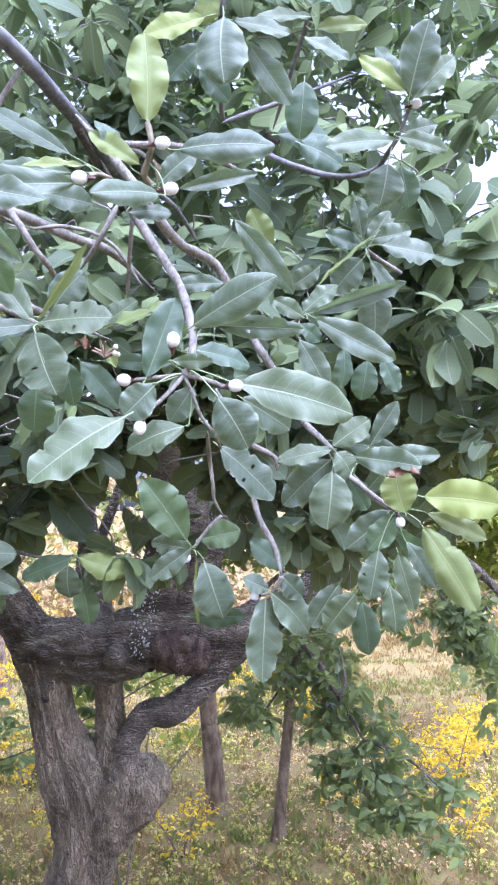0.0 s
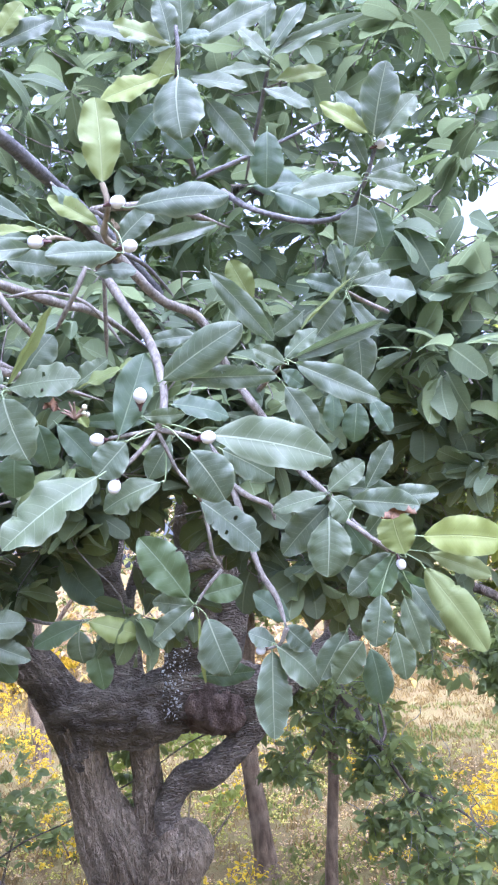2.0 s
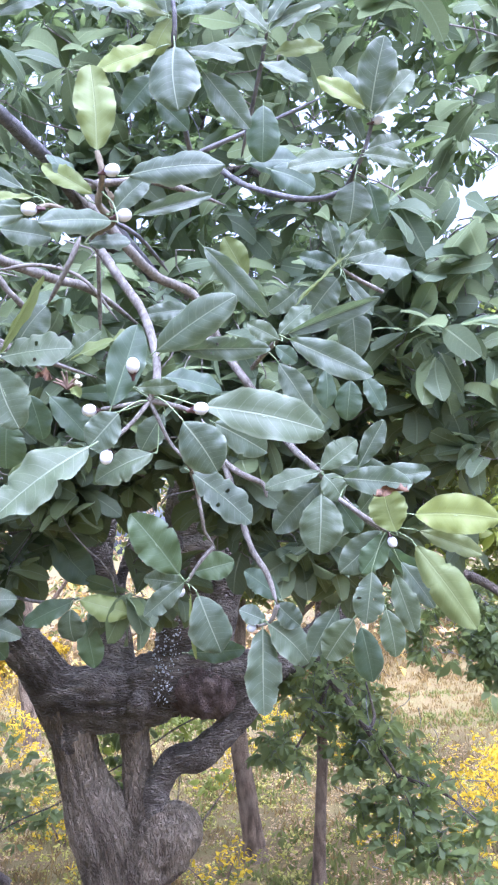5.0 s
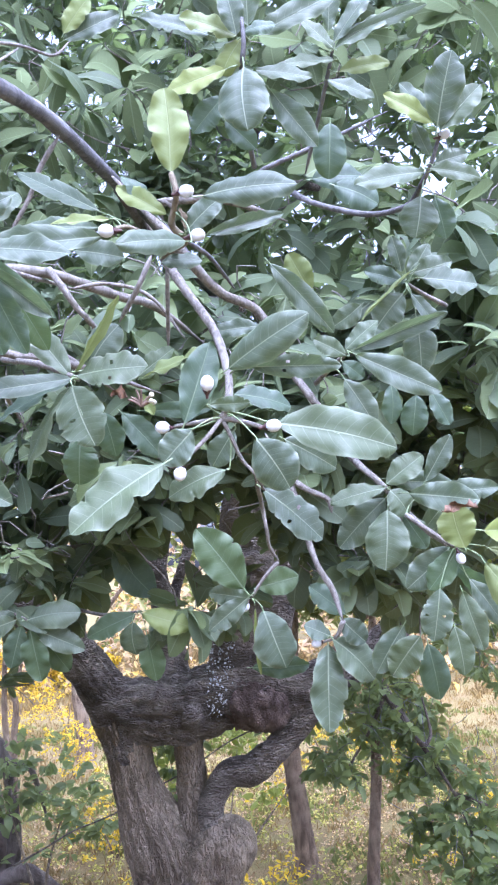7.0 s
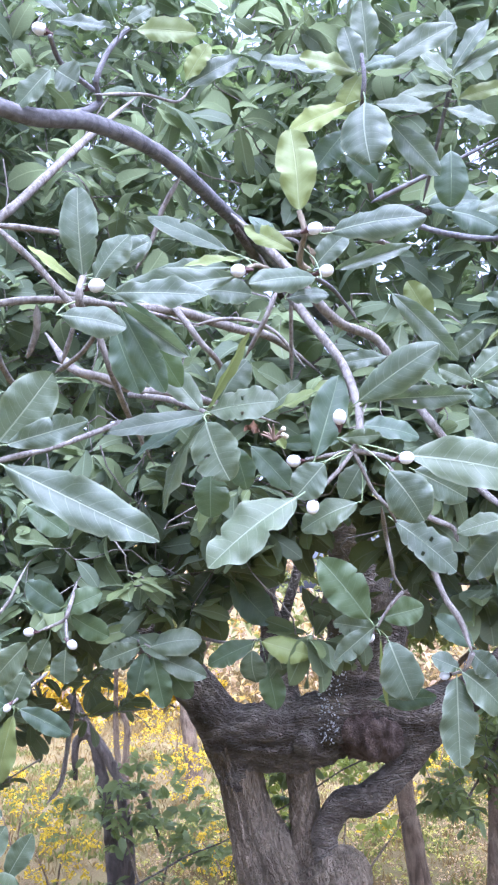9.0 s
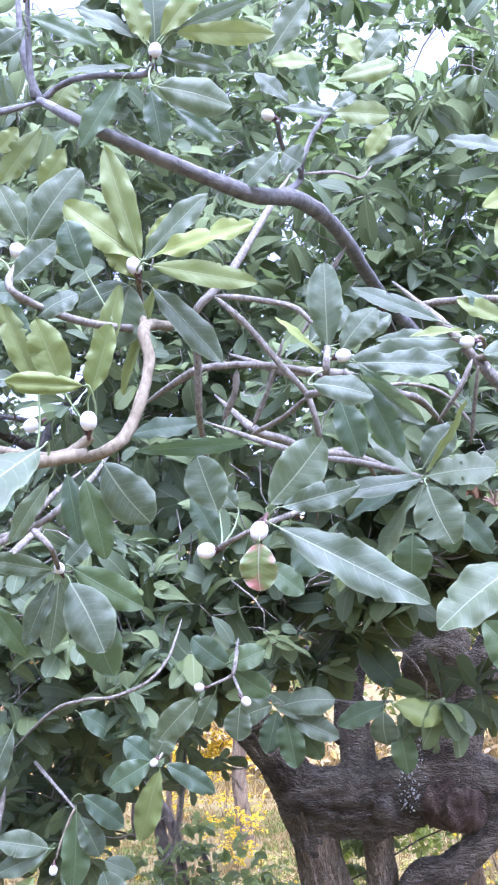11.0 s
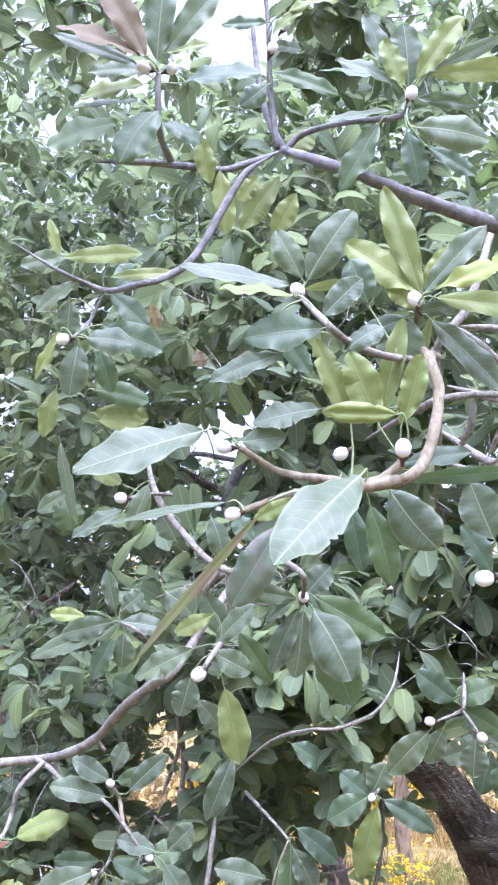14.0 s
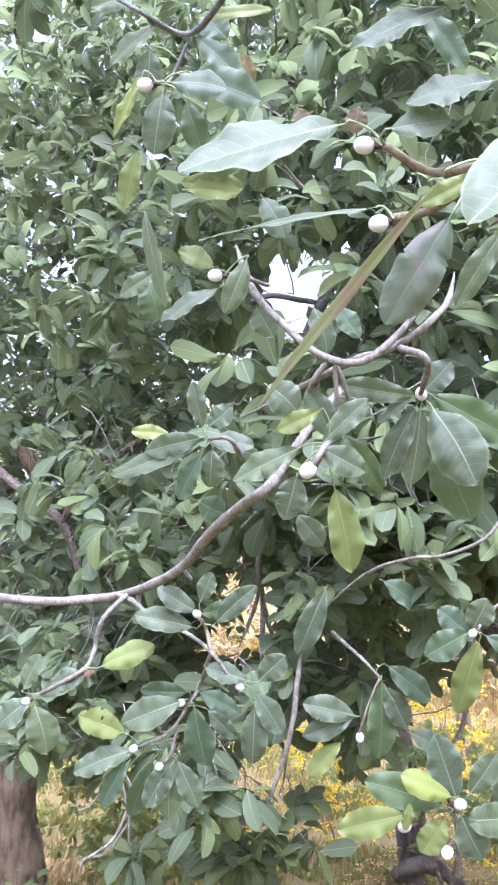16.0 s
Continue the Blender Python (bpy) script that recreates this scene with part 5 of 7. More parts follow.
leaf(t_left_up, (-1.030, 0.756, 4.364), (-1.123, 0.717, 4.363), 0.038, -19, "g", 0)
leaf(t_left_up, (-1.054, 0.771, 4.358), (-1.152, 0.735, 4.339), 0.041, -14, "y", 0)
leaf(t_left_up, (-1.013, 0.756, 4.284), (-1.063, 0.733, 4.191), 0.067, -13, "d", 1)
leaf(t_left_up, (-1.082, 0.751, 4.279), (-1.190, 0.717, 4.245), 0.059, -17, "d", 0)
leaf(t_left_up, (-1.008, 0.765, 4.266), (-0.957, 0.796, 4.236), 0.040, 3, "d", 1)
leaf(t_left_up, (-0.972, 0.760, 4.325), (-0.861, 0.801, 4.343), 0.049, 12, "d", 0)
leaf(t_left_up, (-1.015, 0.771, 4.404), (-0.945, 0.795, 4.420), 0.024, 22, "y", 0)
leaf(t_left_up, (-1.000, 0.867, 4.310), (-0.994, 0.895, 4.235), 0.034, 4, "y", 2)
leaf(t_left_up, (-0.995, 0.934, 4.285), (-0.997, 0.969, 4.181), 0.039, -14, "y", 0)
leaf(t_left_up, (-1.070, 0.782, 4.339), (-1.172, 0.742, 4.328), 0.027, 3, "g", 0)
t_up_b = twig(0.0060, 0.0035, (-0.957, 1.095, 4.428), (-0.963, 1.075, 4.545), (-0.963, 1.058, 4.694), (-0.965, 1.037, 4.787), mat=LIMB)
fig(t_up_b, (-0.944, 1.038, 4.609), 0.0104, (0.58, -0.30, 0.75))
fig(t_up_b, (-0.923, 1.051, 4.666), 0.0104, (0.72, -0.18, 0.67))
leaf(t_up_b, (-0.949, 1.052, 4.565), (-0.838, 1.112, 4.527), 0.039, 27, "d", 0)
leaf(t_up_b, (-0.961, 1.054, 4.542), (-1.013, 1.045, 4.505), 0.046, -41, "g", 1)
leaf(t_up_b, (-0.955, 1.050, 4.629), (-0.901, 1.076, 4.620), 0.033, 22, "g", 0)
leaf(t_up_b, (-0.941, 1.031, 4.635), (-0.876, 1.041, 4.688), 0.033, 14, "y", 0)
leaf(t_up_b, (-0.907, 1.031, 4.677), (-0.783, 1.072, 4.710), 0.043, 8, "y", 2)
leaf(t_up_b, (-0.949, 1.020, 4.656), (-1.029, 0.987, 4.654), 0.028, -37, "d", 0)
leaf(t_up_b, (-0.993, 1.191, 4.435), (-1.076, 1.191, 4.333), 0.053, -29, "y", 0)
leaf(t_up_b, (-1.033, 1.174, 4.435), (-1.074, 1.173, 4.388), 0.039, -35, "y", 0)
leaf(t_up_b, (-0.968, 1.190, 4.469), (-0.930, 1.187, 4.524), 0.069, 10, "y", 1)
leaf(t_up_b, (-0.997, 1.295, 4.460), (-1.050, 1.300, 4.378), 0.049, -38, "y", 0)

# crooked pale shoot with young leaves and figs
t_crook = twig(0.0077, 0.0062, (-0.659, 0.998, 3.912), (-0.635, 0.841, 3.845), (-0.622, 0.826, 3.793), (-0.628, 0.809, 3.731), (-0.639, 0.796, 3.692), (-0.659, 0.776, 3.668), (-0.718, 0.839, 3.682), (-0.742, 0.832, 3.686), mat=SHOOT)
t_crook_b = twig(0.0050, 0.0035, (-0.635, 0.841, 3.845), (-0.666, 0.906, 3.907), (-0.648, 0.848, 3.922), mat=SHOOT)
fig(t_crook_b, (-0.650, 0.840, 3.931), 0.0104, (-0.21, -0.56, 0.80))
leaf(t_crook_b, (-0.646, 0.838, 3.943), (-0.731, 0.797, 4.010), 0.051, -21, "y", 2)
leaf(t_crook_b, (-0.642, 0.840, 3.939), (-0.675, 0.792, 4.082), 0.039, -15, "y", 0)
leaf(t_crook_b, (-0.637, 0.841, 3.939), (-0.551, 0.841, 4.022), 0.035, 20, "g", 0)
leaf(t_crook_b, (-0.640, 0.857, 3.955), (-0.598, 0.854, 4.006), 0.030, 18, "y", 0)
leaf(t_crook_b, (-0.621, 0.826, 3.932), (-0.490, 0.849, 3.972), 0.036, 11, "y", 2)
leaf(t_crook_b, (-0.617, 0.820, 3.918), (-0.491, 0.859, 3.894), 0.033, 36, "y", 0)
leaf(t_crook_b, (-0.648, 0.844, 3.918), (-0.685, 0.826, 3.950), 0.022, -37, "y", 2)
leaf(t_crook_b, (-0.635, 0.871, 3.911), (-0.554, 0.918, 3.816), 0.041, 15, "g", 0)
leaf(t_crook_b, (-0.664, 0.861, 3.916), (-0.735, 0.851, 3.889), 0.037, -28, "g", 1)
leaf(t_crook_b, (-0.664, 0.870, 3.924), (-0.594, 0.885, 3.937), 0.022, 47, "g", 0)
leaf(t_crook_b, (-0.704, 0.848, 3.772), (-0.662, 0.824, 3.900), 0.030, 12, "y", 6)
leaf(t_crook_b, (-0.666, 0.861, 3.916), (-0.692, 0.877, 3.836), 0.070, -3, "g", 0)
leaf(t_crook_b, (-0.630, 0.889, 3.944), (-0.695, 0.916, 3.785), 0.024, 18, "y", 6)
t_crook_l = twig(0.0075, 0.0040, (-0.652, 0.719, 3.654), (-0.686, 0.686, 3.639), (-0.725, 0.650, 3.630), (-0.817, 0.773, 3.659), (-0.846, 0.734, 3.637), mat=SHOOT)
fig(t_crook_l, (-0.637, 0.693, 3.681), 0.0094, (0.21, -0.52, 0.83))
fig(t_crook_l, (-0.859, 0.730, 3.633), 0.0088, (-0.78, -0.56, -0.28))
t_crook_m = twig(0.0060, 0.0040, (-0.644, 0.716, 3.672), (-0.666, 0.712, 3.655), (-0.693, 0.703, 3.649), (-0.725, 0.688, 3.653), (-0.813, 0.763, 3.691), (-0.859, 0.745, 3.722), mat=SHOOT)
fig(t_crook_m, (-0.877, 0.737, 3.722), 0.0092, (-0.76, -0.65, -0.01))
leaf(t_crook_m, (-0.899, 0.721, 3.741), (-1.027, 0.632, 3.676), 0.067, -6, "g", 0)
leaf(t_crook_m, (-0.697, 0.686, 3.725), (-0.721, 0.648, 3.806), 0.030, -2, "y", 5)
leaf(t_crook_m, (-0.665, 0.692, 3.716), (-0.685, 0.658, 3.789), 0.040, -20, "y", 2)
leaf(t_crook_m, (-0.639, 0.680, 3.716), (-0.712, 0.648, 3.718), 0.025, -52, "y", 4)
leaf(t_crook_m, (-0.637, 0.694, 3.710), (-0.609, 0.681, 3.783), 0.029, 11, "y", 6)
leaf(t_crook_m, (-0.839, 0.709, 3.716), (-0.788, 0.728, 3.723), 0.032, 27, "g", 0)
leaf(t_crook_m, (-0.749, 0.734, 3.755), (-0.824, 0.708, 3.737), 0.040, -8, "g", 5)
leaf(t_crook_m, (-0.780, 0.699, 3.819), (-0.867, 0.673, 3.786), 0.032, -13, "g", 0)
leaf(t_crook_l, (-0.868, 0.721, 3.646), (-1.006, 0.641, 3.608), 0.023, 8, "g", 7)
leaf(t_crook_l, (-0.678, 0.665, 3.647), (-0.730, 0.554, 3.539), 0.062, -8, "g", 0)
leaf(t_crook_l, (-0.778, 0.683, 3.603), (-0.838, 0.686, 3.517), 0.047, -17, "w", 1)
leaf(t_crook_l, (-0.781, 0.634, 3.606), (-0.990, 0.732, 3.460), 0.018, -19, "o", 7)
leaf(t_crook_l, (-0.750, 0.663, 3.628), (-0.795, 0.651, 3.606), 0.019, -38, "y", 0)
fig(t_crook_m, (-0.715, 0.714, 3.689), 0.0080, (-0.74, -0.44, -0.50))

# spray with a single fig and long leaves
t_reach = twig(0.0052, 0.0036, (-0.661, 0.903, 3.869), (-0.680, 0.772, 3.829), (-0.694, 0.680, 3.813), (-0.707, 0.638, 3.822), (-0.810, 0.836, 3.964))
fig(t_reach, (-0.814, 0.832, 3.973), 0.0104, (-0.42, -0.74, 0.53))
leaf(t_reach, (-0.802, 0.841, 3.992), (-0.731, 0.839, 4.088), 0.059, 26, "g", 1)
leaf(t_reach, (-0.816, 0.854, 4.004), (-0.843, 0.820, 4.070), 0.043, -7, "g", 1)
leaf(t_reach, (-0.822, 0.826, 3.978), (-0.955, 0.741, 3.997), 0.035, -8, "g", 0)
leaf(t_reach, (-0.804, 0.835, 3.975), (-0.738, 0.860, 3.985), 0.016, 71, "y", 0)
leaf(t_reach, (-0.716, 0.662, 3.840), (-0.670, 0.667, 3.881), 0.033, 28, "g", 0)
leaf(t_reach, (-0.733, 0.709, 3.848), (-0.823, 0.674, 3.837), 0.048, -29, "d", 0)
leaf(t_reach, (-0.761, 0.684, 3.885), (-0.844, 0.646, 3.893), 0.030, 11, "y", 0)
leaf(t_reach, (-0.696, 0.683, 3.802), (-0.654, 0.692, 3.829), 0.033, 7, "g", 1)
leaf(t_reach, (-0.705, 0.810, 3.921), (-0.720, 0.784, 3.978), 0.045, -19, "d", 1)
leaf(t_reach, (-0.838, 0.813, 3.911), (-0.801, 0.850, 3.851), 0.032, 16, "d", 0)

# fig among round leaves
t_round_twig = twig(0.0065, 0.0050, (-0.515, 1.309, 3.888), (-0.463, 1.172, 3.850), (-0.446, 1.088, 3.852), (-0.444, 1.099, 3.891))
fig(t_round_twig, (-0.420, 1.090, 3.872), 0.0104, (0.98, -0.09, 0.18))
leaf(t_round_twig, (-0.444, 1.099, 3.894), (-0.438, 1.067, 4.015), 0.056, 1, "g", 1)
leaf(t_round_twig, (-0.421, 1.087, 3.881), (-0.367, 1.085, 3.939), 0.050, 3, "g", 1)
leaf(t_round_twig, (-0.412, 1.105, 3.901), (-0.348, 1.111, 3.938), 0.039, 24, "g", 4)
leaf(t_round_twig, (-0.455, 1.109, 3.884), (-0.518, 1.077, 3.942), 0.022, 15, "y", 0)
leaf(t_round_twig, (-0.395, 1.099, 3.861), (-0.264, 1.116, 3.846), 0.046, 17, "g", 2)
leaf(t_round_twig, (-0.463, 1.070, 3.826), (-0.379, 1.097, 3.807), 0.048, 19, "g", 1)
leaf(t_round_twig, (-0.405, 1.146, 3.875), (-0.314, 1.194, 3.785), 0.023, 29, "d", 0)
leaf(t_round_twig, (-0.452, 1.244, 3.861), (-0.424, 1.279, 3.761), 0.056, 4, "d", 0)
leaf(t_round_twig, (-0.421, 1.302, 3.876), (-0.373, 1.340, 3.781), 0.048, 32, "d", 0)

# tangle of bare stems
t_tangle = twig(0.0088, 0.0062, (-0.656, 1.991, 4.777), (-0.652, 1.607, 4.425), (-0.656, 1.328, 4.154), (-0.677, 1.267, 4.084), (-0.710, 1.269, 4.045), (-0.726, 1.335, 3.983), (-0.760, 1.459, 3.888), (-0.858, 1.868, 3.863), free=True)
t_tangle = twig(0.0053, 0.0044, (-0.660, 1.224, 4.059), (-0.588, 1.226, 4.043), (-0.519, 1.229, 4.020), (-0.482, 1.239, 3.981), free=True)
t_tangle = twig(0.0062, 0.0053, (-0.676, 1.268, 4.082), (-0.637, 1.257, 4.040), (-0.602, 1.277, 4.002), (-0.558, 1.304, 3.943), (-0.521, 1.337, 3.895), (-0.510, 1.380, 3.829), (-0.537, 1.545, 3.786), (-0.625, 1.955, 3.764), free=True)
t_tangle = twig(0.0079, 0.0062, (-0.961, 1.641, 4.008), (-0.767, 1.390, 3.978), (-0.734, 1.395, 3.991), (-0.664, 1.431, 4.003), (-0.571, 1.527, 4.015), (-0.502, 1.998, 4.115), free=True)
t_tangle = twig(0.0070, 0.0062, (-0.676, 1.430, 3.994), (-0.691, 1.459, 3.952), (-0.722, 1.484, 3.909), free=True)
t_tangle = twig(0.0053, 0.0044, (-0.665, 1.487, 3.876), (-0.586, 1.420, 3.884), (-0.524, 1.356, 3.901), free=True)
t_tangle = twig(0.0053, 0.0044, (-0.672, 1.531, 3.905), (-0.629, 1.493, 3.968), (-0.587, 1.457, 4.058), free=True)
t_tangle = twig(0.0097, 0.0079, (-0.839, 1.814, 4.077), (-0.694, 1.626, 3.927), (-0.643, 1.675, 3.912), (-0.577, 1.720, 3.889), (-0.487, 1.798, 3.885), (-0.358, 2.203, 3.894), free=True)
t_tangle = twig(0.0106, 0.0088, (-0.356, 2.077, 4.356), (-0.317, 2.056, 4.353), (-0.273, 2.047, 4.350), (-0.146, 2.031, 4.332), (0.001, 2.178, 4.327), free=True)
t_tangle = twig(0.0044, 0.0035, (-0.450, 1.717, 4.020), (-0.371, 1.735, 4.031), (-0.288, 1.763, 4.005), (-0.223, 1.804, 3.919), free=True)

# two figs, a blotched leaf and a withered tip
t_pair = twig(0.0045, 0.0032, (-0.469, 1.312, 3.724), (-0.490, 1.113, 3.652), (-0.513, 0.991, 3.613), (-0.553, 0.995, 3.599), (-0.597, 1.031, 3.589))
fig(t_pair, (-0.524, 0.971, 3.599), 0.0120, (-0.36, -0.29, -0.89))
fig(t_pair, (-0.614, 1.028, 3.585), 0.0118, (-0.86, -0.49, -0.15))
leaf(t_pair, (-0.498, 0.976, 3.603), (-0.314, 1.019, 3.504), 0.061, 15, "g", 2)
leaf(t_pair, (-0.511, 0.985, 3.637), (-0.437, 0.982, 3.718), 0.063, 32, "g", 0)
leaf(t_pair, (-0.492, 0.971, 3.629), (-0.393, 0.990, 3.654), 0.037, 35, "g", 2)
leaf(t_pair, (-0.520, 0.955, 3.581), (-0.524, 0.971, 3.521), 0.049, 5, "r", 2)
leaf(t_pair, (-0.599, 1.034, 3.641), (-0.621, 1.008, 3.716), 0.060, -21, "g", 3)
leaf(t_pair, (-0.614, 1.094, 3.602), (-0.648, 1.067, 3.671), 0.041, 2, "d", 0)
leaf(t_pair, (-0.500, 1.072, 3.595), (-0.469, 1.091, 3.554), 0.047, 18, "d", 0)
leaf(t_pair, (-0.578, 1.059, 3.648), (-0.605, 1.041, 3.687), 0.032, -20, "g", 0)
leaf(t_pair, (-0.564, 1.167, 3.579), (-0.510, 1.192, 3.536), 0.043, 13, "d", 0)
leaf(t_crook, (-0.702, 0.878, 3.682), (-0.651, 0.912, 3.608), 0.062, 35, "g", 1)
leaf(t_crook, (-0.732, 0.886, 3.665), (-0.715, 0.918, 3.565), 0.041, 9, "d", 0)
leaf(t_crook, (-0.771, 0.914, 3.681), (-0.762, 0.941, 3.590), 0.033, -1, "d", 0)
leaf(t_crook, (-0.766, 0.857, 3.661), (-0.821, 0.863, 3.585), 0.028, -14, "g", 0)
leaf(t_crook, (-0.709, 0.976, 3.746), (-0.616, 0.997, 3.760), 0.036, 7, "d", 0)
leaf(t_crook, (-0.722, 1.029, 3.736), (-0.562, 1.069, 3.745), 0.025, 55, "d", 0)

# hanging rosette round one fig
t_drop = twig(0.0060, 0.0040, (-1.023, 1.288, 3.675), (-0.963, 1.240, 3.635), (-1.030, 1.409, 3.612))
fig(t_drop, (-1.016, 1.379, 3.617), 0.0104, (-0.10, -0.68, 0.72))
leaf(t_drop, (-0.998, 1.391, 3.590), (-0.929, 1.401, 3.461), 0.093, 10, "g", 1)
leaf(t_drop, (-1.019, 1.385, 3.591), (-1.047, 1.412, 3.467), 0.055, -10, "g", 3)
leaf(t_drop, (-1.027, 1.382, 3.595), (-1.091, 1.398, 3.476), 0.049, 0, "g", 0)
leaf(t_drop, (-1.004, 1.413, 3.620), (-0.880, 1.466, 3.545), 0.065, 32, "d", 0)
leaf(t_drop, (-1.030, 1.376, 3.614), (-1.149, 1.339, 3.637), 0.043, -39, "g", 0)
leaf(t_drop, (-1.030, 1.377, 3.612), (-1.092, 1.372, 3.571), 0.028, 3, "g", 0)
leaf(t_drop, (-1.028, 1.426, 3.630), (-0.976, 1.425, 3.682), 0.055, 8, "g", 0)
leaf(t_drop, (-1.019, 1.498, 3.569), (-0.977, 1.551, 3.415), 0.091, 27, "d", 0)
t_drop_b = twig(0.0070, 0.0053, (-1.508, 1.647, 3.664), (-1.131, 1.317, 3.665), (-1.068, 1.309, 3.676), (-1.012, 1.298, 3.692), (-0.972, 1.300, 3.721), (-0.980, 1.427, 3.795), (-1.037, 1.691, 3.948), free=True)

# low twigs with small figs
t_lowly = twig(0.0048, 0.0031, (-1.588, 2.242, 3.212), (-1.371, 2.054, 3.325), (-1.214, 1.925, 3.360), (-1.125, 1.892, 3.367), (-1.041, 1.905, 3.401), (-1.006, 1.952, 3.457), (-1.001, 1.994, 3.506), (-1.016, 2.082, 3.559), free=True)
t_lowly_b = twig(0.0053, 0.0031, (-0.829, 1.961, 3.500), (-0.816, 1.877, 3.427), (-0.831, 1.879, 3.408), (-0.881, 1.842, 3.385), free=True)
fig(t_lowly_b, (-0.883, 1.819, 3.388), 0.0104, (-0.84, -0.53, 0.04))
t_lowly_c = twig(0.0035, 0.0028, (-0.821, 1.879, 3.414), (-0.780, 1.790, 3.379), (-0.767, 1.776, 3.361), free=True)
fig(t_lowly_c, (-0.763, 1.779, 3.358), 0.0104, (0.79, -0.04, -0.61))
leaf(t_lowly_b, (-0.777, 1.778, 3.347), (-0.789, 1.794, 3.276), 0.064, 9, "g", 3)
leaf(t_lowly_b, (-0.888, 1.824, 3.366), (-0.983, 1.824, 3.273), 0.066, -25, "g", 0)
leaf(t_lowly_b, (-0.849, 1.920, 3.434), (-0.755, 1.935, 3.471), 0.062, 11, "d", 0)
leaf(t_lowly_b, (-0.843, 1.922, 3.434), (-0.922, 1.883, 3.500), 0.067, -32, "d", 0)
leaf(t_lowly_b, (-0.831, 1.929, 3.421), (-0.751, 1.964, 3.367), 0.059, 38, "d", 0)
leaf(t_lowly_b, (-0.866, 1.881, 3.371), (-0.911, 1.890, 3.296), 0.052, -19, "g", 0)
t_lowly_d = twig(0.0053, 0.0035, (-1.116, 2.410, 3.262), (-1.132, 2.310, 3.223), (-1.132, 2.212, 3.191), free=True)
fig(t_lowly_d, (-1.140, 2.211, 3.186), 0.0104, (-0.55, -0.31, -0.77))
leaf(t_lowly_d, (-1.128, 2.220, 3.164), (-1.194, 2.253, 2.979), 0.073, -2, "y", 0)
leaf(t_lowly_d, (-1.108, 2.221, 3.180), (-0.986, 2.274, 3.104), 0.061, 19, "d", 0)
leaf(t_lowly_d, (-1.151, 2.207, 3.188), (-1.260, 2.197, 3.124), 0.076, -14, "d", 0)
leaf(t_lowly_d, (-1.155, 2.259, 3.190), (-1.110, 2.249, 3.272), 0.072, 14, "g", 0)
leaf(t_lowly_d, (-1.163, 2.259, 3.183), (-1.233, 2.224, 3.245), 0.069, -11, "d", 0)

# spray with a large pale fig over the long grey branch
t_grey = twig(0.0135, 0.0095, (-2.833, 2.131, 3.242), (-2.439, 2.076, 3.228), (-2.208, 2.113, 3.248), (-1.915, 1.881, 3.281), (-1.734, 1.770, 3.332), (-1.585, 1.640, 3.399), (-1.462, 1.560, 3.452), (-1.375, 1.509, 3.482), (-1.400, 1.645, 3.552), (-1.374, 1.705, 3.637), (-1.437, 2.070, 3.823), name="branch")
t_grey_b = twig(0.0080, 0.0060, (-2.158, 2.076, 3.255), (-1.988, 1.921, 3.243), (-1.926, 1.901, 3.212))
t_grey_b = twig(0.0060, 0.0040, (-1.737, 1.769, 3.331), (-1.718, 1.788, 3.301))
t_hangers = twig(0.0114, 0.0097, (-2.077, 2.905, 3.584), (-2.036, 2.749, 3.392), (-2.146, 3.001, 3.220), (-2.006, 2.722, 3.044), free=True)
t_hangers = twig(0.0088, 0.0079, (-2.073, 2.790, 3.391), (-2.158, 2.981, 3.262), (-2.190, 2.915, 3.083), free=True)
t_hangers = twig(0.0088, 0.0079, (-2.143, 2.995, 3.241), (-2.110, 2.984, 3.149), (-2.063, 2.985, 3.036), free=True)
t_hangers = twig(0.0088, 0.0070, (-2.290, 3.007, 3.355), (-2.208, 3.030, 3.390), free=True)
t_pale = twig(0.0060, 0.0042, (-1.173, 1.415, 3.567), (-1.140, 1.274, 3.523), (-1.117, 1.182, 3.488), (-1.127, 1.179, 3.468))
fig(t_pale, (-1.133, 1.177, 3.464), 0.0125, (-0.59, -0.42, -0.69))
leaf(t_pale, (-1.118, 1.249, 3.442), (-1.106, 1.298, 3.312), 0.057, -14, "y", 0)
leaf(t_pale, (-1.187, 1.252, 3.512), (-1.291, 1.226, 3.458), 0.046, -15, "g", 2)
leaf(t_pale, (-1.172, 1.219, 3.462), (-1.197, 1.231, 3.394), 0.051, -23, "g", 5)
leaf(t_pale, (-1.130, 1.222, 3.504), (-1.071, 1.259, 3.470), 0.047, 22, "g", 0)
leaf(t_pale, (-1.147, 1.249, 3.573), (-1.215, 1.231, 3.540), 0.034, -31, "y", 0)
leaf(t_pale, (-1.149, 1.270, 3.523), (-1.074, 1.278, 3.594), 0.042, 16, "g", 0)
leaf(t_pale, (-1.152, 1.373, 3.552), (-1.101, 1.427, 3.457), 0.045, 13, "d", 0)
leaf(t_pale, (-1.222, 1.208, 3.612), (-1.183, 1.239, 3.573), 0.063, 16, "g", 1)
leaf(t_pale, (-1.151, 1.321, 3.537), (-1.183, 1.280, 3.619), 0.048, -14, "g", 0)
leaf(t_pale, (-1.288, 1.473, 3.423), (-1.250, 1.508, 3.368), 0.047, 23, "g", 0)
t_rag = twig(0.0050, 0.0035, (-1.422, 1.489, 3.542), (-1.392, 1.381, 3.563), (-1.528, 1.532, 3.595))
leaf(t_rag, (-1.540, 1.529, 3.590), (-1.733, 1.472, 3.516), 0.047, -21, "g", 5)
leaf(t_rag, (-1.545, 1.524, 3.597), (-1.659, 1.486, 3.568), 0.053, -41, "g", 5)
leaf(t_rag, (-1.537, 1.520, 3.620), (-1.545, 1.485, 3.712), 0.039, -8, "g", 0)
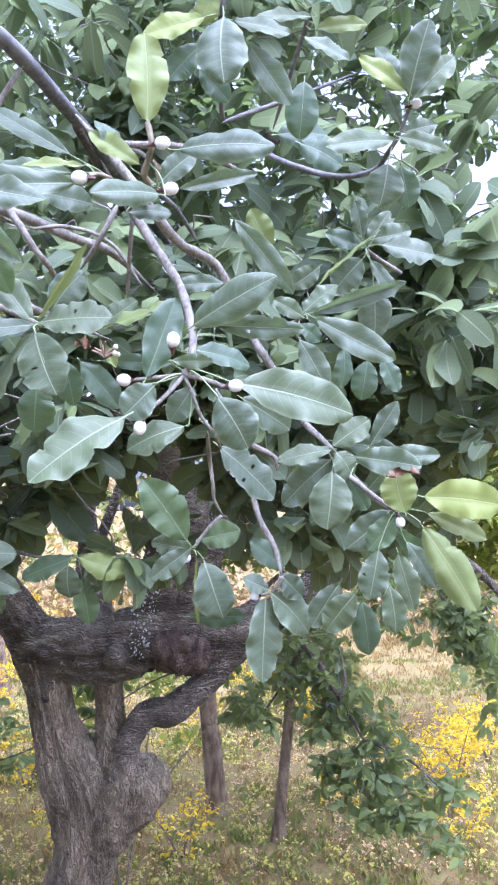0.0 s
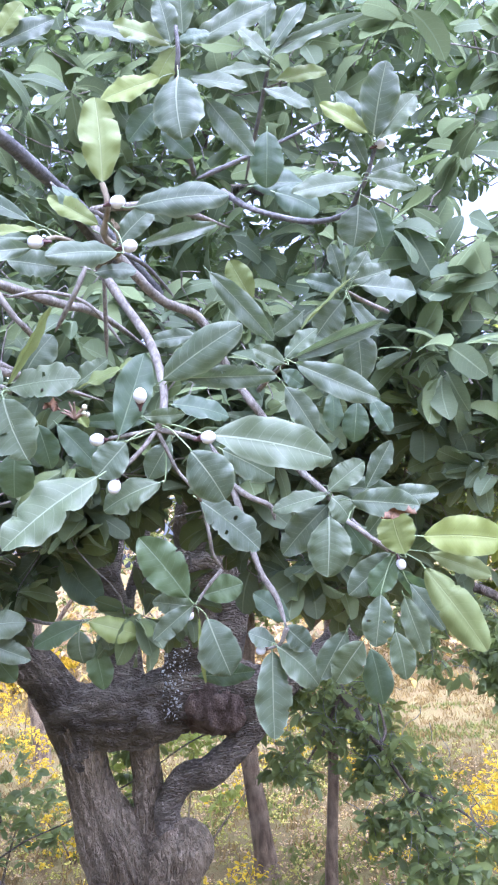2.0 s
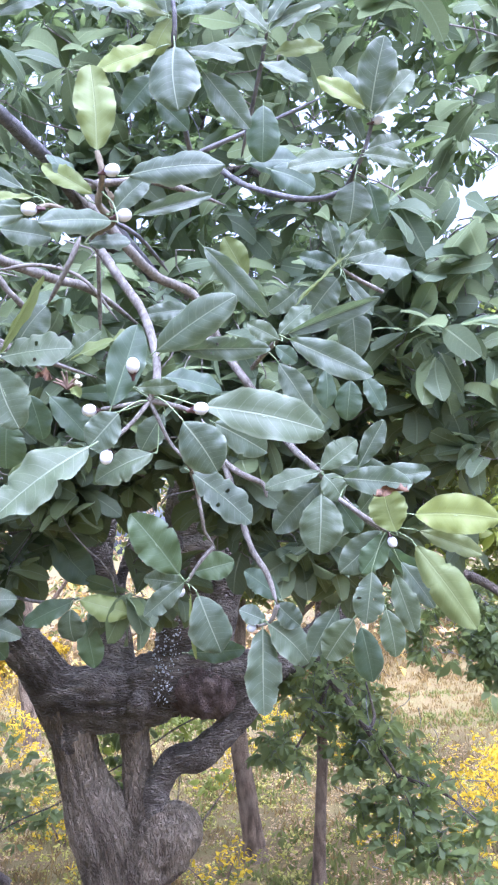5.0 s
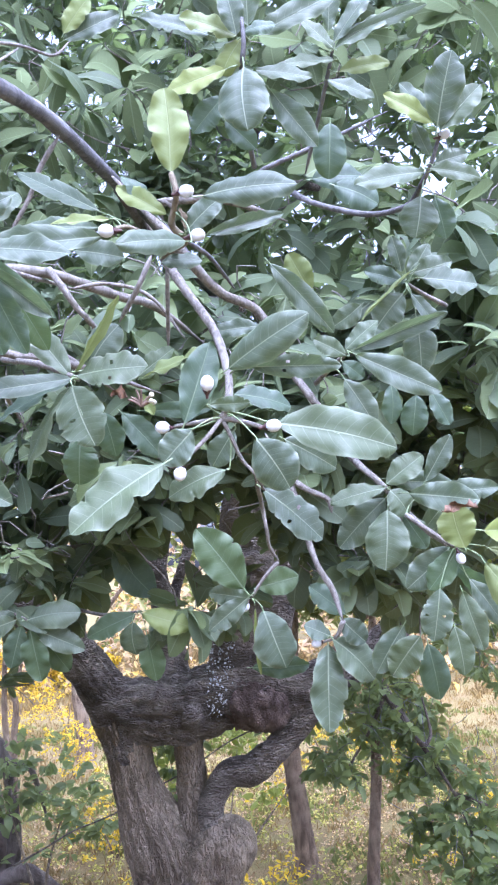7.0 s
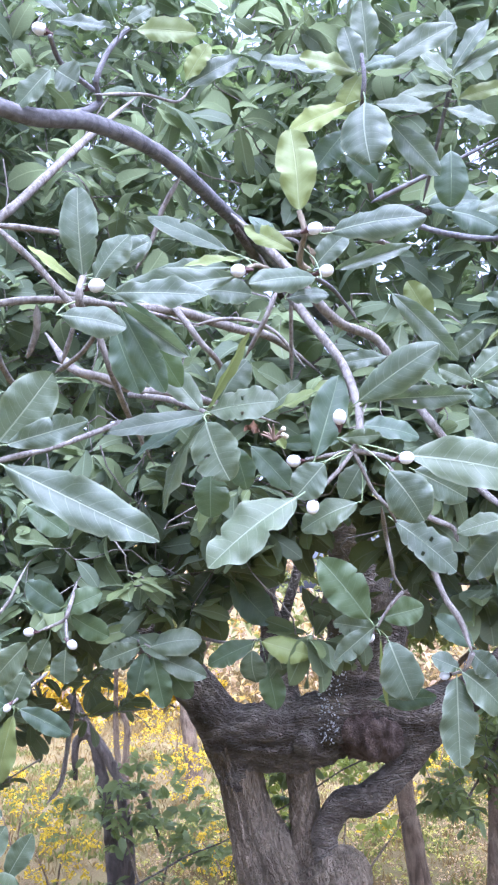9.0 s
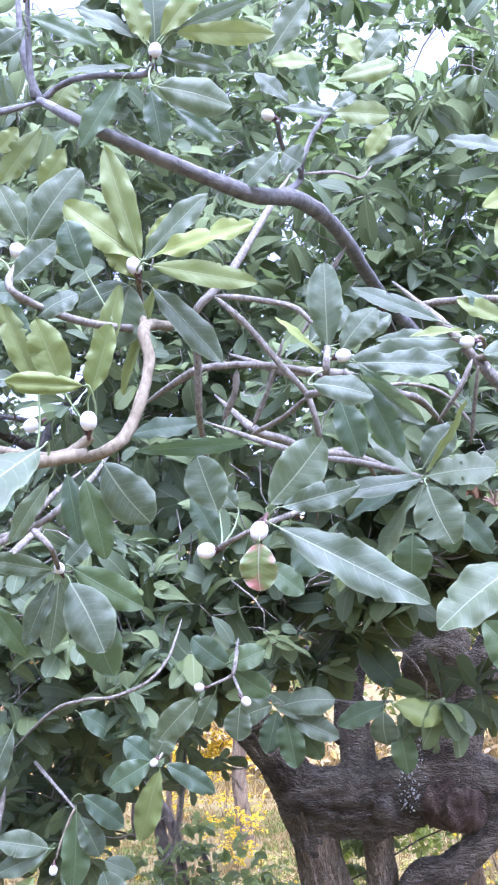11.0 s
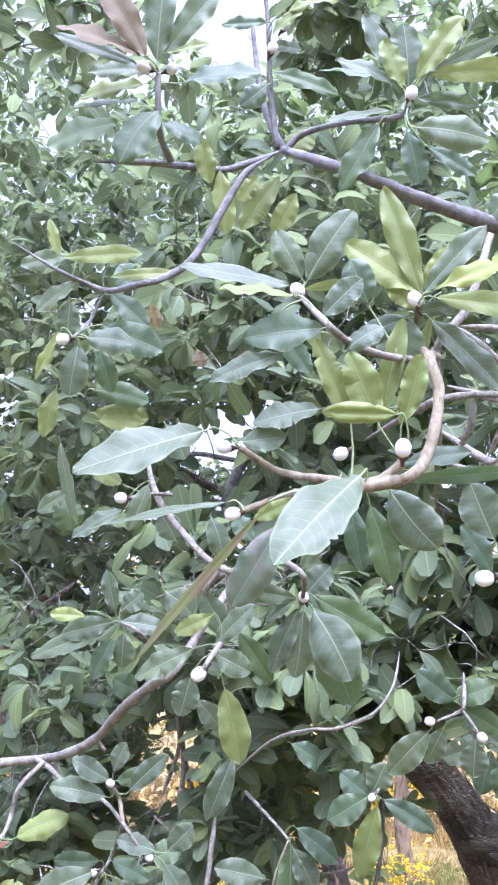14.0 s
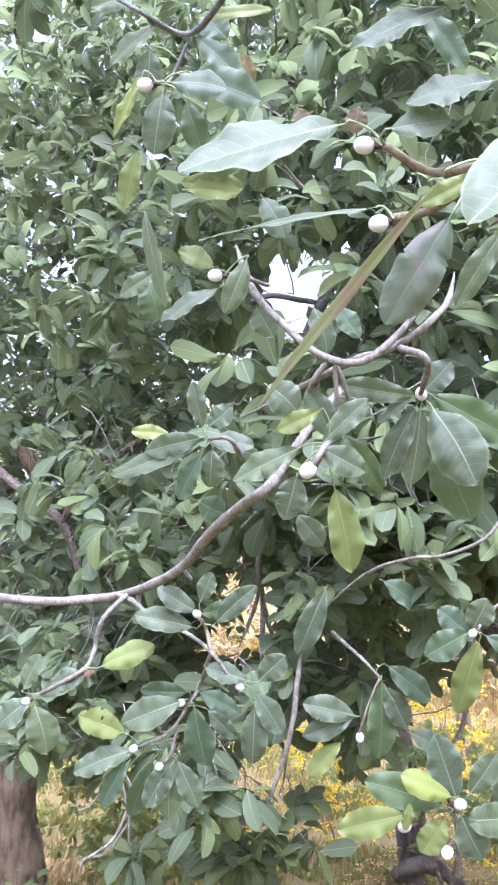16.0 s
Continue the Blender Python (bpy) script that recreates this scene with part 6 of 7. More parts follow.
leaf(t_rag, (-1.524, 1.525, 3.622), (-1.473, 1.532, 3.663), 0.053, 23, "g", 2)
leaf(t_rag, (-1.524, 1.542, 3.572), (-1.540, 1.561, 3.495), 0.060, 3, "g", 1)
leaf(t_rag, (-1.549, 1.535, 3.559), (-1.605, 1.543, 3.469), 0.053, -7, "d", 0)
leaf(t_rag, (-1.634, 1.538, 3.614), (-1.711, 1.503, 3.619), 0.035, -22, "y", 0)
leaf(t_rag, (-1.555, 1.575, 3.602), (-1.463, 1.618, 3.591), 0.054, 6, "g", 0)
leaf(t_rag, (-1.617, 1.650, 3.475), (-1.569, 1.679, 3.449), 0.061, 31, "d", 0)

# spray high over the grey branch
t_bow = twig(0.0066, 0.0044, (-0.876, 0.868, 4.235), (-0.912, 0.853, 4.202), (-0.942, 0.832, 4.125), (-0.955, 0.819, 4.082), (-0.973, 0.803, 4.039), (-1.001, 0.788, 4.013), (-1.031, 0.760, 3.992), (-1.304, 1.059, 4.181), (-1.369, 0.999, 4.206), (-1.444, 0.950, 4.257), mat=LIMB, free=True)
t_bow_b = twig(0.0035, 0.0028, (-1.304, 1.060, 4.177), (-1.344, 1.065, 4.112), (-1.306, 0.973, 4.046), mat=LIMB, free=True)
fig(t_bow_b, (-1.322, 0.968, 4.042), 0.0112, (-0.78, -0.59, -0.19))
leaf(t_bow_b, (-1.281, 0.984, 4.044), (-1.207, 1.020, 4.034), 0.057, 20, "g", 1)
leaf(t_bow_b, (-1.298, 0.982, 4.032), (-1.324, 1.000, 3.944), 0.057, -12, "g", 1)
leaf(t_bow_b, (-1.276, 1.030, 4.085), (-1.181, 1.084, 4.044), 0.063, 29, "d", 0)
leaf(t_bow_b, (-1.290, 1.038, 4.043), (-1.277, 1.069, 3.968), 0.042, 8, "d", 0)
leaf(t_bow_b, (-1.324, 1.078, 3.984), (-1.231, 1.124, 3.963), 0.054, 22, "d", 1)
leaf(t_bow_b, (-1.325, 0.962, 4.055), (-1.380, 0.967, 3.972), 0.027, -6, "y", 0)
leaf(t_bow_b, (-1.369, 1.038, 4.158), (-1.385, 1.056, 4.088), 0.046, -16, "g", 0)
leaf(t_bow, (-1.294, 1.065, 4.176), (-1.232, 1.113, 4.112), 0.048, 13, "d", 0)
leaf(t_bow, (-1.353, 1.033, 4.196), (-1.432, 1.018, 4.140), 0.044, -12, "g", 0)
leaf(t_bow, (-1.358, 1.015, 4.242), (-1.451, 0.980, 4.227), 0.040, -35, "g", 0)
leaf(t_bow, (-1.379, 1.008, 4.237), (-1.387, 0.978, 4.312), 0.022, 12, "y", 0)
leaf(t_bow, (-1.357, 0.996, 4.231), (-1.218, 1.052, 4.240), 0.037, 36, "y", 0)
leaf(t_bow, (-1.291, 1.056, 4.205), (-1.175, 1.102, 4.214), 0.026, 28, "y", 0)
leaf(t_bow, (-1.340, 1.106, 3.948), (-1.245, 1.150, 3.939), 0.050, 35, "y", 0)
leaf(t_bow, (-1.374, 1.026, 3.973), (-1.406, 1.042, 3.888), 0.038, -10, "y", 0)
leaf(t_bow, (-1.293, 1.160, 4.233), (-1.325, 1.131, 4.277), 0.058, -18, "d", 0)

# branch curving under the open gap
t_curve = twig(0.0075, 0.0053, (-1.397, 1.396, 3.957), (-1.326, 1.306, 3.861), (-1.291, 1.293, 3.802), (-1.225, 1.275, 3.733), (-1.152, 1.259, 3.670), (-1.079, 1.256, 3.649), (-1.026, 1.274, 3.689), (-0.996, 1.310, 3.746), (-1.005, 1.458, 3.829), free=True)
t_curve_b = twig(0.0053, 0.0044, (-1.136, 1.258, 3.660), (-1.168, 1.272, 3.631), (-1.196, 1.298, 3.604), free=True)
t_curve_b = twig(0.0044, 0.0035, (-1.128, 1.264, 3.653), (-1.132, 1.285, 3.606), (-1.143, 1.316, 3.553), free=True)
t_curve_b = twig(0.0044, 0.0035, (-1.124, 1.267, 3.651), (-1.120, 1.302, 3.609), (-1.127, 1.344, 3.567), free=True)
t_gap = twig(0.0264, 0.0176, (-2.111, 3.228, 4.147), (-2.028, 3.115, 4.309), (-1.944, 3.116, 4.485), (-1.813, 3.141, 4.661), (-1.706, 3.267, 4.844), (-1.519, 3.518, 5.158), mat=LIMB, name="branch", free=True)
t_gap = twig(0.0132, 0.0106, (-2.346, 3.036, 4.427), (-2.165, 3.002, 4.478), (-2.040, 3.070, 4.467), (-1.947, 3.123, 4.450), mat=LIMB, name="branch", free=True)

# forked old branch deep in the crown
t_old = twig(0.0240, 0.0180, (-4.30, 3.20, 4.28), (-3.73, 3.00, 3.91), (-3.35, 3.00, 3.66), (-3.19, 3.00, 3.57), (-3.12, 3.02, 3.44), (-3.10, 3.10, 3.25), mat=TWIG_OLD, name="branch")
t_old = twig(0.0200, 0.0140, (-3.18, 3.00, 3.55), (-3.06, 3.00, 3.70), (-2.94, 3.00, 3.81), (-2.80, 3.10, 3.95), mat=TWIG_OLD, name="branch")

# small fig above the grey branch
t_small = twig(0.0040, 0.0030, (-1.281, 1.314, 3.829), (-1.271, 1.210, 3.805), (-1.266, 1.127, 3.779))
fig(t_small, (-1.267, 1.104, 3.773), 0.0105, (-0.72, -0.69, -0.08))
leaf(t_small, (-1.221, 1.122, 3.798), (-1.259, 1.123, 3.715), 0.039, -27, "g", 1)
leaf(t_small, (-1.266, 1.110, 3.753), (-1.351, 1.079, 3.701), 0.037, -2, "g", 0)
leaf(t_small, (-1.359, 1.033, 3.868), (-1.341, 1.079, 3.722), 0.033, 24, "g", 7)
leaf(t_small, (-1.378, 1.099, 3.795), (-1.434, 1.080, 3.755), 0.034, -35, "g", 5)
leaf(t_small, (-1.420, 1.136, 3.793), (-1.409, 1.156, 3.733), 0.059, -5, "d", 1)
leaf(t_small, (-1.318, 1.181, 3.823), (-1.368, 1.148, 3.851), 0.040, -13, "y", 0)
leaf(t_small, (-1.321, 1.096, 3.927), (-1.247, 1.135, 3.926), 0.048, 19, "y", 0)
leaf(t_small, (-1.234, 1.197, 3.939), (-1.204, 1.228, 3.874), 0.055, -3, "g", 1)
leaf(t_small, (-1.245, 1.133, 4.174), (-1.234, 1.151, 4.126), 0.026, 4, "b", 0)
leaf(t_small, (-1.079, 1.240, 4.088), (-1.090, 1.245, 4.048), 0.040, -14, "b", 0)
leaf(t_small, (-1.169, 1.194, 4.086), (-1.161, 1.206, 4.053), 0.030, 8, "b", 0)
leaf(t_small, (-1.190, 1.318, 3.774), (-1.174, 1.345, 3.695), 0.051, -19, "g", 1)
leaf(t_small, (-1.280, 1.338, 3.737), (-1.304, 1.313, 3.788), 0.053, -13, "g", 0)
leaf(t_small, (-1.139, 1.410, 3.739), (-1.172, 1.380, 3.790), 0.048, 5, "d", 0)

# cluster of figs under the grey branch
t_under = twig(0.0070, 0.0040, (-1.991, 1.951, 3.258), (-1.981, 1.967, 3.210), (-1.883, 2.031, 3.159), (-1.677, 1.823, 3.130), (-1.629, 1.840, 3.066))
fig(t_under, (-1.612, 1.853, 3.051), 0.0104, (0.91, 0.18, -0.38))
t_under_b = twig(0.0060, 0.0040, (-1.677, 1.823, 3.130), (-1.734, 1.897, 3.171), (-1.735, 1.865, 3.206), mat=SHOOT)
fig(t_under_b, (-1.742, 1.858, 3.217), 0.0104, (-0.58, -0.75, 0.33))
leaf(t_under_b, (-1.757, 1.859, 3.184), (-1.883, 1.787, 3.210), 0.065, -7, "g", 0)
leaf(t_under_b, (-1.746, 1.854, 3.225), (-1.824, 1.800, 3.280), 0.057, -7, "g", 0)
leaf(t_under_b, (-1.732, 1.856, 3.248), (-1.699, 1.855, 3.320), 0.051, 3, "g", 0)
leaf(t_under_b, (-1.699, 1.885, 3.199), (-1.605, 1.912, 3.289), 0.057, 30, "g", 0)
leaf(t_under_b, (-1.783, 1.953, 3.216), (-1.702, 1.990, 3.232), 0.053, 37, "d", 0)
leaf(t_under, (-1.599, 1.856, 3.067), (-1.681, 1.807, 3.094), 0.054, 1, "g", 0)
leaf(t_under, (-1.569, 1.871, 3.068), (-1.509, 1.888, 3.127), 0.062, 29, "g", 0)
leaf(t_under, (-1.578, 1.875, 3.035), (-1.530, 1.923, 2.943), 0.062, -12, "g", 0)
leaf(t_under, (-1.585, 1.881, 2.995), (-1.600, 1.905, 2.867), 0.068, -1, "g", 1)
leaf(t_under, (-1.658, 1.950, 3.028), (-1.593, 1.977, 3.057), 0.071, 11, "d", 0)
t_under_c = twig(0.0060, 0.0035, (-1.692, 1.850, 3.128), (-1.812, 1.999, 3.027), (-1.815, 1.951, 2.982), (-1.837, 1.897, 2.919), (-1.906, 1.871, 2.880))
fig(t_under_c, (-1.921, 1.865, 2.874), 0.0104, (-0.72, -0.64, -0.26))
t_under_d = twig(0.0040, 0.0030, (-1.829, 1.922, 2.930), (-1.835, 1.910, 2.870), (-1.854, 1.908, 2.842))
fig(t_under_d, (-1.866, 1.904, 2.831), 0.0104, (-0.50, -0.46, -0.73))
fig(t_under_c, (-1.815, 1.915, 2.990), 0.0104, (-0.65, -0.58, -0.50))
leaf(t_under_c, (-1.806, 1.895, 2.996), (-1.945, 1.838, 2.935), 0.080, -16, "g", 0)
leaf(t_under_c, (-1.775, 1.915, 2.980), (-1.761, 1.958, 2.833), 0.080, 9, "d", 0)
leaf(t_under_c, (-1.744, 1.932, 2.975), (-1.684, 1.980, 2.907), 0.043, 17, "g", 2)
leaf(t_under_c, (-1.819, 1.941, 3.015), (-1.925, 1.886, 3.016), 0.058, -32, "d", 0)
leaf(t_under_c, (-1.786, 1.958, 3.015), (-1.704, 2.012, 2.969), 0.052, 7, "d", 0)
leaf(t_under_c, (-1.930, 1.861, 2.869), (-2.064, 1.807, 2.808), 0.066, -6, "g", 2)
leaf(t_under_c, (-1.939, 1.846, 2.913), (-2.041, 1.783, 2.953), 0.074, -29, "y", 3)
leaf(t_under_d, (-1.831, 1.918, 2.848), (-1.907, 1.908, 2.727), 0.066, -17, "g", 0)
leaf(t_under_d, (-1.838, 1.917, 2.840), (-1.857, 1.943, 2.692), 0.066, -17, "g", 3)
leaf(t_under_d, (-1.824, 1.923, 2.843), (-1.788, 1.970, 2.730), 0.060, -13, "g", 0)
leaf(t_under_d, (-1.945, 1.861, 2.840), (-2.008, 1.856, 2.725), 0.057, -16, "d", 0)
leaf(t_under_d, (-1.942, 1.982, 2.821), (-2.008, 1.984, 2.674), 0.060, -36, "d", 0)
t_under_e = twig(0.0070, 0.0050, (-2.018, 1.936, 3.258), (-2.051, 1.878, 3.192), (-2.080, 1.884, 3.106), (-2.021, 1.767, 3.068), (-2.122, 1.730, 3.006))
fig(t_under_e, (-2.156, 1.717, 2.986), 0.0104, (-0.73, -0.67, -0.17))
leaf(t_under_e, (-2.137, 1.730, 2.973), (-2.120, 1.769, 2.853), 0.086, -19, "g", 1)
leaf(t_under_e, (-2.122, 1.731, 3.001), (-2.032, 1.765, 3.054), 0.051, 17, "g", 0)
leaf(t_under_e, (-2.159, 1.708, 3.017), (-2.111, 1.712, 3.104), 0.057, 5, "g", 0)
leaf(t_under_e, (-1.977, 1.788, 3.079), (-1.855, 1.837, 3.137), 0.071, 5, "y", 1)
leaf(t_under_e, (-2.017, 1.773, 3.054), (-2.094, 1.738, 3.032), 0.057, -18, "g", 2)
leaf(t_under_e, (-2.009, 1.773, 3.068), (-2.004, 1.779, 3.055), 0.029, 10, "r", 0)
leaf(t_under_e, (-2.149, 1.720, 2.989), (-2.231, 1.695, 2.918), 0.071, -8, "g", 0)

# lowest sprays with long leaves
t_deep = twig(0.0060, 0.0040, (-1.625, 2.453, 3.160), (-1.499, 2.361, 3.098), (-1.436, 2.349, 3.046))
t_deep_b = twig(0.0040, 0.0032, (-1.436, 2.349, 3.046), (-1.470, 2.350, 2.972), (-1.492, 2.354, 2.906), mat=SHOOT)
fig(t_deep_b, (-1.491, 2.338, 2.882), 0.0125, (-0.03, -0.10, -0.99))
leaf(t_deep, (-1.433, 2.354, 3.034), (-1.455, 2.394, 2.822), 0.089, -26, "d", 0)
leaf(t_deep, (-1.424, 2.362, 3.019), (-1.381, 2.411, 2.909), 0.073, -1, "g", 0)
leaf(t_deep, (-1.412, 2.354, 3.078), (-1.312, 2.428, 2.987), 0.073, 5, "d", 0)
leaf(t_deep, (-1.508, 2.338, 2.940), (-1.634, 2.265, 2.969), 0.073, -14, "g", 0)
leaf(t_deep, (-1.514, 2.337, 2.931), (-1.642, 2.284, 2.876), 0.063, -22, "g", 0)
leaf(t_deep, (-1.548, 2.336, 2.862), (-1.638, 2.313, 2.765), 0.057, -6, "y", 0)
leaf(t_deep, (-1.474, 2.040, 3.283), (-1.548, 2.042, 3.120), 0.067, -24, "g", 0)
leaf(t_deep, (-1.406, 2.299, 3.312), (-1.314, 2.365, 3.237), 0.073, -4, "d", 0)
leaf(t_deep, (-1.313, 2.362, 3.252), (-1.198, 2.414, 3.285), 0.095, 28, "d", 0)
leaf(t_deep, (-1.371, 2.420, 2.896), (-1.291, 2.472, 2.852), 0.063, 2, "g", 0)
t_deep_c = twig(0.0070, 0.0050, (-1.161, 2.132, 2.631), (-1.145, 2.058, 2.735), (-1.138, 2.007, 2.816))
fig(t_deep_c, (-1.121, 1.991, 2.822), 0.0130, (0.98, 0.15, 0.14))
fig(t_deep_c, (-1.146, 1.972, 2.722), 0.0135, (-0.20, -0.60, -0.77))
fig(t_deep_c, (-1.234, 1.945, 2.770), 0.0138, (-0.73, -0.67, -0.17))
leaf(t_deep_c, (-1.134, 2.004, 2.835), (-1.167, 1.954, 2.970), 0.083, 7, "g", 0)
leaf(t_deep_c, (-1.105, 2.017, 2.843), (-1.045, 2.026, 2.933), 0.058, 21, "g", 0)
leaf(t_deep_c, (-1.139, 1.977, 2.840), (-1.232, 1.918, 2.885), 0.065, -1, "y", 1)
leaf(t_deep_c, (-1.173, 2.025, 2.808), (-1.325, 1.934, 2.857), 0.077, -15, "d", 0)
leaf(t_deep_c, (-1.111, 2.005, 2.787), (-1.021, 2.050, 2.795), 0.075, 24, "g", 3)
leaf(t_deep_c, (-1.225, 1.919, 2.802), (-1.360, 1.859, 2.761), 0.067, -29, "y", 0)
leaf(t_deep_c, (-1.071, 2.080, 2.799), (-1.006, 2.089, 2.901), 0.059, 23, "g", 0)
leaf(t_deep_c, (-1.212, 1.920, 2.826), (-1.228, 1.926, 2.766), 0.025, -26, "y", 0)
leaf(t_deep_c, (-1.121, 1.997, 2.799), (-1.085, 2.040, 2.702), 0.075, 10, "g", 0)
leaf(t_deep_c, (-1.155, 1.982, 2.786), (-1.206, 1.974, 2.712), 0.063, -21, "y", 0)
t_deep_d = twig(0.0097, 0.0070, (-1.444, 3.362, 3.132), (-1.401, 3.195, 2.962), (-1.421, 3.165, 2.810), (-1.451, 3.106, 2.750), free=True)
t_deep_d = twig(0.0088, 0.0070, (-1.758, 2.518, 3.084), (-1.756, 2.486, 2.985), (-1.756, 2.456, 2.874), (-1.801, 2.467, 2.731), (-1.891, 2.468, 2.537), free=True)

# thin bare twigs hanging low
t_hangers = twig(0.0053, 0.0035, (-2.141, 2.139, 2.743), (-2.130, 2.158, 2.678), (-2.176, 2.155, 2.563), (-2.216, 2.119, 2.519), (-2.254, 2.081, 2.492), free=True)
t_hangers = twig(0.0044, 0.0031, (-2.164, 2.154, 2.722), (-2.139, 2.162, 2.629), (-2.144, 2.178, 2.532), free=True)
t_hangers = twig(0.0044, 0.0031, (-2.140, 2.166, 2.605), (-2.200, 2.151, 2.514), (-2.260, 2.123, 2.493), (-2.277, 2.123, 2.447), free=True)


# ---- the crown's openings to the sky ----
def opening(a, b, r0, r1):
    OPENINGS.append((np.array(a), np.array(b), r0, r1))


opening((-1.49, 1.85, 4.03), (-3.71, 6.38, 5.79), 0.15, 0.36)
opening((0.59, 2.14, 4.29), (2.0, 7.27, 6.41), 0.13, 0.27)
opening((0.36, 2.13, 4.37), (1.21, 7.24, 6.66), 0.1, 0.17)
opening((-0.25, 1.84, 4.94), (-0.23, 6.51, 8.58), 0.12, 0.25)
opening((-0.33, 1.98, 4.87), (-1.21, 6.67, 8.42), 0.1, 0.17)
opening((-1.19, 1.41, 5.07), (-3.07, 5.27, 9.08), 0.15, 0.38)
opening((-1.65, 1.29, 4.83), (-4.66, 4.88, 8.25), 0.1, 0.2)
opening((-1.27, 1.69, 4.13), (-3.37, 6.24, 5.87), 0.1, 0.17)
opening((-0.42, 2.52, 3.48), (-0.97, 5.51, 3.57), 0.12, 0.26)
opening((-0.26, 2.43, 3.50), (-0.66, 5.53, 3.64), 0.15, 0.34)
opening((-0.14, 2.56, 3.43), (-0.35, 5.60, 3.46), 0.09, 0.2)
opening((0.68, 2.69, 3.79), (1.84, 7.36, 4.43), 0.08, 0.3)
opening((0.72, 2.7, 4.06), (1.95, 7.9, 5.5), 0.06, 0.24)
opening((-1.48, 1.65, 3.35), (-2.17, 2.85, 3.31), 0.14, 0.17)
opening((-1.49, 1.68, 3.25), (-2.18, 2.89, 3.15), 0.14, 0.17)


def twiglets(parent, centres, seed, mat, long=(0.12, 0.34), thick=0.0026):
    """A thin bent twig behind each leaf tuft, all in one mesh."""
    rng = np.random.default_rng(seed)
    n = len(centres)
    way = rng.normal(0, 0.6, (n, 3)) + np.array((0, 0.5, 0.4))
    way /= np.linalg.norm(way, axis=1)[:, None]
    size = rng.uniform(*long, n)
    bend = rng.normal(0, 0.04, (n, 3))
    a = np.cross(way, (0.2, 0.3, 0.9))
    a /= np.linalg.norm(a, axis=1)[:, None]
    b = np.cross(way, a)
    verts = np.zeros((n, 6, 3, 3))
    for i, f in enumerate(np.linspace(0, 1, 6)):
        mid = centres + way * (size * f)[:, None] + bend * (4 * f * (1 - f)) + np.roll(bend, 1, axis=0) * (0.6 * math.sin(6.283 * f))
        for k in range(3):
            r = thick * (0.7 + 0.8 * f)
            verts[:, i, k] = mid + (a * math.cos(2.1 * k) + b * math.sin(2.1 * k)) * r
    quads = [(i * 3 + k, i * 3 + (k + 1) % 3, i * 3 + 3 + (k + 1) % 3, i * 3 + 3 + k) for i in range(5) for k in range(3)]
    faces = (np.arange(n)[:, None, None] * 18 + np.array(quads)[None]).reshape(-1, 4)
    off = np.array(parent.matrix_world.translation)
    return part("brushwood", mesh("brushwood", verts.reshape(-1, 3) - off, [tuple(q) for q in faces.tolist()], [mat]), parent, "", "stuff")


def crown(parent, mat, seed, puffs, label="", wood=None, **how):
    """Leaf tufts with their twigs in several puffs of a crown."""
    pts = np.concatenate([puff(n, c, h, seed + i) for i, (n, c, h) in enumerate(puffs)])
    foliage(parent, pts, mat, seed, label, **how)
    return twiglets(parent, pts[::2] if wood is None else pts, seed + 99, wood or LIMB)


# ---- fig tree: crown ----
crown(fig_tree, MASS, 100, steps=7, wood=TWIG, long=(0.11, 0.185), puffs=[
    (288, (0.3, 2.95, 4.85), (2.0, 0.65, 1.25)), (95, (0.72, 2.7, 4.08), (0.55, 0.45, 0.42)), (112, (-0.1, 2.8, 4.0), (0.7, 0.5, 0.42)), (56, (-0.3, 2.65, 3.75), (0.45, 0.3, 0.25)), (60, (-0.75, 3.0, 3.55), (0.75, 0.45, 0.25)), (94, (-1.25, 2.9, 3.88), (0.75, 0.5, 0.36)), (50, (0.35, 3.0, 3.55), (0.5, 0.4, 0.28)), (20, (-0.40, 3.00, 4.82), (0.16, 0.12, 0.13))], label="leafy crown in tufts at the twig ends")
# rear layers: darker leaf colour holds the crown's own shade
crown(fig_tree, MASS_SHADED, 140, steps=7, puffs=[(805, (0.6, 4.1, 5.1), (2.9, 1.0, 1.55)), (690, (0.5, 5.7, 5.7), (3.9, 1.2, 2.0)), (483, (-0.3, 4.3, 7.1), (2.6, 1.2, 1.1))])
crown(fig_tree, MASS_SHADED, 160, steps=4, long=(0.09, 0.15), puffs=[(420, (-0.8, 8.0, 6.4), (3.2, 1.0, 2.6)), (600, (-4.2, 7.6, 6.4), (3.2, 1.1, 3.0)), (500, (0.2, 6.6, 8.9), (3.4, 1.2, 1.5)), (450, (-3.6, 6.2, 8.9), (2.6, 1.2, 1.5))])
crown(fig_tree, MASS_SHADED, 170, steps=4, long=(0.1, 0.16), puffs=[(900, (-3.4, 9.2, 7.6), (3.6, 0.9, 3.0)), (700, (0.6, 9.3, 7.8), (2.6, 0.9, 2.8)), (320, (-6.4, 6.9, 9.4), (1.8, 1.0, 1.8))])
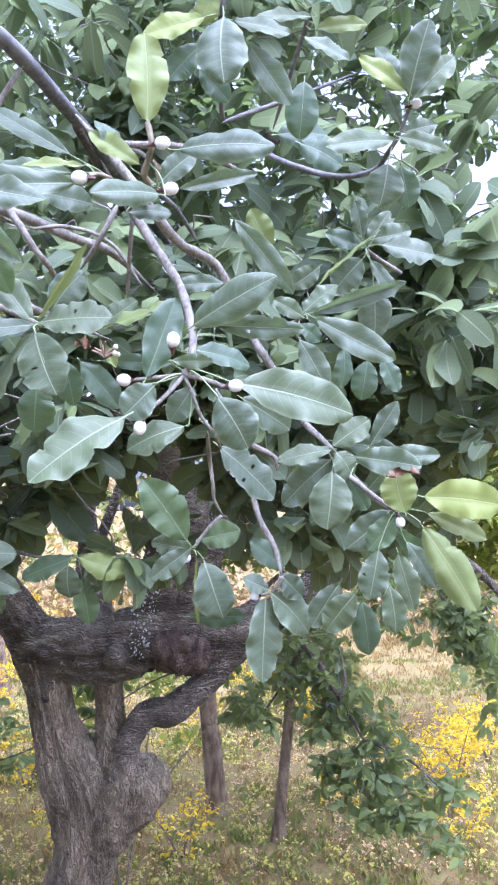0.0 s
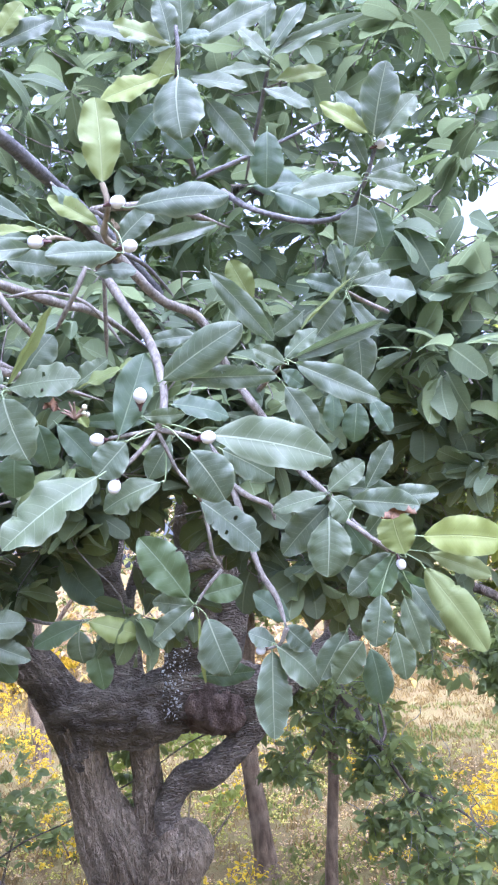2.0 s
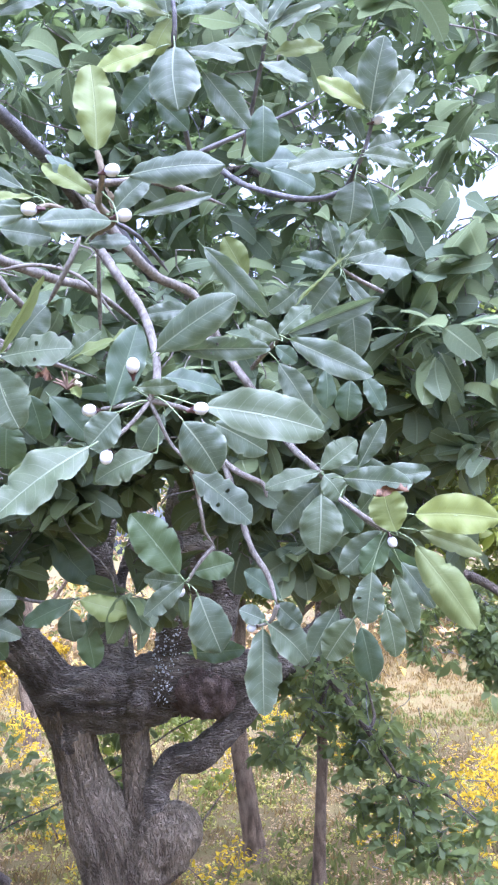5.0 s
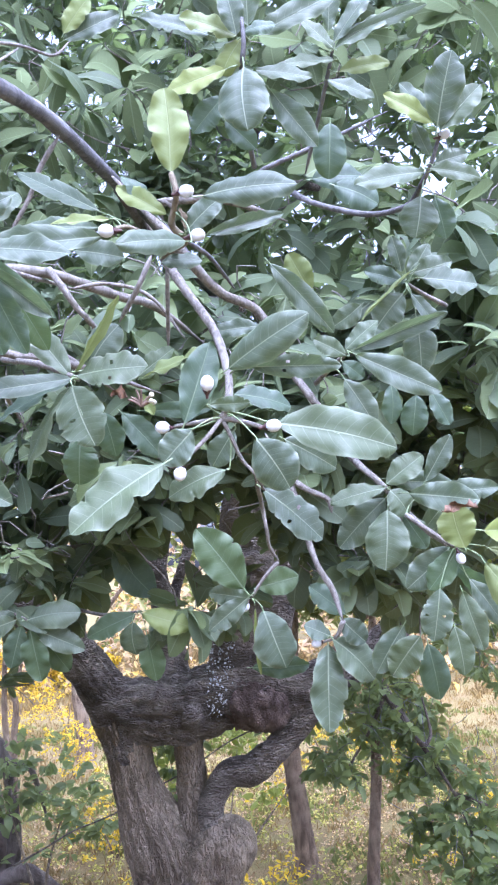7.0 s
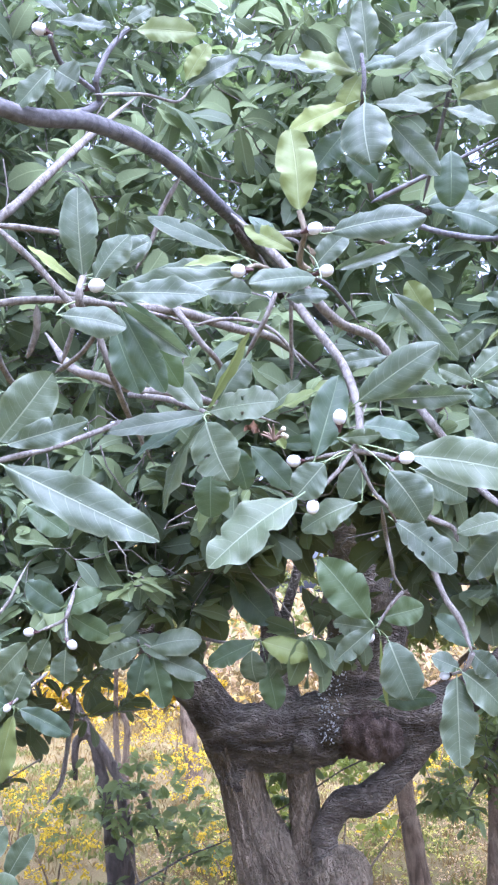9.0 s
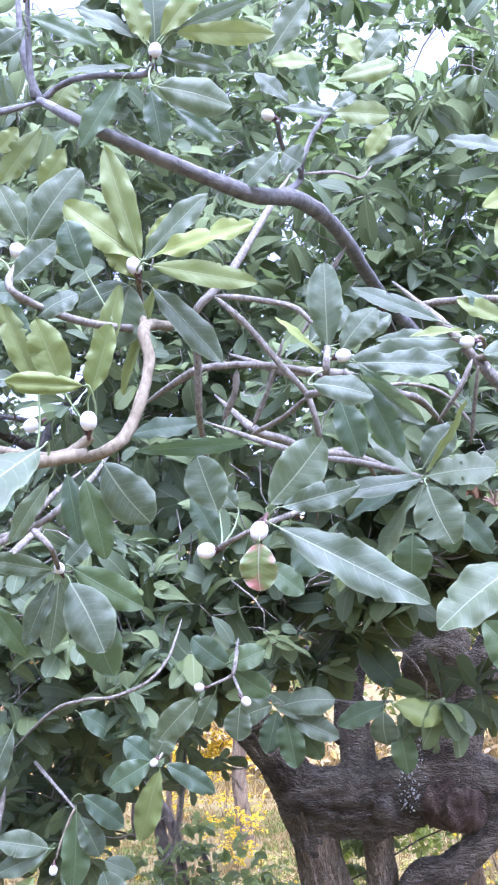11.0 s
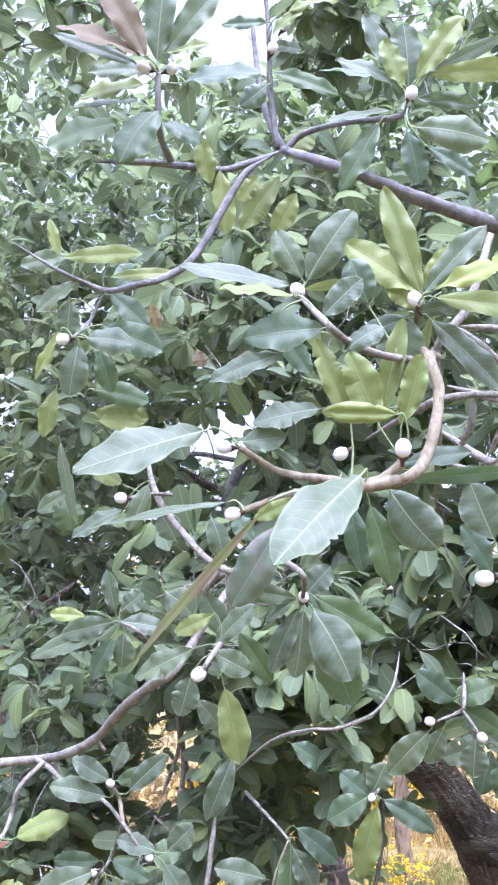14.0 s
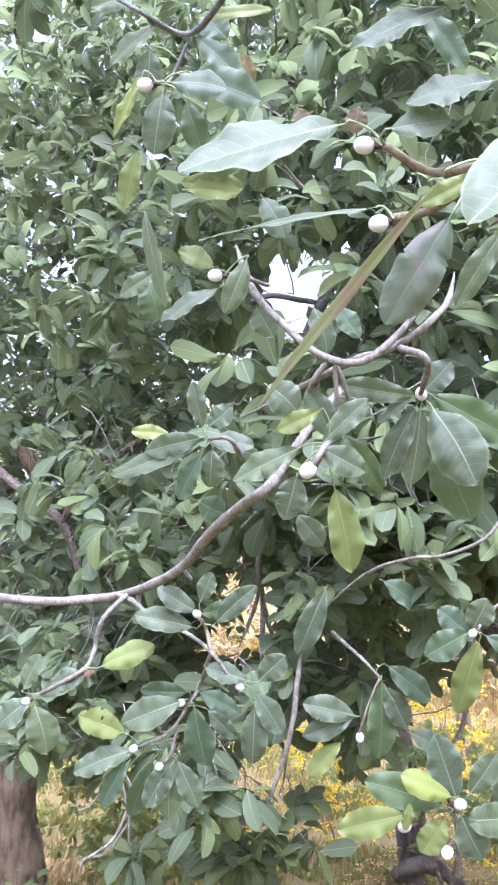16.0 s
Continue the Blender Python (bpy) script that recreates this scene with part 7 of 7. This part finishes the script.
crown(fig_tree, MASS, 180, steps=7, wood=TWIG, puffs=[
    (325, (-1.9, 2.9, 4.45), (1.2, 0.7, 1.35)), (900, (-3.0, 4.1, 4.6), (1.9, 1.2, 1.7)), (188, (-2.7, 3.1, 3.2), (1.2, 0.6, 0.55)), (125, (-1.35, 2.75, 3.5), (0.65, 0.45, 0.45)), (80, (-2.5, 2.95, 2.92), (1.0, 0.6, 0.26)), (46, (-1.98, 2.7, 2.85), (0.48, 0.4, 0.26)), (162, (-3.8, 3.9, 2.7), (1.2, 0.8, 0.5)), (28, (-1.46, 2.51, 6.18), (0.4, 0.3, 0.25)), (500, (-2.3, 3.6, 6.2), (2.3, 1.1, 1.1)), (375, (-4.6, 4.4, 6.5), (1.8, 1.2, 1.4)), (34, (-2.27, 2.01, 5.93), (0.7, 0.45, 0.4))])
crown(fig_tree, MASS, 260, steps=7, wood=TWIG, long=(0.09, 0.16), puffs=[(9, (-2.55, 2.9, 2.24), (0.25, 0.2, 0.1)), (9, (-2.15, 2.9, 2.36), (0.22, 0.2, 0.1)), (5, (-1.9, 2.75, 2.5), (0.15, 0.15, 0.08))])
crown(fig_tree, YOUNG, 280, steps=7, wood=TWIG, long=(0.07, 0.125), puffs=[(34, (1.0, 3.5, 4.1), (0.34, 0.3, 0.42)), (16, (0.85, 3.3, 3.75), (0.28, 0.25, 0.2))])
crown(fig_tree, SMALL, 220, [(20, (-0.2, 7.4, 2.05), (0.5, 0.3, 0.25)), (20, (-1.2, 7.4, 1.95), (0.3, 0.2, 0.4))], long=(0.09, 0.15), droop=0.8)
crown(fig_tree, SMALL, 240, [(122, (0.83, 6.9, 1.68), (0.42, 0.3, 0.5)), (42, (0.49, 6.9, 2.28), (0.3, 0.25, 0.3)), (42, (0.3, 6.9, 2.56), (0.34, 0.25, 0.26)), (11, (0.1, 6.85, 1.94), (0.26, 0.2, 0.16)), (32, (1.05, 6.9, 1.2), (0.28, 0.25, 0.24)), (15, (1.43, 6.9, 1.36), (0.28, 0.2, 0.13)), (8, (1.52, 6.9, 1.0), (0.2, 0.2, 0.13)),
                            (81, (1.75, 7.0, 2.35), (0.36, 0.3, 0.5)), (70, (1.43, 7.0, 2.75), (0.45, 0.3, 0.3)), (70, (1.33, 7.53, 2.95), (0.5, 0.4, 0.35))], label="dark leaves hanging in sprays over the meadow", long=(0.08, 0.15), leaves=(5, 9), droop=0.9)
for ends in (((0.2, 6.95, 2.85), (0.41, 6.85, 2.5), (0.56, 6.8, 2.26), (0.74, 6.8, 1.97)),  ((0.8, 7.2, 3.3), (1.6, 7.1, 3.2), (2.1, 7.0, 2.7), (2.2, 7.0, 2.1)),
             ((-0.5, 5.8, 5.5), (-0.3, 4.8, 5.6), (0.0, 3.8, 5.2), (0.1, 3.0, 4.8)), ((0.2, 6.9, 4.4), (0.6, 5.8, 5.0), (0.9, 4.6, 5.0), (1.1, 3.4, 4.5)),
             ((-0.5, 6.3, 4.6), (-0.55, 5.0, 4.8), (-0.45, 3.6, 4.6), (-0.48, 2.3, 4.52)), ((-1.66, 6.9, 4.5), (-1.6, 6.0, 4.7), (-1.62, 4.5, 4.6), (-1.7, 3.2, 4.3)),
             ((-2.5, 6.6, 4.0), (-2.7, 5.4, 4.2), (-2.7, 4.2, 4.0), (-2.5, 3.0, 3.5)), ((-2.5, 6.6, 4.0), (-3.0, 5.6, 4.8), (-3.3, 4.4, 5.0), (-3.0, 3.4, 4.9)), ((-0.5, 5.8, 5.5), (-0.2, 5.2, 6.4), (0.3, 4.6, 6.8))):
    stem("branch", TWIG_OLD, fig_tree, "", tube(ends, [0.06, 0.04, 0.026, 0.012][-len(ends):], 10, 7, 0.08, 12.0))

for ends in (((0.66, 6.8, 2.1), (0.72, 6.85, 2.2), (0.68, 6.9, 2.45)), ((0.62, 6.82, 2.15), (0.86, 6.88, 1.75), (1.0, 6.9, 1.35)), ((0.86, 6.88, 1.75), (1.2, 6.9, 1.6), (1.45, 6.9, 1.38)), ((0.41, 6.85, 2.5), (0.25, 6.85, 2.2), (0.08, 6.85, 1.96))):
    stem("twig", TWIG_OLD, fig_tree, "", tube(ends, [0.016, 0.011, 0.006], 8, 7, 0.1, 20.0))

# pale lichen on the upright limb
rng = random.Random(4)
off = fig_tree.matrix_world.translation
spots = [v for v in lichen_limb.data.vertices if v.normal.y < -0.5 and 2.42 < v.co.z < 3.25 and abs(v.co.x + off.x - (-0.9 + 0.2 * (v.co.z - 2.5))) < 0.09]
for _ in range(420):
    v = rng.choice(spots)
    if rng.random() > 1.25 - 1.9 * abs(v.co.z - 2.64) and rng.random() > 0.3:
        continue
    n = Vector(v.normal)
    a = n.cross((0, 0, 1)).normalized()
    b = n.cross(a)
    c = v.co + a * rng.gauss(0, 0.022) + b * rng.gauss(0, 0.03) + n * 0.006
    r, k = 0.002 + 0.007 * rng.random() ** 2.4, 6
    ring = [c + a * (r * rng.uniform(0.6, 1.25) * math.cos(6.283 * i / k)) + b * (r * rng.uniform(0.6, 1.4) * math.sin(6.283 * i / k)) for i in range(k)]
    verts = [*ring, *[q - n * 0.02 for q in ring]]
    faces = [tuple(range(k)), *[(i, (i + 1) % k, k + (i + 1) % k, k + i) for i in range(k)]]
    part("lichen_patch", mesh("lichen_patch", verts, faces, [LICHEN], smooth=False), fig_tree, "pale grey lichen")


# ---- other trees ----
def tree(at, label, trunk_pts, radii, puffs, mat, seed, bark=BARK_FAR, long=(0.1, 0.17), limbs=()):
    base = thing("tree", at, label, "tree", "trees of the meadow")
    bpy.context.view_layer.update()
    stem("trunk", bark, base, "", tube(trunk_pts, radii, 14, 6, 0.08, 6.0))
    for pts, r in limbs:
        stem("limb", bark, base, "", tube(pts, [r, r * 0.7, r * 0.4][:max(2, len(pts))], 9, 5, 0.08, 9.0))
    if puffs:
        crown(base, mat, seed, puffs, long=long)
    return base


tree((-6.7, 6.75, 0), "old tree with a thick brown trunk and dense green leaves", [(-6.75, 6.75, -0.2), (-6.65, 6.75, 0.5), (-6.75, 6.7, 1.2), (-6.6, 6.7, 2.2), (-6.3, 6.6, 3.4), (-5.9, 6.5, 4.6)], [0.34, 0.26, 0.22, 0.18, 0.13, 0.08],
     [(1400, (-5.4, 5.9, 4.5), (2.3, 1.6, 2.1)), (420, (-4.6, 4.6, 3.1), (1.4, 1.0, 0.9)), (200, (-4.82, 4.63, 4.66), (0.9, 0.6, 0.7))], MASS, 300, BARK_FAR, long=(0.08, 0.14), limbs=(([(-6.6, 6.7, 2.2), (-5.6, 6.0, 3.0), (-4.6, 5.0, 3.3)], 0.1), ([(-6.4, 6.6, 3.0), (-5.4, 6.0, 4.4), (-4.4, 5.4, 5.2)], 0.1), ([(-6.65, 6.72, 1.90), (-4.59, 4.12, 4.05), (-4.15, 4.09, 3.73), (-3.81, 4.07, 3.97), (-3.54, 4.15, 4.18)], 0.06)))
tree((-0.45, 10.6, 0), "slim tree with a reddish-brown trunk flared at the ground", [(-0.42, 10.6, -0.1), (-0.45, 10.6, 0.25), (-0.5, 10.6, 0.8), (-0.56, 10.62, 1.5), (-0.5, 10.65, 2.4), (-0.4, 10.7, 3.6)], [0.19, 0.125, 0.105, 0.1, 0.09, 0.06],
     [(260, (-0.3, 10.8, 4.0), (1.7, 1.0, 1.2))], OLIVE, 330, limbs=(([(-0.52, 10.62, 1.9), (0.1, 10.6, 2.6), (0.8, 10.6, 3.2)], 0.05),))
tree((0.28, 9.7, 0), "young leaning tree with a thin brown trunk", [(0.27, 9.7, -0.1), (0.28, 9.7, 0.2), (0.34, 9.7, 0.8), (0.4, 9.72, 1.4), (0.42, 9.75, 2.3), (0.5, 9.8, 3.2)], [0.11, 0.07, 0.06, 0.055, 0.05, 0.035],
     [(170, (0.7, 9.9, 3.6), (1.3, 0.8, 1.0)), (70, (0.5, 9.3, 1.9), (0.6, 0.4, 0.5))], OLIVE, 340)
tree((-5.1, 17.6, 0), "distant tree with a slim brown trunk", [(-5.1, 17.6, -0.1), (-5.1, 17.6, 0.4), (-5.2, 17.6, 1.4), (-5.15, 17.6, 2.8), (-5.3, 17.6, 4.2)], [0.22, 0.16, 0.14, 0.12, 0.08],
     [(320, (-5.2, 17.8, 5.0), (2.6, 1.6, 1.5))], OLIVE, 350, limbs=(([(-5.15, 17.6, 2.0), (-4.6, 17.5, 2.9), (-4.0, 17.4, 3.6)], 0.07),))
tree((4.2, 13.5, 0), "distant green tree beyond the meadow", [(4.2, 13.5, -0.1), (4.15, 13.5, 1.0), (4.2, 13.5, 2.4), (4.0, 13.5, 4.0)], [0.22, 0.16, 0.13, 0.08],
     [(1300, (3.4, 13.5, 5.0), (2.5, 1.6, 2.8))], OLIVE, 360)
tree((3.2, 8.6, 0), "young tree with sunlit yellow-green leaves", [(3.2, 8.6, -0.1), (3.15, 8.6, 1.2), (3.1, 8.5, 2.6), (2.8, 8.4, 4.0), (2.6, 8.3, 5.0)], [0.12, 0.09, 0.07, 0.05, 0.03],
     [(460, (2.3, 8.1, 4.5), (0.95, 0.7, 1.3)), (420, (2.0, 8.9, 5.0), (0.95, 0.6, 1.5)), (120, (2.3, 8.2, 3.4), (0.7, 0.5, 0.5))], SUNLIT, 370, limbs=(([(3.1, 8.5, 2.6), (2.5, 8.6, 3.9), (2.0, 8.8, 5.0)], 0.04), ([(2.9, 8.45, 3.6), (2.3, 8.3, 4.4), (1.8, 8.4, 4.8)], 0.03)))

tree((-5.2, 14.0, 0), "slender crooked young tree with a pale brown trunk", [(-5.2, 14, -0.1), (-5.22, 14, 0.6), (-5.2, 14, 1.15), (-5.17, 14, 1.6), (-5.24, 14, 1.85), (-5.1, 14, 2.2), (-5.0, 14, 3.2)], [0.09, 0.065, 0.055, 0.05, 0.05, 0.045, 0.03],
     [(90, (-5.0, 14.0, 3.6), (0.9, 0.6, 0.6))], OLIVE, 380)
tree((-5.5, 14.6, 0), "thin straight young tree with a pale brown trunk", [(-5.5, 14.6, -0.1), (-5.55, 14.6, 0.8), (-5.6, 14.6, 1.6), (-5.55, 14.6, 3.0)], [0.07, 0.055, 0.05, 0.03],
     [(70, (-5.6, 14.6, 3.5), (0.8, 0.5, 0.6))], OLIVE, 390)


# ---- shrubs ----
def shrub(name, at, label, puffs, mat, seed, stems, category="shrub", group="", bark=BARK, long=(0.06, 0.12), thick=0.03, leaves=(6, 10)):
    base = thing(name, at, label, category, group)
    bpy.context.view_layer.update()
    for pts in stems:
        stem("stem", bark, base, "", tube(pts, [thick, thick * 0.7, thick * 0.15][:max(2, min(3, len(pts)))], 10, 6, 0.16, 9.0))
    if puffs:
        pts = np.concatenate([puff(n, c, h, seed + i) for i, (n, c, h) in enumerate(puffs)])
        foliage(base, pts, mat, seed, "", long=long, leaves=leaves, droop=0.2)
    return base


stump = thing("dead_stump", (-3.85, 10.1, 0), "charred leaning stump with bare forked stems", "stump")
bpy.context.view_layer.update()
for name, points, radii in (
        ("stem", [(-4.45, 10.1, 2.5), (-4.17, 10.1, 2.02), (-4.07, 10.1, 1.64), (-3.99, 10.1, 1.23), (-3.92, 10.1, 0.8), (-3.85, 10.1, 0.35), (-3.82, 10.1, -0.1)], [0.05, 0.06, 0.065, 0.075, 0.09, 0.13, 0.17]),
        ("stem", [(-3.88, 10.05, 1.74), (-3.85, 10.05, 1.62), (-3.78, 10.05, 1.24), (-3.72, 10.05, 0.81), (-3.76, 10.08, 0.34)], [0.025, 0.045, 0.055, 0.07, 0.1]),
        ("stem", [(-4.2, 10.1, 2.1), (-3.98, 10.08, 1.79), (-3.8, 10.06, 1.51), (-3.54, 10.05, 1.41), (-3.42, 10.05, 1.13), (-3.34, 10.05, 0.86)], [0.055, 0.06, 0.04, 0.032, 0.026, 0.012]),
        ("stem", [(-4.15, 10.1, 2.0), (-4.28, 10.1, 2.02), (-4.38, 10.1, 1.92), (-4.39, 10.1, 1.52)], [0.04, 0.045, 0.045, 0.03]),
        ("fallen_log", [(-3.95, 9.9, 0.14), (-3.7, 9.85, 0.3), (-3.45, 9.85, 0.32), (-3.1, 9.9, 0.1)], [0.07, 0.1, 0.09, 0.04])):
    stem(name, TWIG_OLD, stump, "", tube(points, radii, 14, 7, 0.16, 9.0))
shrub("green_shrub", (-3.3, 9.7, 0), "green leafy shrub beside the charred stump", [(44, (-3.1, 9.7, 0.85), (0.8, 0.4, 0.75)), (24, (-4.1, 9.9, 1.2), (0.8, 0.3, 0.6)), (16, (-3.3, 9.7, 1.6), (0.5, 0.3, 0.25))], SMALL, 410, [[(-3.3, 9.7, -0.05), (-3.2, 9.7, 0.5), (-3.0, 9.7, 1.1)], [(-3.3, 9.7, 0), (-3.5, 9.7, 0.6), (-3.7, 9.7, 1.2)]], thick=0.02, long=(0.1, 0.19), leaves=(4, 8))
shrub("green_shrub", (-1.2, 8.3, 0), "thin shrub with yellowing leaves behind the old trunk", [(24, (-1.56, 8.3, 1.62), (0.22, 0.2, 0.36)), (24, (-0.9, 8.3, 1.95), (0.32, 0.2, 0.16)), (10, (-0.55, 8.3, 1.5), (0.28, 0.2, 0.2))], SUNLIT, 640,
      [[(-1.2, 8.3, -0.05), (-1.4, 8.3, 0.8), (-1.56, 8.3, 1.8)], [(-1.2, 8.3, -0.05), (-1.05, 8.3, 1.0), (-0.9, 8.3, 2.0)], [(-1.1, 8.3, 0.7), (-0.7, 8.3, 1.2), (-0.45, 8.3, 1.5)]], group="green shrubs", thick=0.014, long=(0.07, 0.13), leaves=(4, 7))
shrub("green_shrub", (-5.2, 6.6, rise(-5.2, 6.6)), "tangled shrub with olive and browning leaves on the slope", [(150, (-5.2, 6.6, 1.25), (1.0, 0.4, 0.5)), (60, (-4.2, 6.5, 1.35), (0.5, 0.3, 0.3))], OLIVE, 650,
      [[(-5.2, 6.6, rise(-5.2, 6.6) - 0.05), (-5.3, 6.6, 0.9), (-5.6, 6.6, 1.6)], [(-5.2, 6.6, rise(-5.2, 6.6) - 0.05), (-5.0, 6.6, 0.9), (-4.4, 6.5, 1.5)]], group="green shrubs", thick=0.025, long=(0.06, 0.11))
for i, (x, y, h, w) in enumerate(((-4.2, 4.95, 1.05, 0.6), (-5.0, 5.6, 0.9, 0.8), (-6.1, 8.2, 0.9, 0.8))):
    shrub("green_shrub", (x, y, rise(x, y)), "low green shrub with broad leaves on the slope", [(120, (x, y, rise(x, y) + h * 0.65), (w, 0.5, h * 0.5))], SMALL, 610 + i,
          [[(x, y, rise(x, y) - 0.05), (x + 0.1, y, rise(x, y) + h * 0.5), (x + 0.3, y, rise(x, y) + h)], [(x, y, rise(x, y) - 0.05), (x - 0.15, y, rise(x, y) + h * 0.4), (x - 0.4, y, rise(x, y) + h * 0.9)]], group="green shrubs", thick=0.02, long=(0.08, 0.14))
yellow_sites = [(2.8, 12.0, 0.6, 130), (3.4, 12.8, 0.7, 120), (1.05, 14.8, 0.8, 170), (-0.3, 16.5, 0.9, 150), (1.0, 10.8, 0.35, 26), (3.6, 10.6, 0.6, 60), (2.3, 10.4, 0.9, 110), (-0.75, 9.2, 0.5, 30), (-1.9, 9.5, 0.5, 34), (-4.8, 16.0, 0.7, 120), (-4.9, 10.6, 0.8, 80), (-2.9, 11.4, 0.6, 80), (-0.9, 13.5, 0.6, 36), (2.2, 9.4, 0.4, 26), (-6.0, 9.4, 0.7, 70), (-6.4, 12.5, 0.9, 90), (-7.4, 20.0, 1.2, 170), (-6.4, 20.6, 1.2, 170)]
for i, (x, y, h, n) in enumerate(yellow_sites):
    shrub("yellow_bush", (x, y, 0), "bush with bright yellow flowers and olive leaves on the meadow", [(n, (x, y, h * 0.75), (h * 0.95, 0.5, h * 0.7))], YELLOW, 430 + i,
          [[(x, y, -0.05), (x + 0.1, y, h * 0.6), (x + 0.25, y, h * 1.2)], [(x, y, -0.05), (x - 0.15, y, h * 0.5), (x - 0.4, y, h)]], "bush", "yellow bushes", BARK_FAR, thick=0.015, long=(0.04, 0.075))
for i in range(6):
    x = -15.5 + 1.35 * i
    y = 29.5 + 1.5 * math.sin(i * 1.7)
    shrub("yellow_bush", (x, y, 0), "bush in full yellow flower at the meadow's far edge", [(220, (x, y, 0.7), (1.1, 0.8, 0.8))], YELLOW, 470 + i, [[(x, y, -0.05), (x + 0.2, y, 0.8), (x + 0.3, y, 1.4)]], "bush", "yellow bushes", BARK_FAR, thick=0.03, long=(0.12, 0.22))

# ---- far woods ----
def woods(name, label, mat, n, seed, near, far, low, high, long, spread=1.15):
    rng = np.random.default_rng(seed)
    pts = []
    while len(pts) < n:
        a, r, z = rng.uniform(-spread, spread * 0.75), rng.uniform(near, far), rng.uniform(low, high)
        x, y = r * math.sin(a), r * math.cos(a)
        if noise.noise(Vector((x * 0.16, y * 0.16, z * 0.22 + seed))) > -0.3 + 0.03 * z:
            pts.append((x, y, rise(x, y) + z))
    base = thing(name, (0, far, 0), label, "woods", kind="stuff")
    bpy.context.view_layer.update()
    foliage(base, np.array(pts), mat, seed, "", long=long, leaves=(5, 8), steps=3)
    return base


woods("far_woods", "tan and yellowing woods beyond the meadow", WOODS, 9000, 501, 27, 38, 0.3, 9.5, (0.15, 0.32))
woods("far_woods", "golden woods beyond the meadow", GOLD, 1300, 503, 24, 34, 0.2, 6.0, (0.12, 0.28))
woods("far_woods", "olive green woods beyond the meadow", OLIVE, 3600, 502, 36, 48, 1.0, 14.0, (0.35, 0.65))
